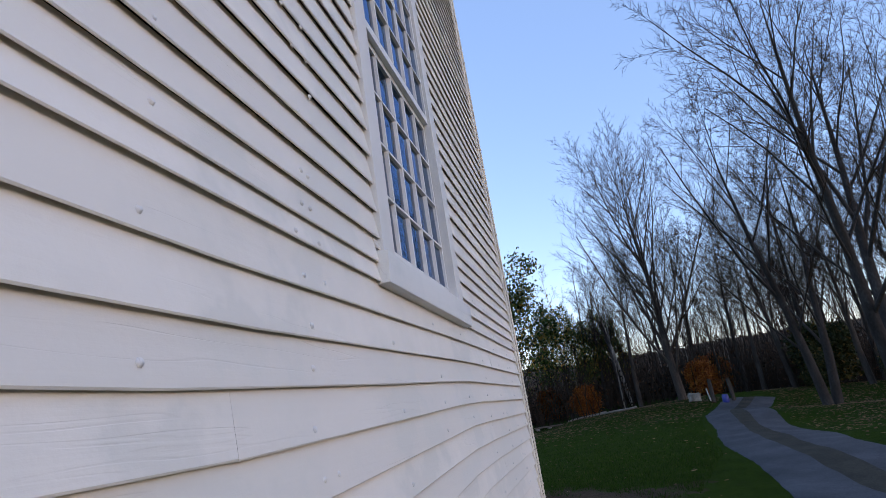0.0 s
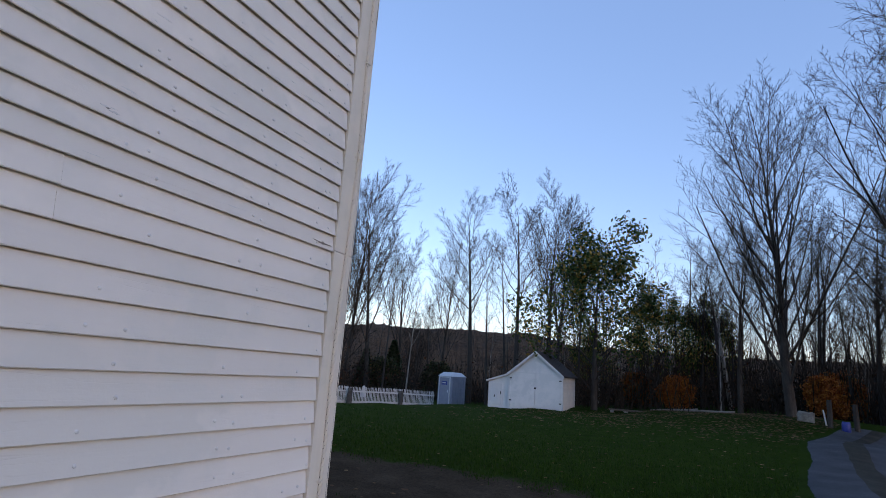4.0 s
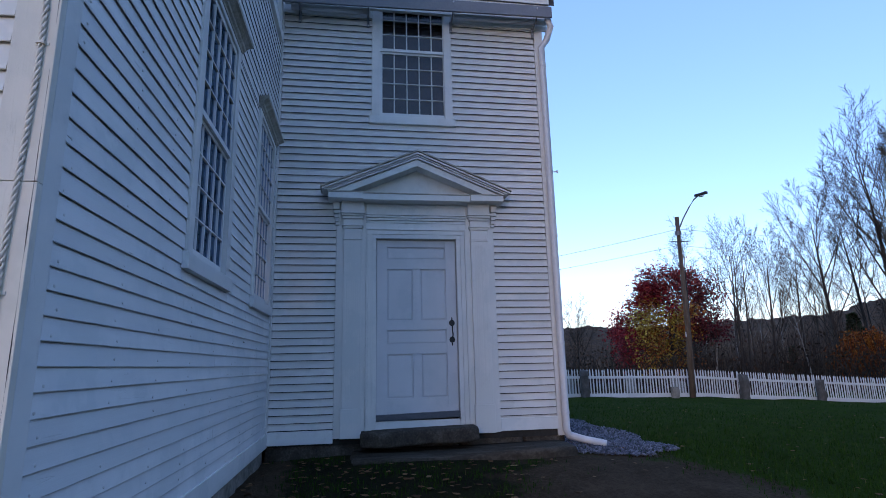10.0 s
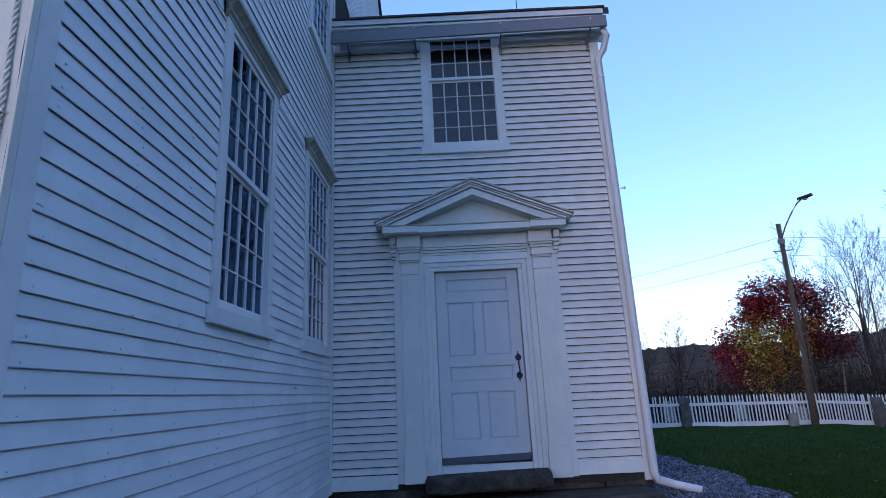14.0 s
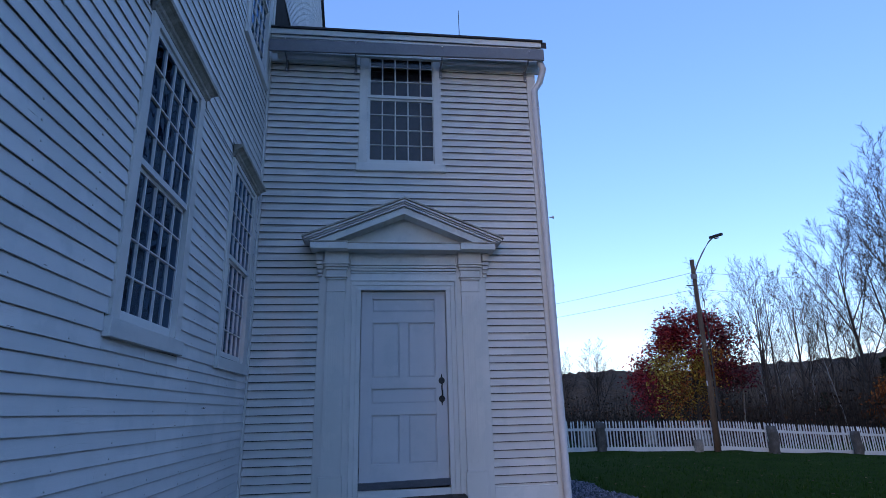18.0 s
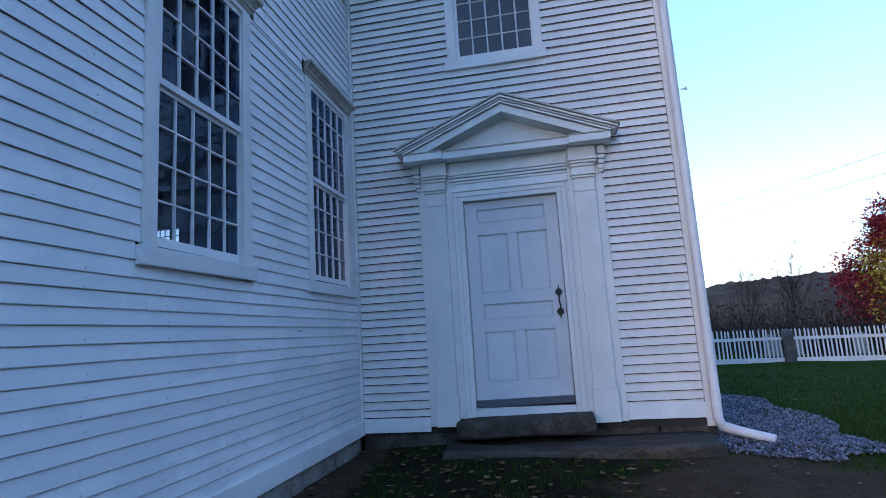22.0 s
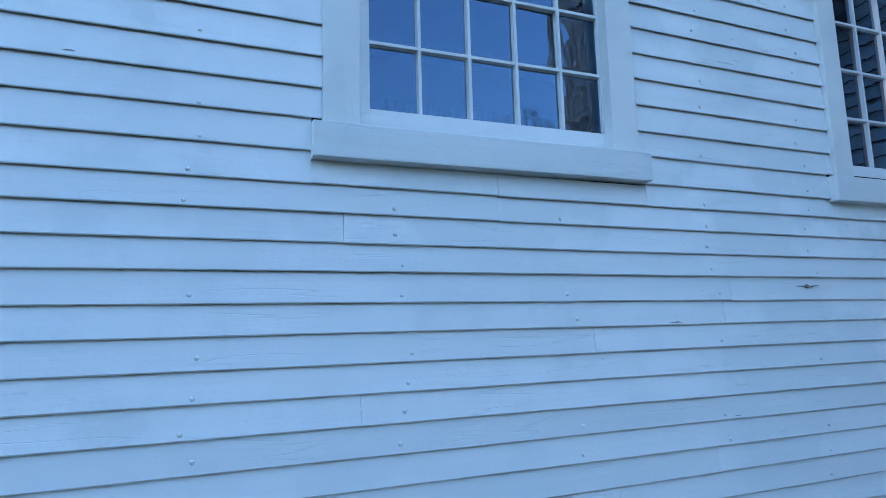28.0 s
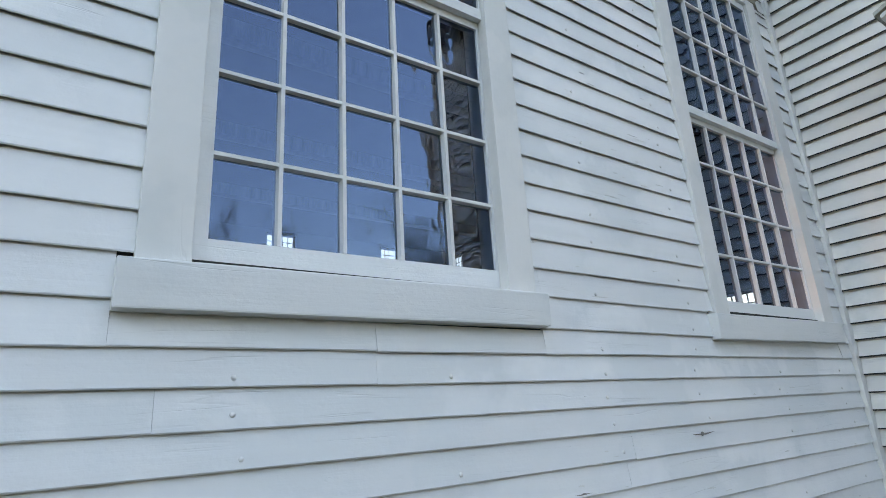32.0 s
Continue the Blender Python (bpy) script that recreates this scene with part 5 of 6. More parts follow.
def leaf_litter(n, cx, cy, sx, sy, size, seed):
    q = np.random.RandomState(seed)
    x, y = q.normal(cx, sx, n), q.normal(cy, sy, n)
    ok = keep_off(x, y)
    x, y = x[ok], y[ok]
    n = len(x)
    z = ground_z(x, y) + q.uniform(0.004, 0.022, n)
    th = q.uniform(0, 6.283, n)
    s = q.uniform(0.5, 1.0, n) * size
    V = np.empty((n, 6, 3))
    for k, (lx, ly, lz) in enumerate(((-1, 0, 0), (-0.35, 0.55, 0.22), (0.4, 0.5, 0.12), (1, 0, 0.3), (0.4, -0.5, 0.05), (-0.35, -0.55, 0.25))):
        V[:, k] = np.stack([x + s * (lx * np.cos(th) - ly * np.sin(th)), y + s * (lx * np.sin(th) + ly * np.cos(th)), z + s * lz * q.uniform(-0.2, 1, n)], 1)
    return V.reshape(-1, 3), np.arange(6 * n).reshape(-1, 6)


lv1, lf1 = leaf_litter(520, -2.9, 1.1, 1.5, 1.0, 0.05, 8)
lv2, lf2 = leaf_litter(700, -3.0, 8.0, 6.0, 6.0, 0.04, 9)
lv3, lf3 = leaf_litter(9000, 5.5, 22.5, 6.0, 3.5, 0.085, 10)
lv4, lf4 = leaf_litter(6000, 9.0, 12.0, 2.4, 5.0, 0.06, 12)
tagged(new("fallen_leaves", raw_mesh("fallen_leaves", np.concatenate([lv1, lv2, lv3, lv4]), np.concatenate([lf1, lf2 + len(lv1), lf3 + len(lv1) + len(lv2), lf4 + len(lv1) + len(lv2) + len(lv3)]), DRY_LEAF)), "curled brown fallen leaves on the ground", "leaves", kind="stuff")

# crushed stone at the porch corner
q = np.random.RandomState(21)
n = 20000
gx_, gy_ = q.uniform(-8.6, -3.9, n), q.uniform(PY - 0.15, 5.5, n)
shape = ((gx_ + 6.0) / 2.1) ** 2 + ((gy_ - 4.05) / 0.82) ** 2 + 0.25 * np.sin(gx_ * 4) * np.sin(gy_ * 5)
ok = (shape < 1) & ~((gx_ < PX + 0.02) & (gy_ < PY + 0.02))
gx_, gy_ = gx_[ok], gy_[ok]
n = len(gx_)
s = q.uniform(0.008, 0.022, n)
base = np.array([(1, 0, 0), (-1, 0, 0), (0, 1, 0), (0, -1, 0), (0, 0, 0.8), (0, 0, -0.8)], float)
V = base[None] * s[:, None, None] * q.uniform(0.6, 1.3, (n, 6, 3))
th = q.uniform(0, 6.28, n)
vx, vy = V[..., 0] * np.cos(th)[:, None] - V[..., 1] * np.sin(th)[:, None], V[..., 0] * np.sin(th)[:, None] + V[..., 1] * np.cos(th)[:, None]
V = np.stack([vx + gx_[:, None], vy + gy_[:, None], V[..., 2] + (ground_z(gx_, gy_) + s * 0.5 + q.uniform(0, 0.02, n))[:, None]], -1)
tri = np.array([(0, 2, 4), (2, 1, 4), (1, 3, 4), (3, 0, 4), (2, 0, 5), (1, 2, 5), (3, 1, 5), (0, 3, 5)])
F_ = (tri[None] + 6 * np.arange(n)[:, None, None]).reshape(-1, 3)
tagged(new("crushed_stone", raw_mesh("crushed_stone", V.reshape(-1, 3), F_, GRAVEL)), "blue-grey crushed stone below the downpipe", "gravel", kind="stuff")


# ---- picket fence ----
FENCE = [(-15.5, 1.0), (-15.45, 7.2), (-15.5, 12.2), (-15.9, 15.3), (-16.3, 19.8), (-16.5, 24.0), (-15.4, 27.4), (-14.5, 30.6)]
fence = thing("picket_fence", (FENCE[2][0], FENCE[2][1], gz(*FENCE[2])), "white-painted wooden picket fence along the lawn's edge", "fence")
tf = fence.matrix_world.inverted()
rngp = random.Random(9)
picket = Build().prism([(-0.0185, -0.010, 0), (0.0185, -0.010, 0), (0.0185, -0.010, 0.81), (0.0, -0.010, 0.86), (-0.0185, -0.010, 0.81)], (0, 0.02, 0)).mesh("picket", FENCE_PAINT)
for (xa, ya), (xb, yb) in zip(FENCE, FENCE[1:]):
    ln = math.hypot(xb - xa, yb - ya)
    rot = math.degrees(math.atan2(yb - ya, xb - xa))
    cnt = int(ln / 0.104)
    for i in range(cnt):
        f = (i + 0.5) / cnt
        px_, py_ = xa + (xb - xa) * f, ya + (yb - ya) * f
        ob = new("picket", picket)
        ob.parent = fence
        ob.matrix_parent_inverse = tf
        ob.matrix_basis = pose(px_ + rngp.uniform(-0.006, 0.006), py_, gz(xa, ya) * (1 - f) + gz(xb, yb) * f + 0.04 + rngp.uniform(-0.012, 0.012), rngp.uniform(-1.5, 1.5), rngp.uniform(-1.5, 1.5), rot)
    za, zb = gz(xa, ya), gz(xb, yb)
    side = Vector((math.sin(radians(rot)), -math.cos(radians(rot)), 0)) * 0.03
    for h0, h1, nm in ((0.60, 0.68, "rail"), (0.0, 0.13, "base_board")):
        n_s = 6
        b, vs = Build(), []
        for k2 in range(n_s + 1):
            p0 = Vector((xa + (xb - xa) * k2 / n_s, ya + (yb - ya) * k2 / n_s, 0))
            p0.z = za + (zb - za) * k2 / n_s
            o = side * 0.55
            vs += [p0 + o + Vector((0, 0, h0)), p0 + o * 2.2 + Vector((0, 0, h0)), p0 + o * 2.2 + Vector((0, 0, h1)), p0 + o + Vector((0, 0, h1))]
        fs = [(a * 4 + c, a * 4 + (c + 1) % 4, a * 4 + 4 + (c + 1) % 4, a * 4 + 4 + c) for a in range(n_s) for c in range(4)]
        b.add(vs, fs + [(3, 2, 1, 0), tuple(n_s * 4 + c for c in range(4))])
        part(nm, b.moved(tf), FENCE_PAINT, fence)
post_at = [(-15.35, 8.2), (-15.62, 14.0), (-15.95, 17.2), (-16.2, 20.6), (-16.3, 23.6), (-15.25, 27.4), (-15.4, 3.2)]
for i, (x, y) in enumerate(post_at):
    z = gz(x, y)
    po = thing("stone_post", (x + 0.12, y, z), "rough grey granite post beside the picket fence", "stone post", "granite fence posts")
    me = stone_block(-0.11, 0.11, -0.11, 0.11, -0.2, 0.82 + 0.06 * math.sin(i * 2.3), i * 3.7, 0.05)
    stone_part("stone", me, POSTSTONE, po)
marker = thing("stone_marker", (-15.25, 11.3, gz(-15.25, 11.3)), "short round-topped grey stone marker by the fence", "stone marker")
stone_part("stone", stone_block(-0.07, 0.07, -0.12, 0.12, -0.15, 0.36, 77, 0.03), STONE, marker)

# ---- graves beyond the fence, the picket gate, and small things at the lawn's end ----
GRAVE = rough_mat("weathered_marble", [(0.3, (0.12, 0.115, 0.105)), (0.55, (0.24, 0.235, 0.21)), (0.75, (0.42, 0.41, 0.38))], 5, 0.4, 0.008, 0.85)


def gravestone(x, y, w, h, lean, turn):
    """A thin slab with a rounded head."""
    g = thing("gravestone", (x, y, gz(x, y), lean, 0, turn), "pale weathered marble gravestone behind the picket fence", "gravestone", "graves beyond the fence")
    ring = [(-w, -0.03, -0.15), (w, -0.03, -0.15), (w, -0.03, h - 0.6 * w)] + [(w * math.cos(a), -0.03, h - 0.6 * w + 0.6 * w * math.sin(a)) for a in [math.pi * k / 8 for k in range(1, 8)]] + [(-w, -0.03, h - 0.6 * w)]
    part("slab", Build().prism(ring, (0, 0.06, 0)), GRAVE, g, bevel=0.006)
    part("base", Build().box(-w - 0.06, w + 0.06, -0.09, 0.09, -0.1, 0.06), POSTSTONE, g, bevel=0.01)
    return g


rngg = random.Random(61)
for x, y in ((-19.0, 7.0), (-18.4, 8.9), (-20.6, 9.8), (-20.2, 12.3), (-18.6, 13.6), (-21.0, 14.8), (-22.4, 11.2)):
    gravestone(x, y, rngg.uniform(0.15, 0.22), rngg.uniform(0.5, 0.85), rngg.uniform(-5, 5), 90 + rngg.uniform(-6, 6))
obelisk = thing("marble_obelisk", (-18.0, 27.7, gz(-18.0, 27.7)), "white pointed marble grave marker beyond the fence", "obelisk")
part("plinth", Build().box(-0.30, 0.30, -0.30, 0.30, -0.2, 0.28), GRAVE, obelisk, bevel=0.015)
sh = Build().add([(x * 0.2, y * 0.2, 0.28) for x, y in ((-1, -1), (1, -1), (1, 1), (-1, 1))] + [(x * 0.13, y * 0.13, 1.25) for x, y in ((-1, -1), (1, -1), (1, 1), (-1, 1))] + [(0, 0, 1.45)], [(0, 1, 5, 4), (1, 2, 6, 5), (2, 3, 7, 6), (3, 0, 4, 7), (4, 5, 8), (5, 6, 8), (6, 7, 8), (7, 4, 8), (3, 2, 1, 0)])
part("shaft", sh, PIPE, obelisk)
obelisk.scale = (0.6, 0.6, 0.6)

boulder = thing("boulder", (4.7, 23.2, gz(4.7, 23.2)), "pale rounded boulder at the foot of a tree", "boulder")
stone_part("stone", stone_block(-0.26, 0.26, -0.2, 0.2, -0.1, 0.34, 55, 0.11), STONE, boulder)
stake_2 = thing("marker_stake", (5.25, 22.6, gz(5.25, 22.6)), "thin white stake leaning beside the drive", "stake")
part("stick", Build().tube([(0.03, 0, -0.1), (-0.05, 0, 0.55)], [0.028, 0.024], 8), PIPE, stake_2)
for x, lean in ((5.35, 0.02), (6.15, -0.03)):
    gp = thing("gate_post", (x, 22.4, gz(x, 22.4)), "dark wooden post at the end of the drive", "post", "posts by the drive")
    part("post", Build().tube([(0, 0, -0.2), (lean, 0, 0.95)], [0.09, 0.08], 9), BARK, gp)
drum = thing("plastic_drum", (5.75, 22.0, gz(5.75, 22.0)), "small blue plastic drum between two posts", "drum")
part("body", Build().tube([(0, 0, 0.0), (0, 0, 0.06), (0, 0, 0.25), (0, 0, 0.45), (0, 0, 0.55)], [0.17, 0.19, 0.195, 0.19, 0.17], 14), SIGN_BLUE, drum, smooth=True)
drum.scale = (0.7, 0.7, 0.6)
part("lid", Build().tube([(0, 0, 0.55), (0, 0, 0.58)], [0.175, 0.16], 14), SIGN_BLUE, drum)
for (xa, ya), (xb, yb), rr in (((-1.4, 30.4), (0.9, 30.9), 0.09), ((0.6, 30.2), (2.6, 29.8), 0.07)):
    lg = thing("fallen_log", ((xa + xb) / 2, (ya + yb) / 2, gz((xa + xb) / 2, (ya + yb) / 2)), "grey fallen log lying at the lawn's edge", "log", "logs at the lawn's edge")
    zc = gz((xa + xb) / 2, (ya + yb) / 2)
    part("log", Build().tube([((xa - xb) / 2 * f, (ya - yb) / 2 * f, 0.06 + gz((xa + xb) / 2 + (xa - xb) / 2 * f, (ya + yb) / 2 + (ya - yb) / 2 * f) - zc + 0.02 * math.sin(f * 5)) for f in (-1, -0.5, 0, 0.5, 1)], [rr, rr * 0.95, rr * 0.9, rr * 0.8, rr * 0.65], 8), WEATHERED, lg, smooth=True)

# ---- street lamp on a pole, with wires ----
PBX, PBY = -15.1, 11.8
lamp = thing("street_lamp", (PBX, PBY, gz(PBX, PBY)), "brown wooden utility pole with a curved lamp arm", "street lamp")
part("pole", Build().tube([(0, 0, -0.3), (0.25, -0.05, 2.2), (0.78, -0.34, 5.86)], [0.10, 0.088, 0.066], 12), POLE_WOOD, lamp, smooth=True)
arm = [(0.78, -0.30, 5.45), (0.85, -0.15, 5.80), (0.98, 0.02, 6.15), (1.12, 0.12, 6.36), (1.26, 0.20, 6.46)]
part("arm", Build().tube(arm, [0.024] * 5, 8), GREY_FASCIA, lamp, "grey metal lamp arm", smooth=True)
hd = Build().prism([(1.20, 0.10, 6.43), (1.30, 0.12, 6.42), (1.52, 0.32, 6.46), (1.46, 0.42, 6.47), (1.24, 0.26, 6.45)], (0, 0, 0.085))
part("lamp_head", hd, IRON, lamp, "dark flat lamp head", bevel=0.012)
part("lamp_lens", Build().box(1.30, 1.42, 0.20, 0.30, 6.405, 6.425), PIPE, lamp)
part("collar", Build().tube([(0.70, -0.30, 5.25), (0.72, -0.31, 5.40)], [0.10, 0.10], 12), GREY_FASCIA, lamp)
part("tag", Build().box(0.24, 0.26, -0.16, -0.04, 1.95, 2.10), PIPE, lamp)
part("crossbolt", Build().tube([(0.6, -0.55, 5.05), (0.72, 0.0, 5.05)], [0.015, 0.015], 6), IRON, lamp)


def wire(pts_a, pts_b, sag, r=0.0065):
    a, b = Vector(pts_a), Vector(pts_b)
    n = 24
    w = thing("overhead_wire", tuple(a), "thin black overhead wire hung from the pole", "wire", "overhead wires")
    part("strand", Build().tube([(b - a) * (i / n) + Vector((0, 0, -sag * 4 * (i / n) * (1 - i / n))) for i in range(n + 1)], [r] * (n + 1), 4), CABLE, w)


zp = gz(PBX, PBY)
wire((PBX + 0.72, PBY - 0.3, 5.27), (-40.2, 6.3, 7.95), 0.30)
wire((PBX + 0.62, PBY - 0.25, 4.74), (-40.2, 6.3, 7.0), 0.25)
wire((PBX + 0.72, PBY - 0.3, 5.27), (-33.0, 44.0, 10.6), 0.5)
wire((PBX + 0.62, PBY - 0.25, 4.74), (-33.0, 44.0, 9.0), 0.5)

# ---- portable toilet ----
potty = thing("portable_toilet", (-13.75, 31.6, gz(-13.75, 31.6), 0, 0, -20), "blue-grey plastic portable toilet with a white roof", "portable toilet")
potty.scale = (1.15, 1.15, 0.98)
part("body", Build().box(-0.56, 0.56, -0.56, 0.56, 0.08, 1.98), PLASTIC, potty, bevel=0.05)
part("skid", Build().box(-0.60, 0.60, -0.60, 0.60, 0.0, 0.10), IRON, potty)
part("roof", Build().add([(x * 0.6, y * 0.6, 1.985) for x, y in ((-1, -1), (1, -1), (1, 1), (-1, 1))] + [(x * 0.34, y * 0.36, 2.26) for x, y in ((-1, -1), (1, -1), (1, 1), (-1, 1))], [(0, 1, 5, 4), (1, 2, 6, 5), (2, 3, 7, 6), (3, 0, 4, 7), (4, 5, 6, 7), (3, 2, 1, 0)]), PLASTIC_W, potty, "white domed plastic roof", bevel=0.03)
dr = part("door", Build().box(-0.40, 0.40, -0.60, -0.565, 0.14, 1.92), PLASTIC, potty, bevel=0.012)
part("door_arch", Build().box(-0.44, -0.39, -0.612, -0.56, 0.12, 1.94).box(0.39, 0.44, -0.612, -0.56, 0.12, 1.94).box(-0.44, 0.44, -0.612, -0.56, 1.90, 1.95), PLASTIC_W, potty)
part("sign", Build().box(-0.20, 0.20, -0.622, -0.602, 1.42, 1.66), SIGN_BLUE, dr, "dark blue sign with white bars")
part("sign_bar", Build().box(-0.14, 0.14, -0.632, -0.623, 1.53, 1.60), PIPE, dr)
part("sign_bar", Build().box(-0.12, 0.12, -0.632, -0.623, 1.46, 1.49), PIPE, dr)
part("handle", Build().box(0.28, 0.32, -0.645, -0.602, 0.95, 1.12), PLASTIC_W, dr)
for i in range(5):
    part("rib", Build().box(0.565, 0.585, -0.45 + i * 0.2, -0.37 + i * 0.2, 0.2, 1.85), PLASTIC, potty)

# ---- shed ----
SH = pose(-6.45, 25.72, gz(-6.45, 25.72) - 0.02, 0, 0, 1)
shed = thing("shed", SH, "small white wooden shed with double doors and a lean-to", "shed")
SW, SD, SE, SP = 1.36, 3.2, 1.70, 2.80
part("wall", Build().prism([(-SW, 0, -0.2), (SW, 0, -0.2), (SW, 0, SE), (0, 0, SP - 0.03), (-SW, 0, SE)], (0, SD, 0)), SHED_PAINT, shed)
for k2 in range(15):
    z = 0.10 + k2 * 0.11
    part("side_board", Build().prism([(SW, 0.02, z), (SW + 0.016, 0.02, z), (SW + 0.004, 0.02, z + 0.112), (SW, 0.02, z + 0.112)], (0, SD - 0.04, 0)), SHED_PAINT, shed)
for k2 in range(8):
    z = SE + 0.04 + k2 * 0.11
    hw = (SP - z - 0.11) / (SP - SE) * SW
    if hw > 0.05:
        part("gable_board", Build().prism([(-hw, 0, z), (-hw, -0.016, z), (-hw, -0.004, z + 0.112), (-hw, 0, z + 0.112)], (2 * hw, 0, 0)), SHED_PAINT, shed)
sl = (SP - SE) / SW
for s in (-1, 1):
    xe = SW + 0.12
    rf = part("roof", Build().prism([(0, -0.14, SP), (s * xe, -0.14, SP - sl * xe), (s * xe, -0.14, SP - sl * xe + 0.07), (0, -0.14, SP + 0.07)], (0, SD + 0.28, 0)), SHINGLE, shed, "dark shingled roof")
    part("bargeboard", Build().prism([(0, -0.165, SP - 0.07), (s * xe, -0.165, SP - sl * xe - 0.07), (s * xe, -0.165, SP - sl * xe + 0.05), (0, -0.165, SP + 0.05)], (0, 0.022, 0)), SHED_PAINT, shed)
for s in (-1, 1):
    x0, x1 = sorted((s * 0.012, s * (SW - 0.06)))
    dd = part("door", Build().box(x0, x1, -0.045, -0.004, 0.06, SE + 0.0), SHED_PAINT, shed, bevel=0.006)
    for zz in (0.3, 1.4):
        part("hinge", Build().box(s * (SW - 0.08) - 0.06, s * (SW - 0.08) + 0.06, -0.056, -0.046, zz, zz + 0.05), IRON, dd)
part("header", Build().box(-SW, SW, -0.055, -0.002, SE + 0.004, SE + 0.05), SHED_PAINT, shed)
part("hasp", Build().box(-0.05, 0.05, -0.062, -0.046, 0.95, 1.03), IRON, shed)
for x in (-SW - 0.0, SW):
    part("corner_board", Build().box(x - 0.045, x + 0.045, -0.03, 0.06, -0.15, SE - 0.02), SHED_PAINT, shed)
lt = part("lean_to", Build().prism([(-SW - 1.18, 0.12, -0.2), (-SW - 0.03, 0.12, -0.2), (-SW - 0.03, 0.12, 1.58), (-SW - 1.18, 0.12, 1.20)], (0, SD - 0.3, 0)), SHED_PAINT, shed, "white boarded lean-to")
part("lean_to_roof", Build().prism([(-SW - 1.30, 0.0, 1.17), (-SW - 0.03, 0.0, 1.60), (-SW - 0.03, 0.0, 1.67), (-SW - 1.30, 0.0, 1.25)], (0, SD - 0.1, 0)), SHED_PAINT, lt)
part("lean_to_door", Build().box(-SW - 0.98, -SW - 0.42, 0.085, 0.118, 0.02, 1.12), SHED_PAINT, lt, bevel=0.006)
part("latch", Build().box(-SW - 0.50, -SW - 0.46, 0.07, 0.084, 0.55, 0.72), IRON, lt)
part("lean_to_handle", Build().box(-SW - 0.84, -SW - 0.80, 0.07, 0.084, 0.40, 0.52), IRON, lt)
plat = thing("wooden_platform", (-2.3, 27.4, gz(-2.3, 27.4), 0, 0, 10), "low weathered wooden platform beside the shed", "platform")
for i in range(8):
    part("plank", Build().box(-0.8, 0.8, -0.6 + i * 0.15, -0.6 + i * 0.15 + 0.14, 0.08, 0.115), POLE_WOOD, plat)
for x in (-0.65, 0.0, 0.65):
    part("sleeper", Build().box(x - 0.08, x + 0.08, -0.6, 0.6, -0.1, 0.08), WEATHERED, plat)
stake = thing("marker_stake", (-5.0, 25.5, gz(-5.0, 25.5)), "short white stake by the shed corner", "stake")
part("stick", Build().box(-0.03, 0.03, -0.02, 0.02, -0.1, 0.30), PIPE, stake)


# ---- trees ----
def grow(rng, p, d, length, r, level, spec, out):
    """One limb and all that it carries, as straight tapered pieces (start, end, radii, level)."""
    count, ratio, angle, lift, wob = spec[level][:5]
    n = 5 if level == 0 else (4 if level == 1 else 3 if level < 4 else 2)
    nodes, q, dirs = [(p, r)], p, [d]
    tip = r * (0.05 if level == 0 else 0.22)
    for i in range(n):
        d = (d + Vector((rng.gauss(0, wob), rng.gauss(0, wob), rng.gauss(0, wob) + lift))).normalized()
        e = q + d * (length / n)
        r1 = r + (tip - r) * (i + 1) / n
        out.append((q, e, nodes[-1][1], r1, level))
        nodes.append((e, r1))
        dirs.append(d)
        q = e
    if level + 1 >= len(spec):
        return
    start = spec[level][5] if len(spec[level]) > 5 else 0.25
    turn = rng.uniform(0, 6.28)
    for k in range(count):
        f = start + (1 - start) * (k + rng.uniform(0.2, 0.9)) / count
        x = f * n
        i = min(int(x), n - 1)
        a, b = nodes[i], nodes[i + 1]
        at = a[0].lerp(b[0], x - i)
        rr = a[1] + (b[1] - a[1]) * (x - i)
        dd = dirs[i + 1]
        turn += 2.4 + rng.uniform(-0.5, 0.5)
        ref = dd.cross(Vector((0.2, 0.1, 1) if abs(dd.z) < 0.9 else (1, 0, 0))).normalized()
        side = (ref * math.cos(turn) + dd.cross(ref) * math.sin(turn)).normalized()
        an = radians(spec[level + 1][2] * rng.uniform(0.75, 1.25))
        nd_ = (dd * math.cos(an) + side * math.sin(an)).normalized()
        ll = length * spec[level + 1][1] * rng.uniform(0.75, 1.2) * (1.1 - 0.55 * f)
        grow(rng, at, nd_, ll, max(0.0055, min(rr * 0.55, 0.0058 * ll + 0.0045)), level + 1, spec, out)


def limb_mesh(name, pieces, k, material):
    """Tapered prisms for many pieces at once."""
    P = np.array([q[0] for q in pieces])
    Q = np.array([q[1] for q in pieces])
    R0, R1 = np.array([q[2] for q in pieces]), np.array([q[3] for q in pieces])
    D = Q - P
    D /= np.linalg.norm(D, axis=1, keepdims=True)
    ref = np.where(np.abs(D[:, 2:3]) < 0.9, [[0, 0, 1.0]], [[1.0, 0, 0]])
    U = np.cross(D, ref)
    U /= np.linalg.norm(U, axis=1, keepdims=True)
    W = np.cross(D, U)
    a = np.arange(k) * 2 * np.pi / k
    ring = U[:, None] * np.cos(a)[None, :, None] + W[:, None] * np.sin(a)[None, :, None]
    Q2 = Q + D * R1[:, None] * 0.5
    V = np.concatenate([P[:, None] + ring * R0[:, None, None], Q2[:, None] + ring * R1[:, None, None]], 1).reshape(-1, 3)
    j = np.arange(k)
    f = np.stack([j, (j + 1) % k, k + (j + 1) % k, k + j], 1)
    F = (f[None] + (2 * k * np.arange(len(pieces)))[:, None, None]).reshape(-1, 4)
    me = raw_mesh(name, V, F, material)
    me.shade_smooth()
    return me


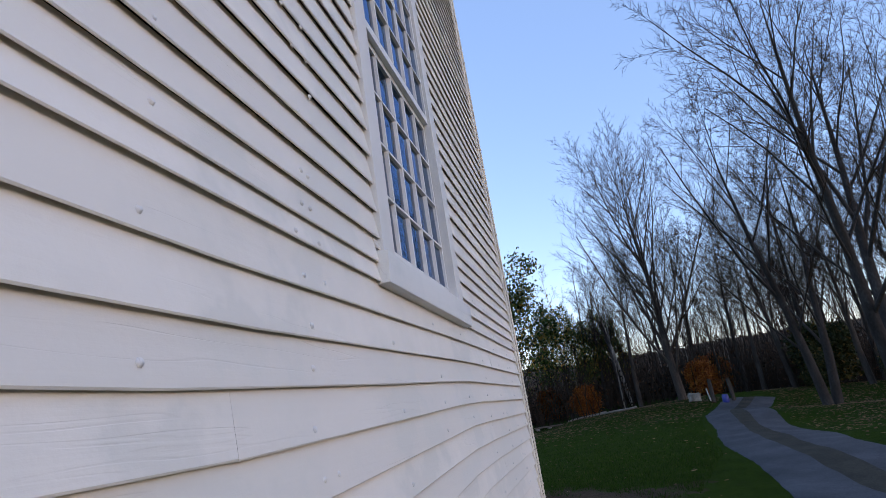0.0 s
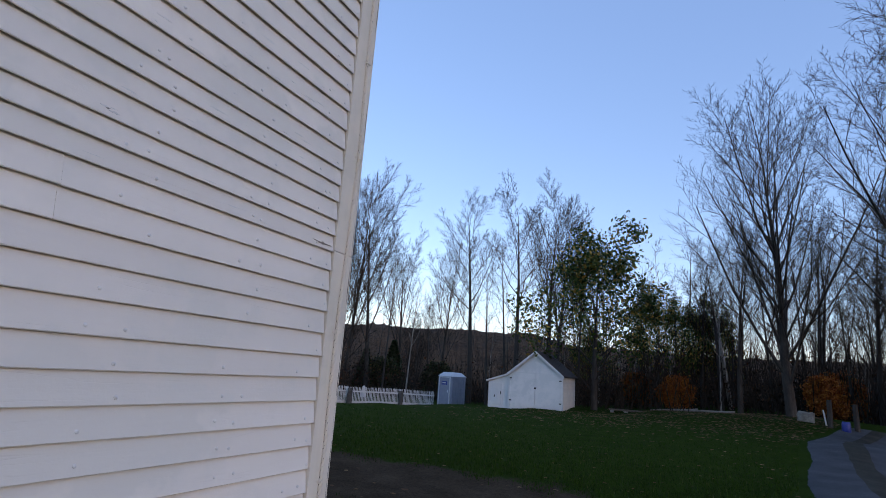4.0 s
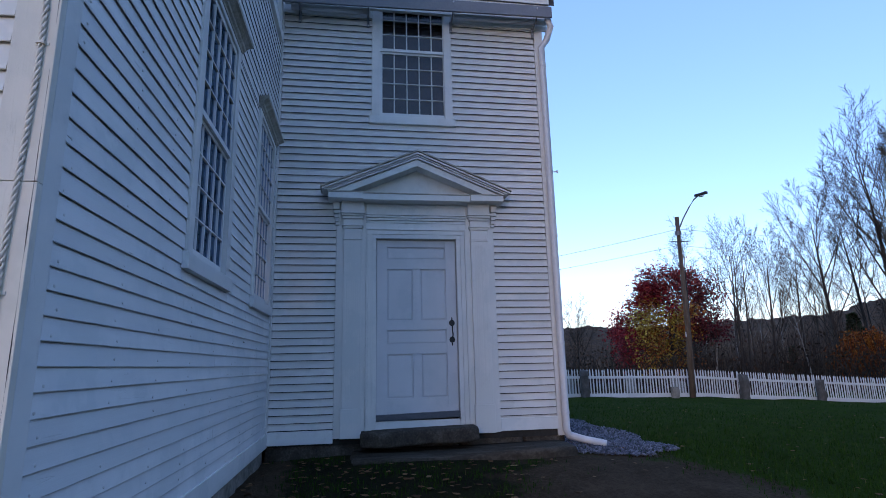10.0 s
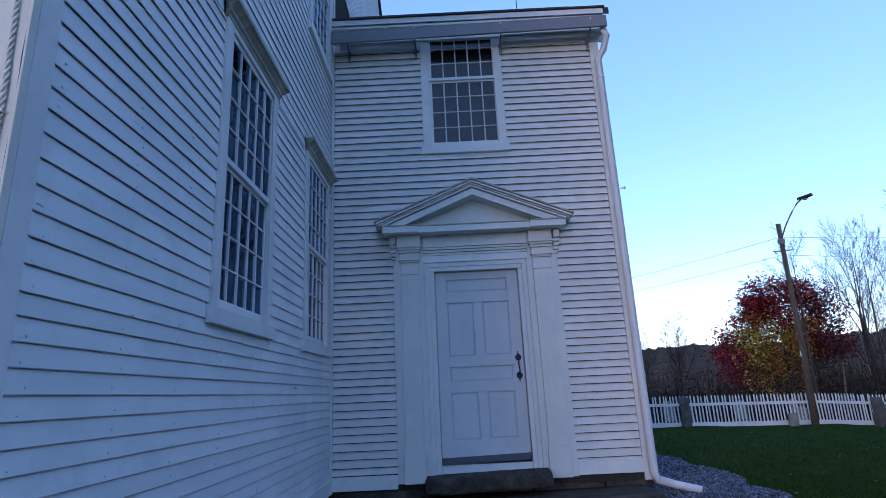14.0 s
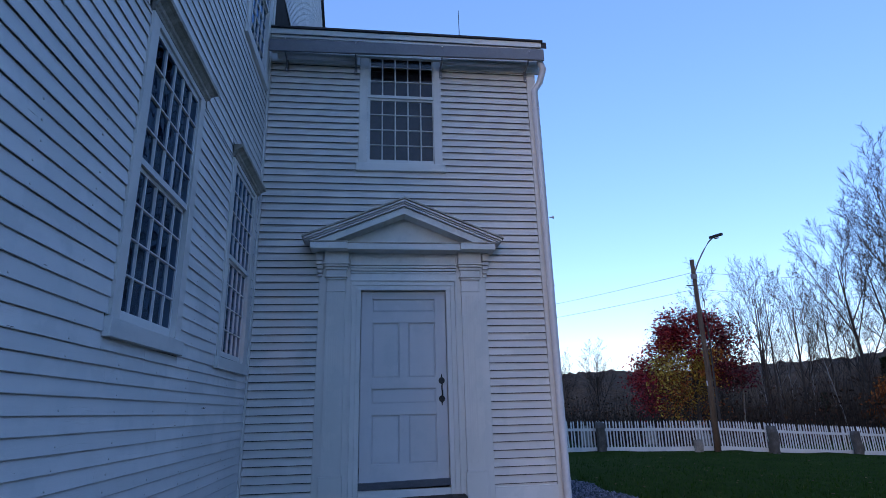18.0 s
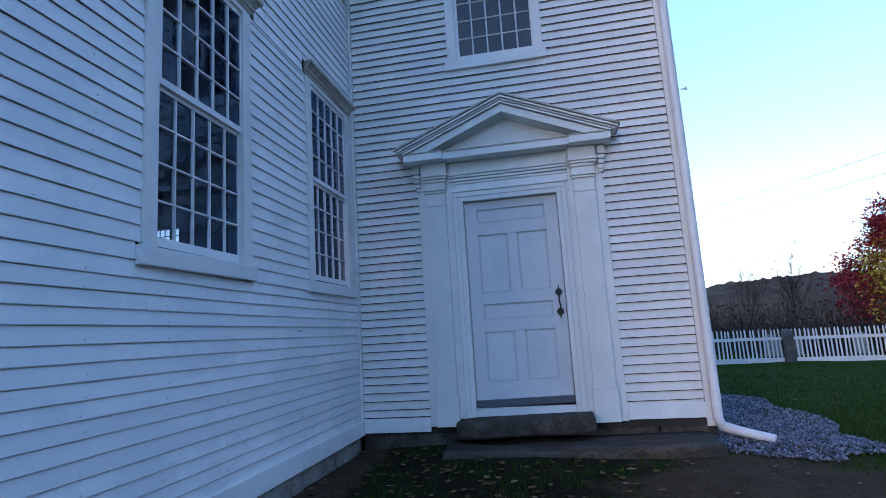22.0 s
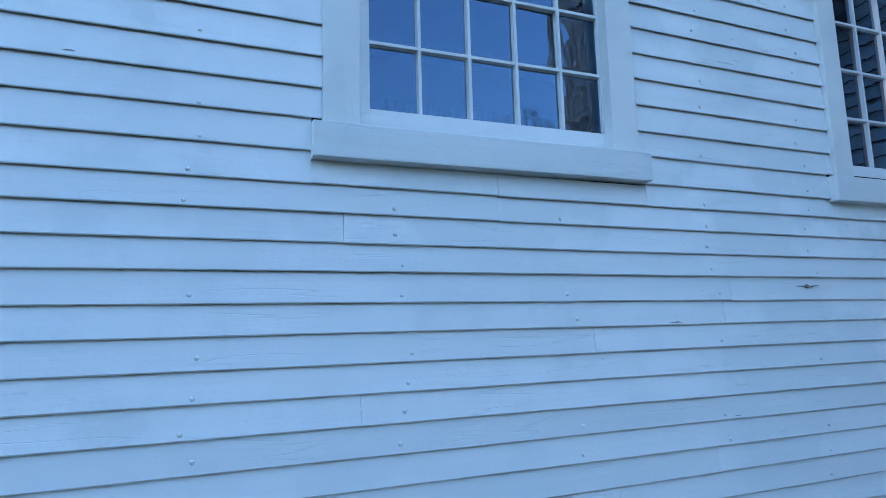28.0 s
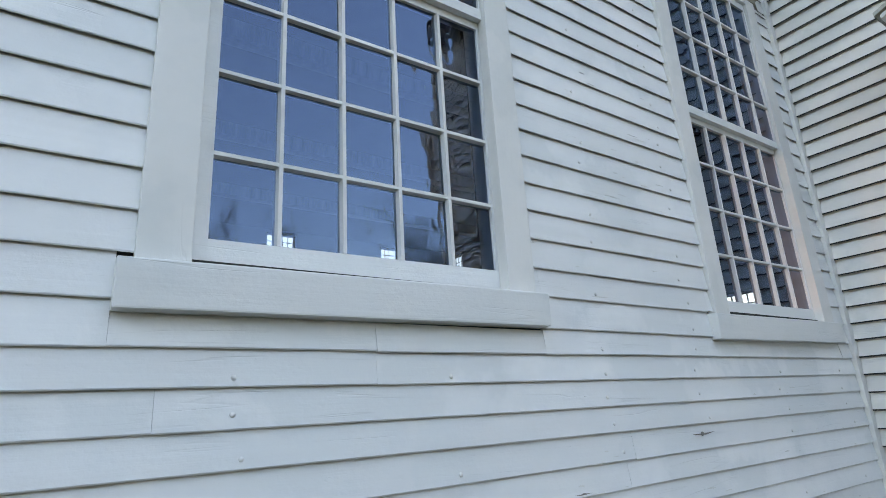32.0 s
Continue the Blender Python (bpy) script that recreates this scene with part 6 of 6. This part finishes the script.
def leaf_mesh(name, spots, size, material, seed, per=1, scatter=0.2):
    q = np.random.RandomState(seed)
    S = np.repeat(np.array(spots), per, 0)
    n = len(S)
    S = S + q.normal(0, scatter, (n, 3))
    A = q.normal(0, 1, (n, 3))
    A /= np.linalg.norm(A, axis=1, keepdims=True)
    B = np.cross(A, q.normal(0, 1, (n, 3)))
    B /= np.linalg.norm(B, axis=1, keepdims=True)
    s = size * q.uniform(0.6, 1.3, (n, 1))
    V = np.stack([S - A * s, S + B * s * 0.55, S + A * s, S - B * s * 0.55], 1).reshape(-1, 3)
    return raw_mesh(name, V, np.arange(4 * n).reshape(-1, 4), material)


BARE_LABEL = "tall bare grey-brown deciduous tree with fine twigs"


def tree(seed, height, trunk_r, spec, label, bark=BARK, stems=1, lean=(0, 0), leaves=None, twig=1.0, name="bare_tree", group="trees round the lawn", category="tree"):
    """A tree at the origin: trunk and limbs, bare crown, and foliage where given as (share, size, per, scatter, material, test)."""
    rng, out = random.Random(seed), []
    for s in range(stems):
        a = 6.28 * s / max(1, stems) + rng.uniform(-0.4, 0.4)
        off = 0.0 if stems == 1 else trunk_r * 1.3
        d = Vector((lean[0] + (0.16 * math.cos(a) if stems > 1 else 0), lean[1] + (0.16 * math.sin(a) if stems > 1 else 0), 1)).normalized()
        h = height * (1 if s == 0 else rng.uniform(0.75, 0.98))
        grow(rng, Vector((off * math.cos(a), off * math.sin(a), -0.3)), d, h, trunk_r * (1 if stems == 1 else 0.8), 0, spec, out)
    top_z = max(q[1].z for q in out)
    out = [(a * (height / top_z), b * (height / top_z), c, d, e) for a, b, c, d, e in out]
    t = thing(name, (0, 0, 0), label, category, group)
    part("trunk", limb_mesh("trunk", [q for q in out if q[4] < 2], 7, bark), bark, t)
    part("crown", limb_mesh("crown", [(a, b, c * twig, d * twig, e) for a, b, c, d, e in out if e >= 2], 3, TWIG), TWIG, t)
    top = max(l[4] for l in out)
    ends = [q[1] for q in out if q[4] >= top - 1]
    for i, (share, size, per, scatter, mat, test) in enumerate(leaves or ()):
        sp = [e for e in ends if rng.random() < share and test(e)]
        if sp:
            part("foliage", leaf_mesh("foliage", sp, size, mat, seed + i, per, scatter), mat, t)
    return t


# level: (children, length ratio, angle, lift, wobble, start)
VASE = [(13, 1, 0, 0.02, 0.03, 0.28), (10, 0.56, 30, 0.12, 0.06, 0.2), (9, 0.46, 32, 0.10, 0.09, 0.15), (4, 0.45, 32, 0.06, 0.12, 0.15), (0, 0.50, 34, 0.04, 0.15)]
TALL = [(16, 1, 0, 0.02, 0.02, 0.38), (9, 0.34, 36, 0.14, 0.07, 0.2), (8, 0.46, 34, 0.10, 0.10, 0.15), (4, 0.48, 34, 0.05, 0.13, 0.15), (0, 0.5, 36, 0.03, 0.16)]
FAN = [(15, 1, 0, 0.03, 0.03, 0.10), (10, 0.48, 32, 0.10, 0.06, 0.12), (9, 0.46, 34, 0.08, 0.09, 0.12), (5, 0.46, 32, 0.06, 0.12, 0.12), (0, 0.5, 36, 0.03, 0.15)]
BROOM = [(30, 1, 0, 0.02, 0.03, 0.10), (9, 0.62, 25, 0.09, 0.05, 0.15), (8, 0.44, 30, 0.08, 0.09, 0.12), (4, 0.46, 32, 0.06, 0.12, 0.12), (0, 0.5, 36, 0.03, 0.15)]
BIG = [(13, 1, 0, 0.02, 0.03, 0.17), (9, 0.60, 30, 0.06, 0.06, 0.18), (8, 0.46, 34, 0.06, 0.10, 0.14), (6, 0.46, 36, 0.04, 0.13, 0.12), (0, 0.5, 38, 0.02, 0.17)]
THIN = [(10, 1, 0, 0.02, 0.02, 0.42), (7, 0.22, 36, 0.12, 0.07, 0.2), (6, 0.5, 36, 0.06, 0.1, 0.2), (0, 0.5, 36, 0.03, 0.15)]
MAPLE = [(27, 1, 0, 0.02, 0.04, 0.09), (10, 0.60, 56, 0.13, 0.07, 0.2), (7, 0.48, 42, 0.06, 0.12, 0.2), (4, 0.5, 42, 0.03, 0.16, 0.2), (0, 0.5, 40, 0, 0.2)]
BUSHY = [(16, 1, 0, 0.02, 0.04, 0.12), (9, 0.55, 48, 0.10, 0.08, 0.2), (7, 0.50, 42, 0.06, 0.12, 0.2), (4, 0.5, 42, 0.03, 0.16, 0.2), (0, 0.5, 40, 0, 0.2)]


def put(src, x, y, height_scale, turn, flat=1.0):
    t = copy_thing(src, pose(x, y, gz(x, y) - 0.05, 0, 0, turn))
    t.scale = (height_scale * flat, height_scale * flat, height_scale)
    return t


ref_vase = tree(101, 12.0, 0.15, VASE, BARE_LABEL, twig=1.2)
ref_tall = tree(102, 14.0, 0.16, TALL, "tall slender bare tree at the wood's edge", twig=1.2)
ref_fan = tree(103, 12.0, 0.13, FAN, "multi-stemmed bare tree with a broad fan of twigs", stems=2, twig=1.2)
ref_thin = tree(104, 11.0, 0.09, THIN, "thin bare woodland tree trunk")
ref_thin2 = tree(105, 10.0, 0.07, THIN, "thin bare woodland tree trunk", bark=PALEBARK, lean=(0.12, 0.05))
ref_vase2 = tree(106, 12.0, 0.15, VASE, BARE_LABEL, lean=(0.06, -0.04), twig=1.2)


def place_by(cam_xy, az, dist, el, src, own_h, turn, flat=1.0):
    """Set a tree along a bearing (degrees from north to west), its height from the elevation of its top."""
    x, y = cam_xy[0] - dist * math.sin(radians(az)), cam_xy[1] + dist * math.cos(radians(az))
    h = dist * math.tan(radians(el)) + 1.05 - gz(x, y)
    return put(src, x, y, 1.06 * h / own_h, turn, flat * 1.12)


C8, C5, C2 = (2.14, 0.02), (2.14, -1.36), (1.05, -2.85)
for args in ((C8, 52.9, 52, 12.8, ref_vase, 12.0, 10, 0.8), (C8, 49.9, 47, 12.0, ref_vase2, 12.0, 70, 0.8), (C8, 47.6, 50, 11.2, ref_tall, 14.0, 120, 0.9), (C8, 45.0, 46, 15.2, ref_vase, 12.0, 200, 0.9),
             (C8, 40.9, 44, 20.0, ref_vase2, 12.0, 300, 0.85), (C8, 38.2, 42, 21.6, ref_fan, 12.0, 40, 0.85), (C8, 35.2, 43, 19.3, ref_vase, 12.0, 150, 0.9), (C8, 56.0, 55, 11.5, ref_tall, 14.0, 33, 0.9),
             (C5, 23.8, 41, 18.2, ref_tall, 14.0, 15, 1.1), (C5, 19.1, 43, 20.1, ref_tall, 14.0, 250, 1.0), (C5, 16.0, 44, 20.4, ref_vase2, 12.0, 90, 0.9), (C2, 13.4, 46, 18.0, ref_vase, 12.0, 280, 0.9), (C8, 31.5, 50, 15.0, ref_vase2, 12.0, 222, 0.8),
             (C8, 27.6, 47, 14.0, ref_vase, 12.0, 321, 0.8), (C8, 43.0, 52, 13.5, ref_tall, 14.0, 11, 1.0), (C8, 70.5, 60, 5.6, ref_vase2, 12.0, 77, 1.0), (C8, 66.6, 46, 6.3, ref_vase2, 12.0, 7, 1.0)):
    place_by(*args)

# the two great trees by the drive and the fan-shaped one at the lawn's end
big_1 = tree(201, 15.2, 0.22, BIG, "great spreading bare tree with grey lichened bark", bark=LICHEN_BARK, stems=2)
big_1.matrix_world = pose(8.6, 13.7, gz(8.6, 13.7) - 0.05, 0, 0, 70)
big_1.scale = (1.2, 1.2, 1.1)
big_2 = copy_thing(big_1, pose(8.5, 18.6, gz(8.5, 18.6) - 0.05, 0, -4, 235))
big_2.scale = (1.05, 1.05, 0.95)
fan_1 = tree(203, 13.6, 0.17, BROOM, "broad fan-shaped bare tree at the end of the lawn", bark=BARK)
fan_1.matrix_world = pose(4.5, 25.2, gz(4.5, 25.2) - 0.05, 0, -5, 0)
fan_1.scale = (1.3, 1.3, 1.12)
put(ref_tall, 8.9, 31.5, 0.9, 130, 1.1)
put(ref_vase2, 12.5, 25.0, 0.95, 250, 1.1)

# the wood beyond the drive
for i, (x, y) in enumerate(((9.5, 35), (12.5, 31), (14.5, 37), (16.5, 28), (19, 33), (14.0, 22.5), (21, 26), (11, 41), (23, 18), (17, 41), (25, 31), (13.2, 18.5), (10.5, 28.5), (18.5, 23.5), (22, 22), (7.6, 39), (6.2, 43), (13.6, 34), (24, 12), (27, 24), (15, 29.5), (8.8, 46))):
    put((ref_vase, ref_tall, ref_vase2)[i % 3], x, y, 0.78 + 0.06 * ((i * 5) % 7), i * 67, 1.15)

# thin woodland trunks behind the lawn
rngt = random.Random(77)
for i in range(120):
    az = rngt.uniform(-32, 17) if i % 3 else rngt.uniform(17, 56)
    d = rngt.uniform(35, 60)
    src = ref_thin if rngt.random() < 0.6 else ref_thin2
    x, y = 1.0 - d * math.sin(radians(az)), -3 + d * math.cos(radians(az))
    put(src, x, y, rngt.uniform(0.65, 1.15), rngt.uniform(0, 360))
for i in range(60):
    az, d = rngt.uniform(-40, 3), rngt.uniform(33, 58)
    x, y = 1.0 - d * math.sin(radians(az)), -3 + d * math.cos(radians(az))
    put((ref_thin, ref_thin, ref_tall)[i % 3], x, y, rngt.uniform(0.45, 0.85), rngt.uniform(0, 360), 1.2)
for x, y, s in ((2.0, 31.5, 0.72), (-0.6, 33.0, 0.8)):
    put(ref_thin2, x, y, s, 40)
for i, (o, x, y) in enumerate(((ref_vase, -44, 44), (ref_tall, -10, 52), (ref_fan, -28, 52), (ref_thin, -3, 40), (ref_thin2, 7, 38), (ref_vase2, 16, 46))):
    o.matrix_world = pose(x, y, gz(x, y) - 0.05)

# trees still in leaf
green = tree(301, 9.6, 0.18, BUSHY, "leafy green tree turning yellow beside the shed", name="leafy_tree", bark=BARK,
             leaves=[(0.17, 0.10, 5, 0.22, GREEN_LEAF, lambda e: e.z > 2.6)])
gxp, gyp = 1.05 - 31.5 * math.sin(radians(9.2)), -2.85 + 31.5 * math.cos(radians(9.2))
green.matrix_world = pose(gxp, gyp, gz(gxp, gyp) - 0.05)
green.scale = (1.05, 1.05, 1.08)
green_2 = copy_thing(green, pose(-1.2, 33.0, gz(-1.2, 33.0) - 0.05, 0, 0, 140))
green_2.scale = (0.6, 0.6, 0.78)
for x, y, s, turn in ((0.8, 35.0, 0.72, 60), (-5.2, 34.0, 0.6, 200), (2.2, 37.0, 0.66, 300)):
    ob = copy_thing(green, pose(x, y, gz(x, y) - 0.05, 0, 0, turn))
    ob.scale = (s * 0.7, s * 0.7, s)


def crown(e):
    """The maple's domed head, fitted to the camera's view: open at lower right, in uneven clumps."""
    u = 0.53 * e.x + 0.84 * e.y
    patch = noise.noise(e * 1.2)
    dome = ((u + 0.2) / 3.8) ** 2 + ((-0.84 * e.x + 0.53 * e.y) / 3.7) ** 2 + ((e.z - 4.0) / 4.4) ** 2 < 1.0 + 0.25 * patch
    return dome and patch > -0.33 and (e.z > 3.7 or u < 0.7 + 0.8 * patch)


def leaf_hue(e):
    """Which colour the maple's leaves have turned at a twig, by the camera's view: red left and above, gold within,
    plum right.
    """
    u, patch = 0.53 * e.x + 0.84 * e.y, noise.noise(e * 0.9 + Vector((7, 3, 1)))
    if u + 0.9 * patch > 1.1 and e.z > 3.4:
        return "plum"
    if e.z + 1.4 * patch > 6.0 or u + 1.1 * patch < -1.9:
        return "red"
    return "gold" if patch > -0.08 else "amber"


maple = tree(302, 8.2, 0.16, MAPLE, "maple in red and yellow autumn leaf behind the fence", name="maple_tree",
             leaves=[(0.40, 0.075, 7, 0.24, RED_LEAF, lambda e: crown(e) and leaf_hue(e) == "red"), (0.30, 0.075, 5, 0.26, PLUM_LEAF, lambda e: crown(e) and leaf_hue(e) == "plum"),
                     (0.20, 0.075, 6, 0.24, YELLOW_LEAF, lambda e: crown(e) and leaf_hue(e) == "gold"), (0.24, 0.075, 6, 0.24, ORANGE_LEAF, lambda e: crown(e) and leaf_hue(e) == "amber")])
maple.matrix_world = pose(-32.0, 21.6, gz(-32.0, 21.6) - 0.1, 0, 0, 0)
maple.scale = (1.18, 1.18, 1.03)
orange = tree(303, 3.4, 0.06, BUSHY, "low orange-leaved bush at the wood's edge", name="orange_bush", stems=3, category="bush", leaves=[(0.34, 0.10, 2, 0.2, ORANGE_LEAF, lambda e: True)])
orange.matrix_world = pose(-27.0, 31.0, gz(-27.0, 31.0) - 0.1)
for x, y, s in ((-29.5, 33.5, 0.9), (6.5, 30.0, 0.6), (7.6, 33.0, 0.7), (-2.6, 35.0, 0.6), (-0.2, 31.8, 0.55)):
    ob = copy_thing(orange, pose(x, y, gz(x, y) - 0.1, 0, 0, x * 40))
    ob.scale = (s, s, s)
shrub = tree(304, 3.0, 0.05, BUSHY, "dark green bush at the wood's edge", name="green_bush", stems=3, category="bush", leaves=[(0.45, 0.10, 3, 0.2, BUSH_LEAF, lambda e: True)])
shrub.matrix_world = pose(-19.0, 40.0, gz(-19.0, 40.0) - 0.1)
for x, y, s in ((11.0, 26.0, 0.5), (13.5, 24.0, 0.5), (-14.6, 33.4, 0.6), (-9.0, 36.0, 0.9), (-23.0, 38.0, 1.0), (12.0, 28.0, 1.0)):
    ob = copy_thing(shrub, pose(x, y, gz(x, y) - 0.1, 0, 0, y * 33))
    ob.scale = (s, s, s)


def conifer(seed, height):
    q = np.random.RandomState(seed)
    n = 5200
    h = q.uniform(0.08, 1, n) ** 1.0
    rad = (1 - h ** 1.3) * height * 0.30 * q.uniform(0.3, 1, n) + 0.05
    th = q.uniform(0, 6.28, n)
    S = np.stack([rad * np.cos(th), rad * np.sin(th), h * height - rad * 0.25], 1)
    t = thing("conifer", (0, 0, 0), "dark green conifer in the woods", "tree", "conifers in the woods")
    part("trunk", limb_mesh("trunk", [(Vector((0, 0, -0.2)), Vector((0, 0, height * 0.97)), 0.13, 0.02, 0)], 7, BARK), BARK, t)
    part("foliage", leaf_mesh("foliage", S, 0.26, EVERGREEN, seed, 1, 0.05), EVERGREEN, t)
    return t


con = conifer(5, 5.6)
con.matrix_world = pose(-33.0, 36.5, gz(-33.0, 36.5))
for x, y, s in ((-24.5, 42.0, 0.95), (-38.0, 40.0, 0.8), (-26.5, 40.5, 0.75), (-13.0, 50.0, 0.8), (-35.0, 33.0, 0.7)):
    ob = copy_thing(con, pose(x, y, gz(x, y), 0, 0, x * 20))
    ob.scale = (s, s, s)

# leaning bare stem
stem = thing("leaning_snag", (2.45, 33.0, gz(2.45, 33.0)), "pale leaning dead tree stem without branches", "snag")
part("trunk", limb_mesh("trunk", [(Vector((0.1, 0, -0.2)), Vector((-0.25, 0, 3.0)), 0.13, 0.10, 0), (Vector((-0.25, 0, 3.0)), Vector((-0.6, 0, 5.6)), 0.10, 0.06, 0)], 8, PALEBARK), PALEBARK, stem)

# brushwood under the trees: stems and dead leaves
q = np.random.RandomState(31)
n = 13000
az = np.radians(q.uniform(-48, 72, n))
d = q.uniform(36, 64, n) - 4 * np.cos(az * 2) + np.where((az > 0.25) & (az < 0.6), 7.0, 0.0)
x, y = 1 - d * np.sin(az), -2 + d * np.cos(az)
z = ground_z(x, y)
h = np.minimum(q.gamma(3, 0.65, n) + 0.5, 4.2) * np.where(az < 0.1, 1.5, 1.0)
pieces_p = np.stack([x, y, z - 0.1], 1)
pieces_q = pieces_p + np.stack([q.normal(0, 0.28, n) * h, q.normal(0, 0.28, n) * h, h], 1)
tagged(new("brushwood", limb_mesh("brushwood", list(zip(pieces_p, pieces_q, np.full(n, 0.022), np.full(n, 0.006))), 3, TWIG)), "tangle of bare brushwood under the trees", "brushwood", kind="stuff")
n = 2600
az = np.radians(q.uniform(36, 66, n))
d = q.uniform(44, 58, n)
x, y = 1 - d * np.sin(az), -2 + d * np.cos(az)
h = q.uniform(1.6, 5.4, n) * np.where(az > 1.06, 0.45, 1.0)
pieces_p = np.stack([x, y, ground_z(x, y) - 0.1], 1)
pieces_q = pieces_p + np.stack([q.normal(0, 0.2, n) * h, q.normal(0, 0.2, n) * h, h], 1)
tagged(new("sapling_thicket", limb_mesh("sapling_thicket", list(zip(pieces_p, pieces_q, np.full(n, 0.030), np.full(n, 0.007))), 3, SAPLING)), "brown thicket of bare saplings behind the maple", "thicket", kind="stuff")
n = 60000
az = np.radians(q.uniform(-40, 72, n))
d = q.uniform(38, 66, n) - 4 * np.cos(az * 2) + np.where((az > 0.25) & (az < 0.6), 5.0, 0.0)
x, y = 1 - d * np.sin(az), -2 + d * np.cos(az)
S = np.stack([x, y, ground_z(x, y) + np.minimum(q.gamma(2.2, 0.55, n), 3.2)], 1)
BRUSH_LEAF = leaf_mat("brown_underwood_leaves", [(0.0, (0.02, 0.014, 0.010)), (0.5, (0.055, 0.035, 0.022)), (0.85, (0.09, 0.05, 0.03)), (1.0, (0.13, 0.05, 0.025))], 0.9)
tagged(new("underwood", leaf_mesh("underwood", S, 0.11, BRUSH_LEAF, 3, 1, 0.05)), "dark brown withered underwood along the lawn's edge", "underwood", kind="stuff")

# wooded hills
HILL = rough_mat("wooded_hillside", [(0.25, (0.022, 0.013, 0.008)), (0.45, (0.058, 0.033, 0.018)), (0.6, (0.095, 0.052, 0.028)), (0.78, (0.062, 0.052, 0.026))], 0.05, 1.0, 3.0, 1.0, scale2=0.4)


def ridge(name, r0, r1, height, az0, az1, seed, label, fall=0.0):
    """A wooded ridge between two distances, with an uneven crest of tree tops."""
    na, nr = 420, 14
    V, F = [], []
    for i in range(na + 1):
        a = radians(az0 + (az1 - az0) * i / na)
        hump = height * (0.86 + 0.22 * noise.noise(Vector((a * 3.1, seed, 0))) + 0.10 * noise.noise(Vector((a * 9, seed, 5))))
        if fall:
            hump *= min(1.0, (1 - i / na) / fall, (0.02 + i / na) / fall) ** 0.8
        for j in range(nr + 1):
            f = j / nr
            rr = r0 + (r1 - r0) * f
            zz = -8 + (hump + 8) * math.sin(f * math.pi / 2) ** 1.2
            zz += (noise.noise(Vector((a * 60, rr * 0.05, seed))) * 2.2 + noise.noise(Vector((a * 210, rr * 0.09, seed))) * 1.6) * (0.4 + 0.6 * f) * r1 / 420
            V.append((-rr * math.sin(a), rr * math.cos(a), zz))
    for i in range(na):
        for j in range(nr):
            k = i * (nr + 1) + j
            F.append((k, k + nr + 1, k + nr + 2, k + 1))
    return tagged(new(name, raw_mesh(name, V, F, HILL)), label, "hill", kind="structure")


ridge("backdrop_1", 150, 330, 21, -60, 200, 1.0, "brown and dark green wooded ridge beyond the trees")
ridge("backdrop_4", 62, 125, 17, -110, -17, 6.0, "near wooded hillside rising beyond the drive", 0.45)
ridge("backdrop_5", 140, 300, 27, 0, 60, 7.0, "wooded ridge above the picket fence", 0.3)
ridge("backdrop_2", 150, 300, 14, 200, 300, 2.0, "wooded ridge closing the view behind the house")
ridge("backdrop_3", 500, 900, 58, 40, 110, 4.0, "far blue-grey wooded hill across the valley")


# ---- inside of the meeting house, seen through the glass ----
gallery = thing("gallery", (-12.3, -13.7, 0.32), "wooden gallery on posts inside the meeting house", "gallery")
tgal = gallery.matrix_world.inverted()
part("gallery_floor", Build().box(-13.2, -11.4, -15.8, -11.6, 4.05, 4.20).moved(tgal), PINE, gallery)
part("gallery_front", Build().box(-11.42, -11.34, -15.8, -11.6, 4.05, 4.75).moved(tgal), PINE, gallery)
part("gallery_back", Build().box(-13.2, -13.12, -14.65, -13.25, 4.2, 6.3).moved(tgal), PINE, gallery, "warm pine panelling between the windows")
for x, y in ((-11.5, -11.8), (-11.5, -13.7), (-11.5, -15.6), (-13.1, -11.8)):
    part("post", Build().tube([(x, y, 0.32), (x, y, 4.05)], [0.11, 0.10], 10).moved(tgal), PINE, gallery)
for i, y in enumerate((-3.2, -6.4, -9.6, -12.8)):
    beam = thing("ceiling_beam", (-MAIN_W / 2, y, 7.0), "dark wooden tie beam under the ceiling", "beam", "tie beams")
    part("timber", Build().box(-MAIN_W / 2 + 0.2, MAIN_W / 2 - 0.2, -0.14, 0.14, 0.0, 0.3), WEATHERED, beam, bevel=0.01)
for k2, (x0, x1, y0, y1) in enumerate(((-4.6, -2.6, -4.4, -3.0), (-4.6, -2.6, -6.2, -4.8), (-8.4, -6.0, -4.4, -3.0), (-8.4, -6.0, -6.4, -5.0))):
    pew = thing("box_pew", ((x0 + x1) / 2, (y0 + y1) / 2, 0.32), "panelled pine box pew inside the meeting house", "pew", "box pews")
    w, dp = (x1 - x0) / 2, (y1 - y0) / 2
    for bx in ((-w, w, -dp, -dp + 0.04), (-w, w, dp - 0.04, dp), (-w, -w + 0.04, -dp, dp), (w - 0.04, w, -dp, dp)):
        part("pew_side", Build().box(*bx, 0, 1.15), PINE, pew)
    part("pew_rail", Build().box(-w - 0.02, w + 0.02, dp - 0.06, dp + 0.02, 1.15, 1.19), PINE, pew)
    part("seat", Build().box(-w + 0.05, w - 0.05, -dp + 0.06, -dp + 0.40, 0.40, 0.44), PINE, pew)
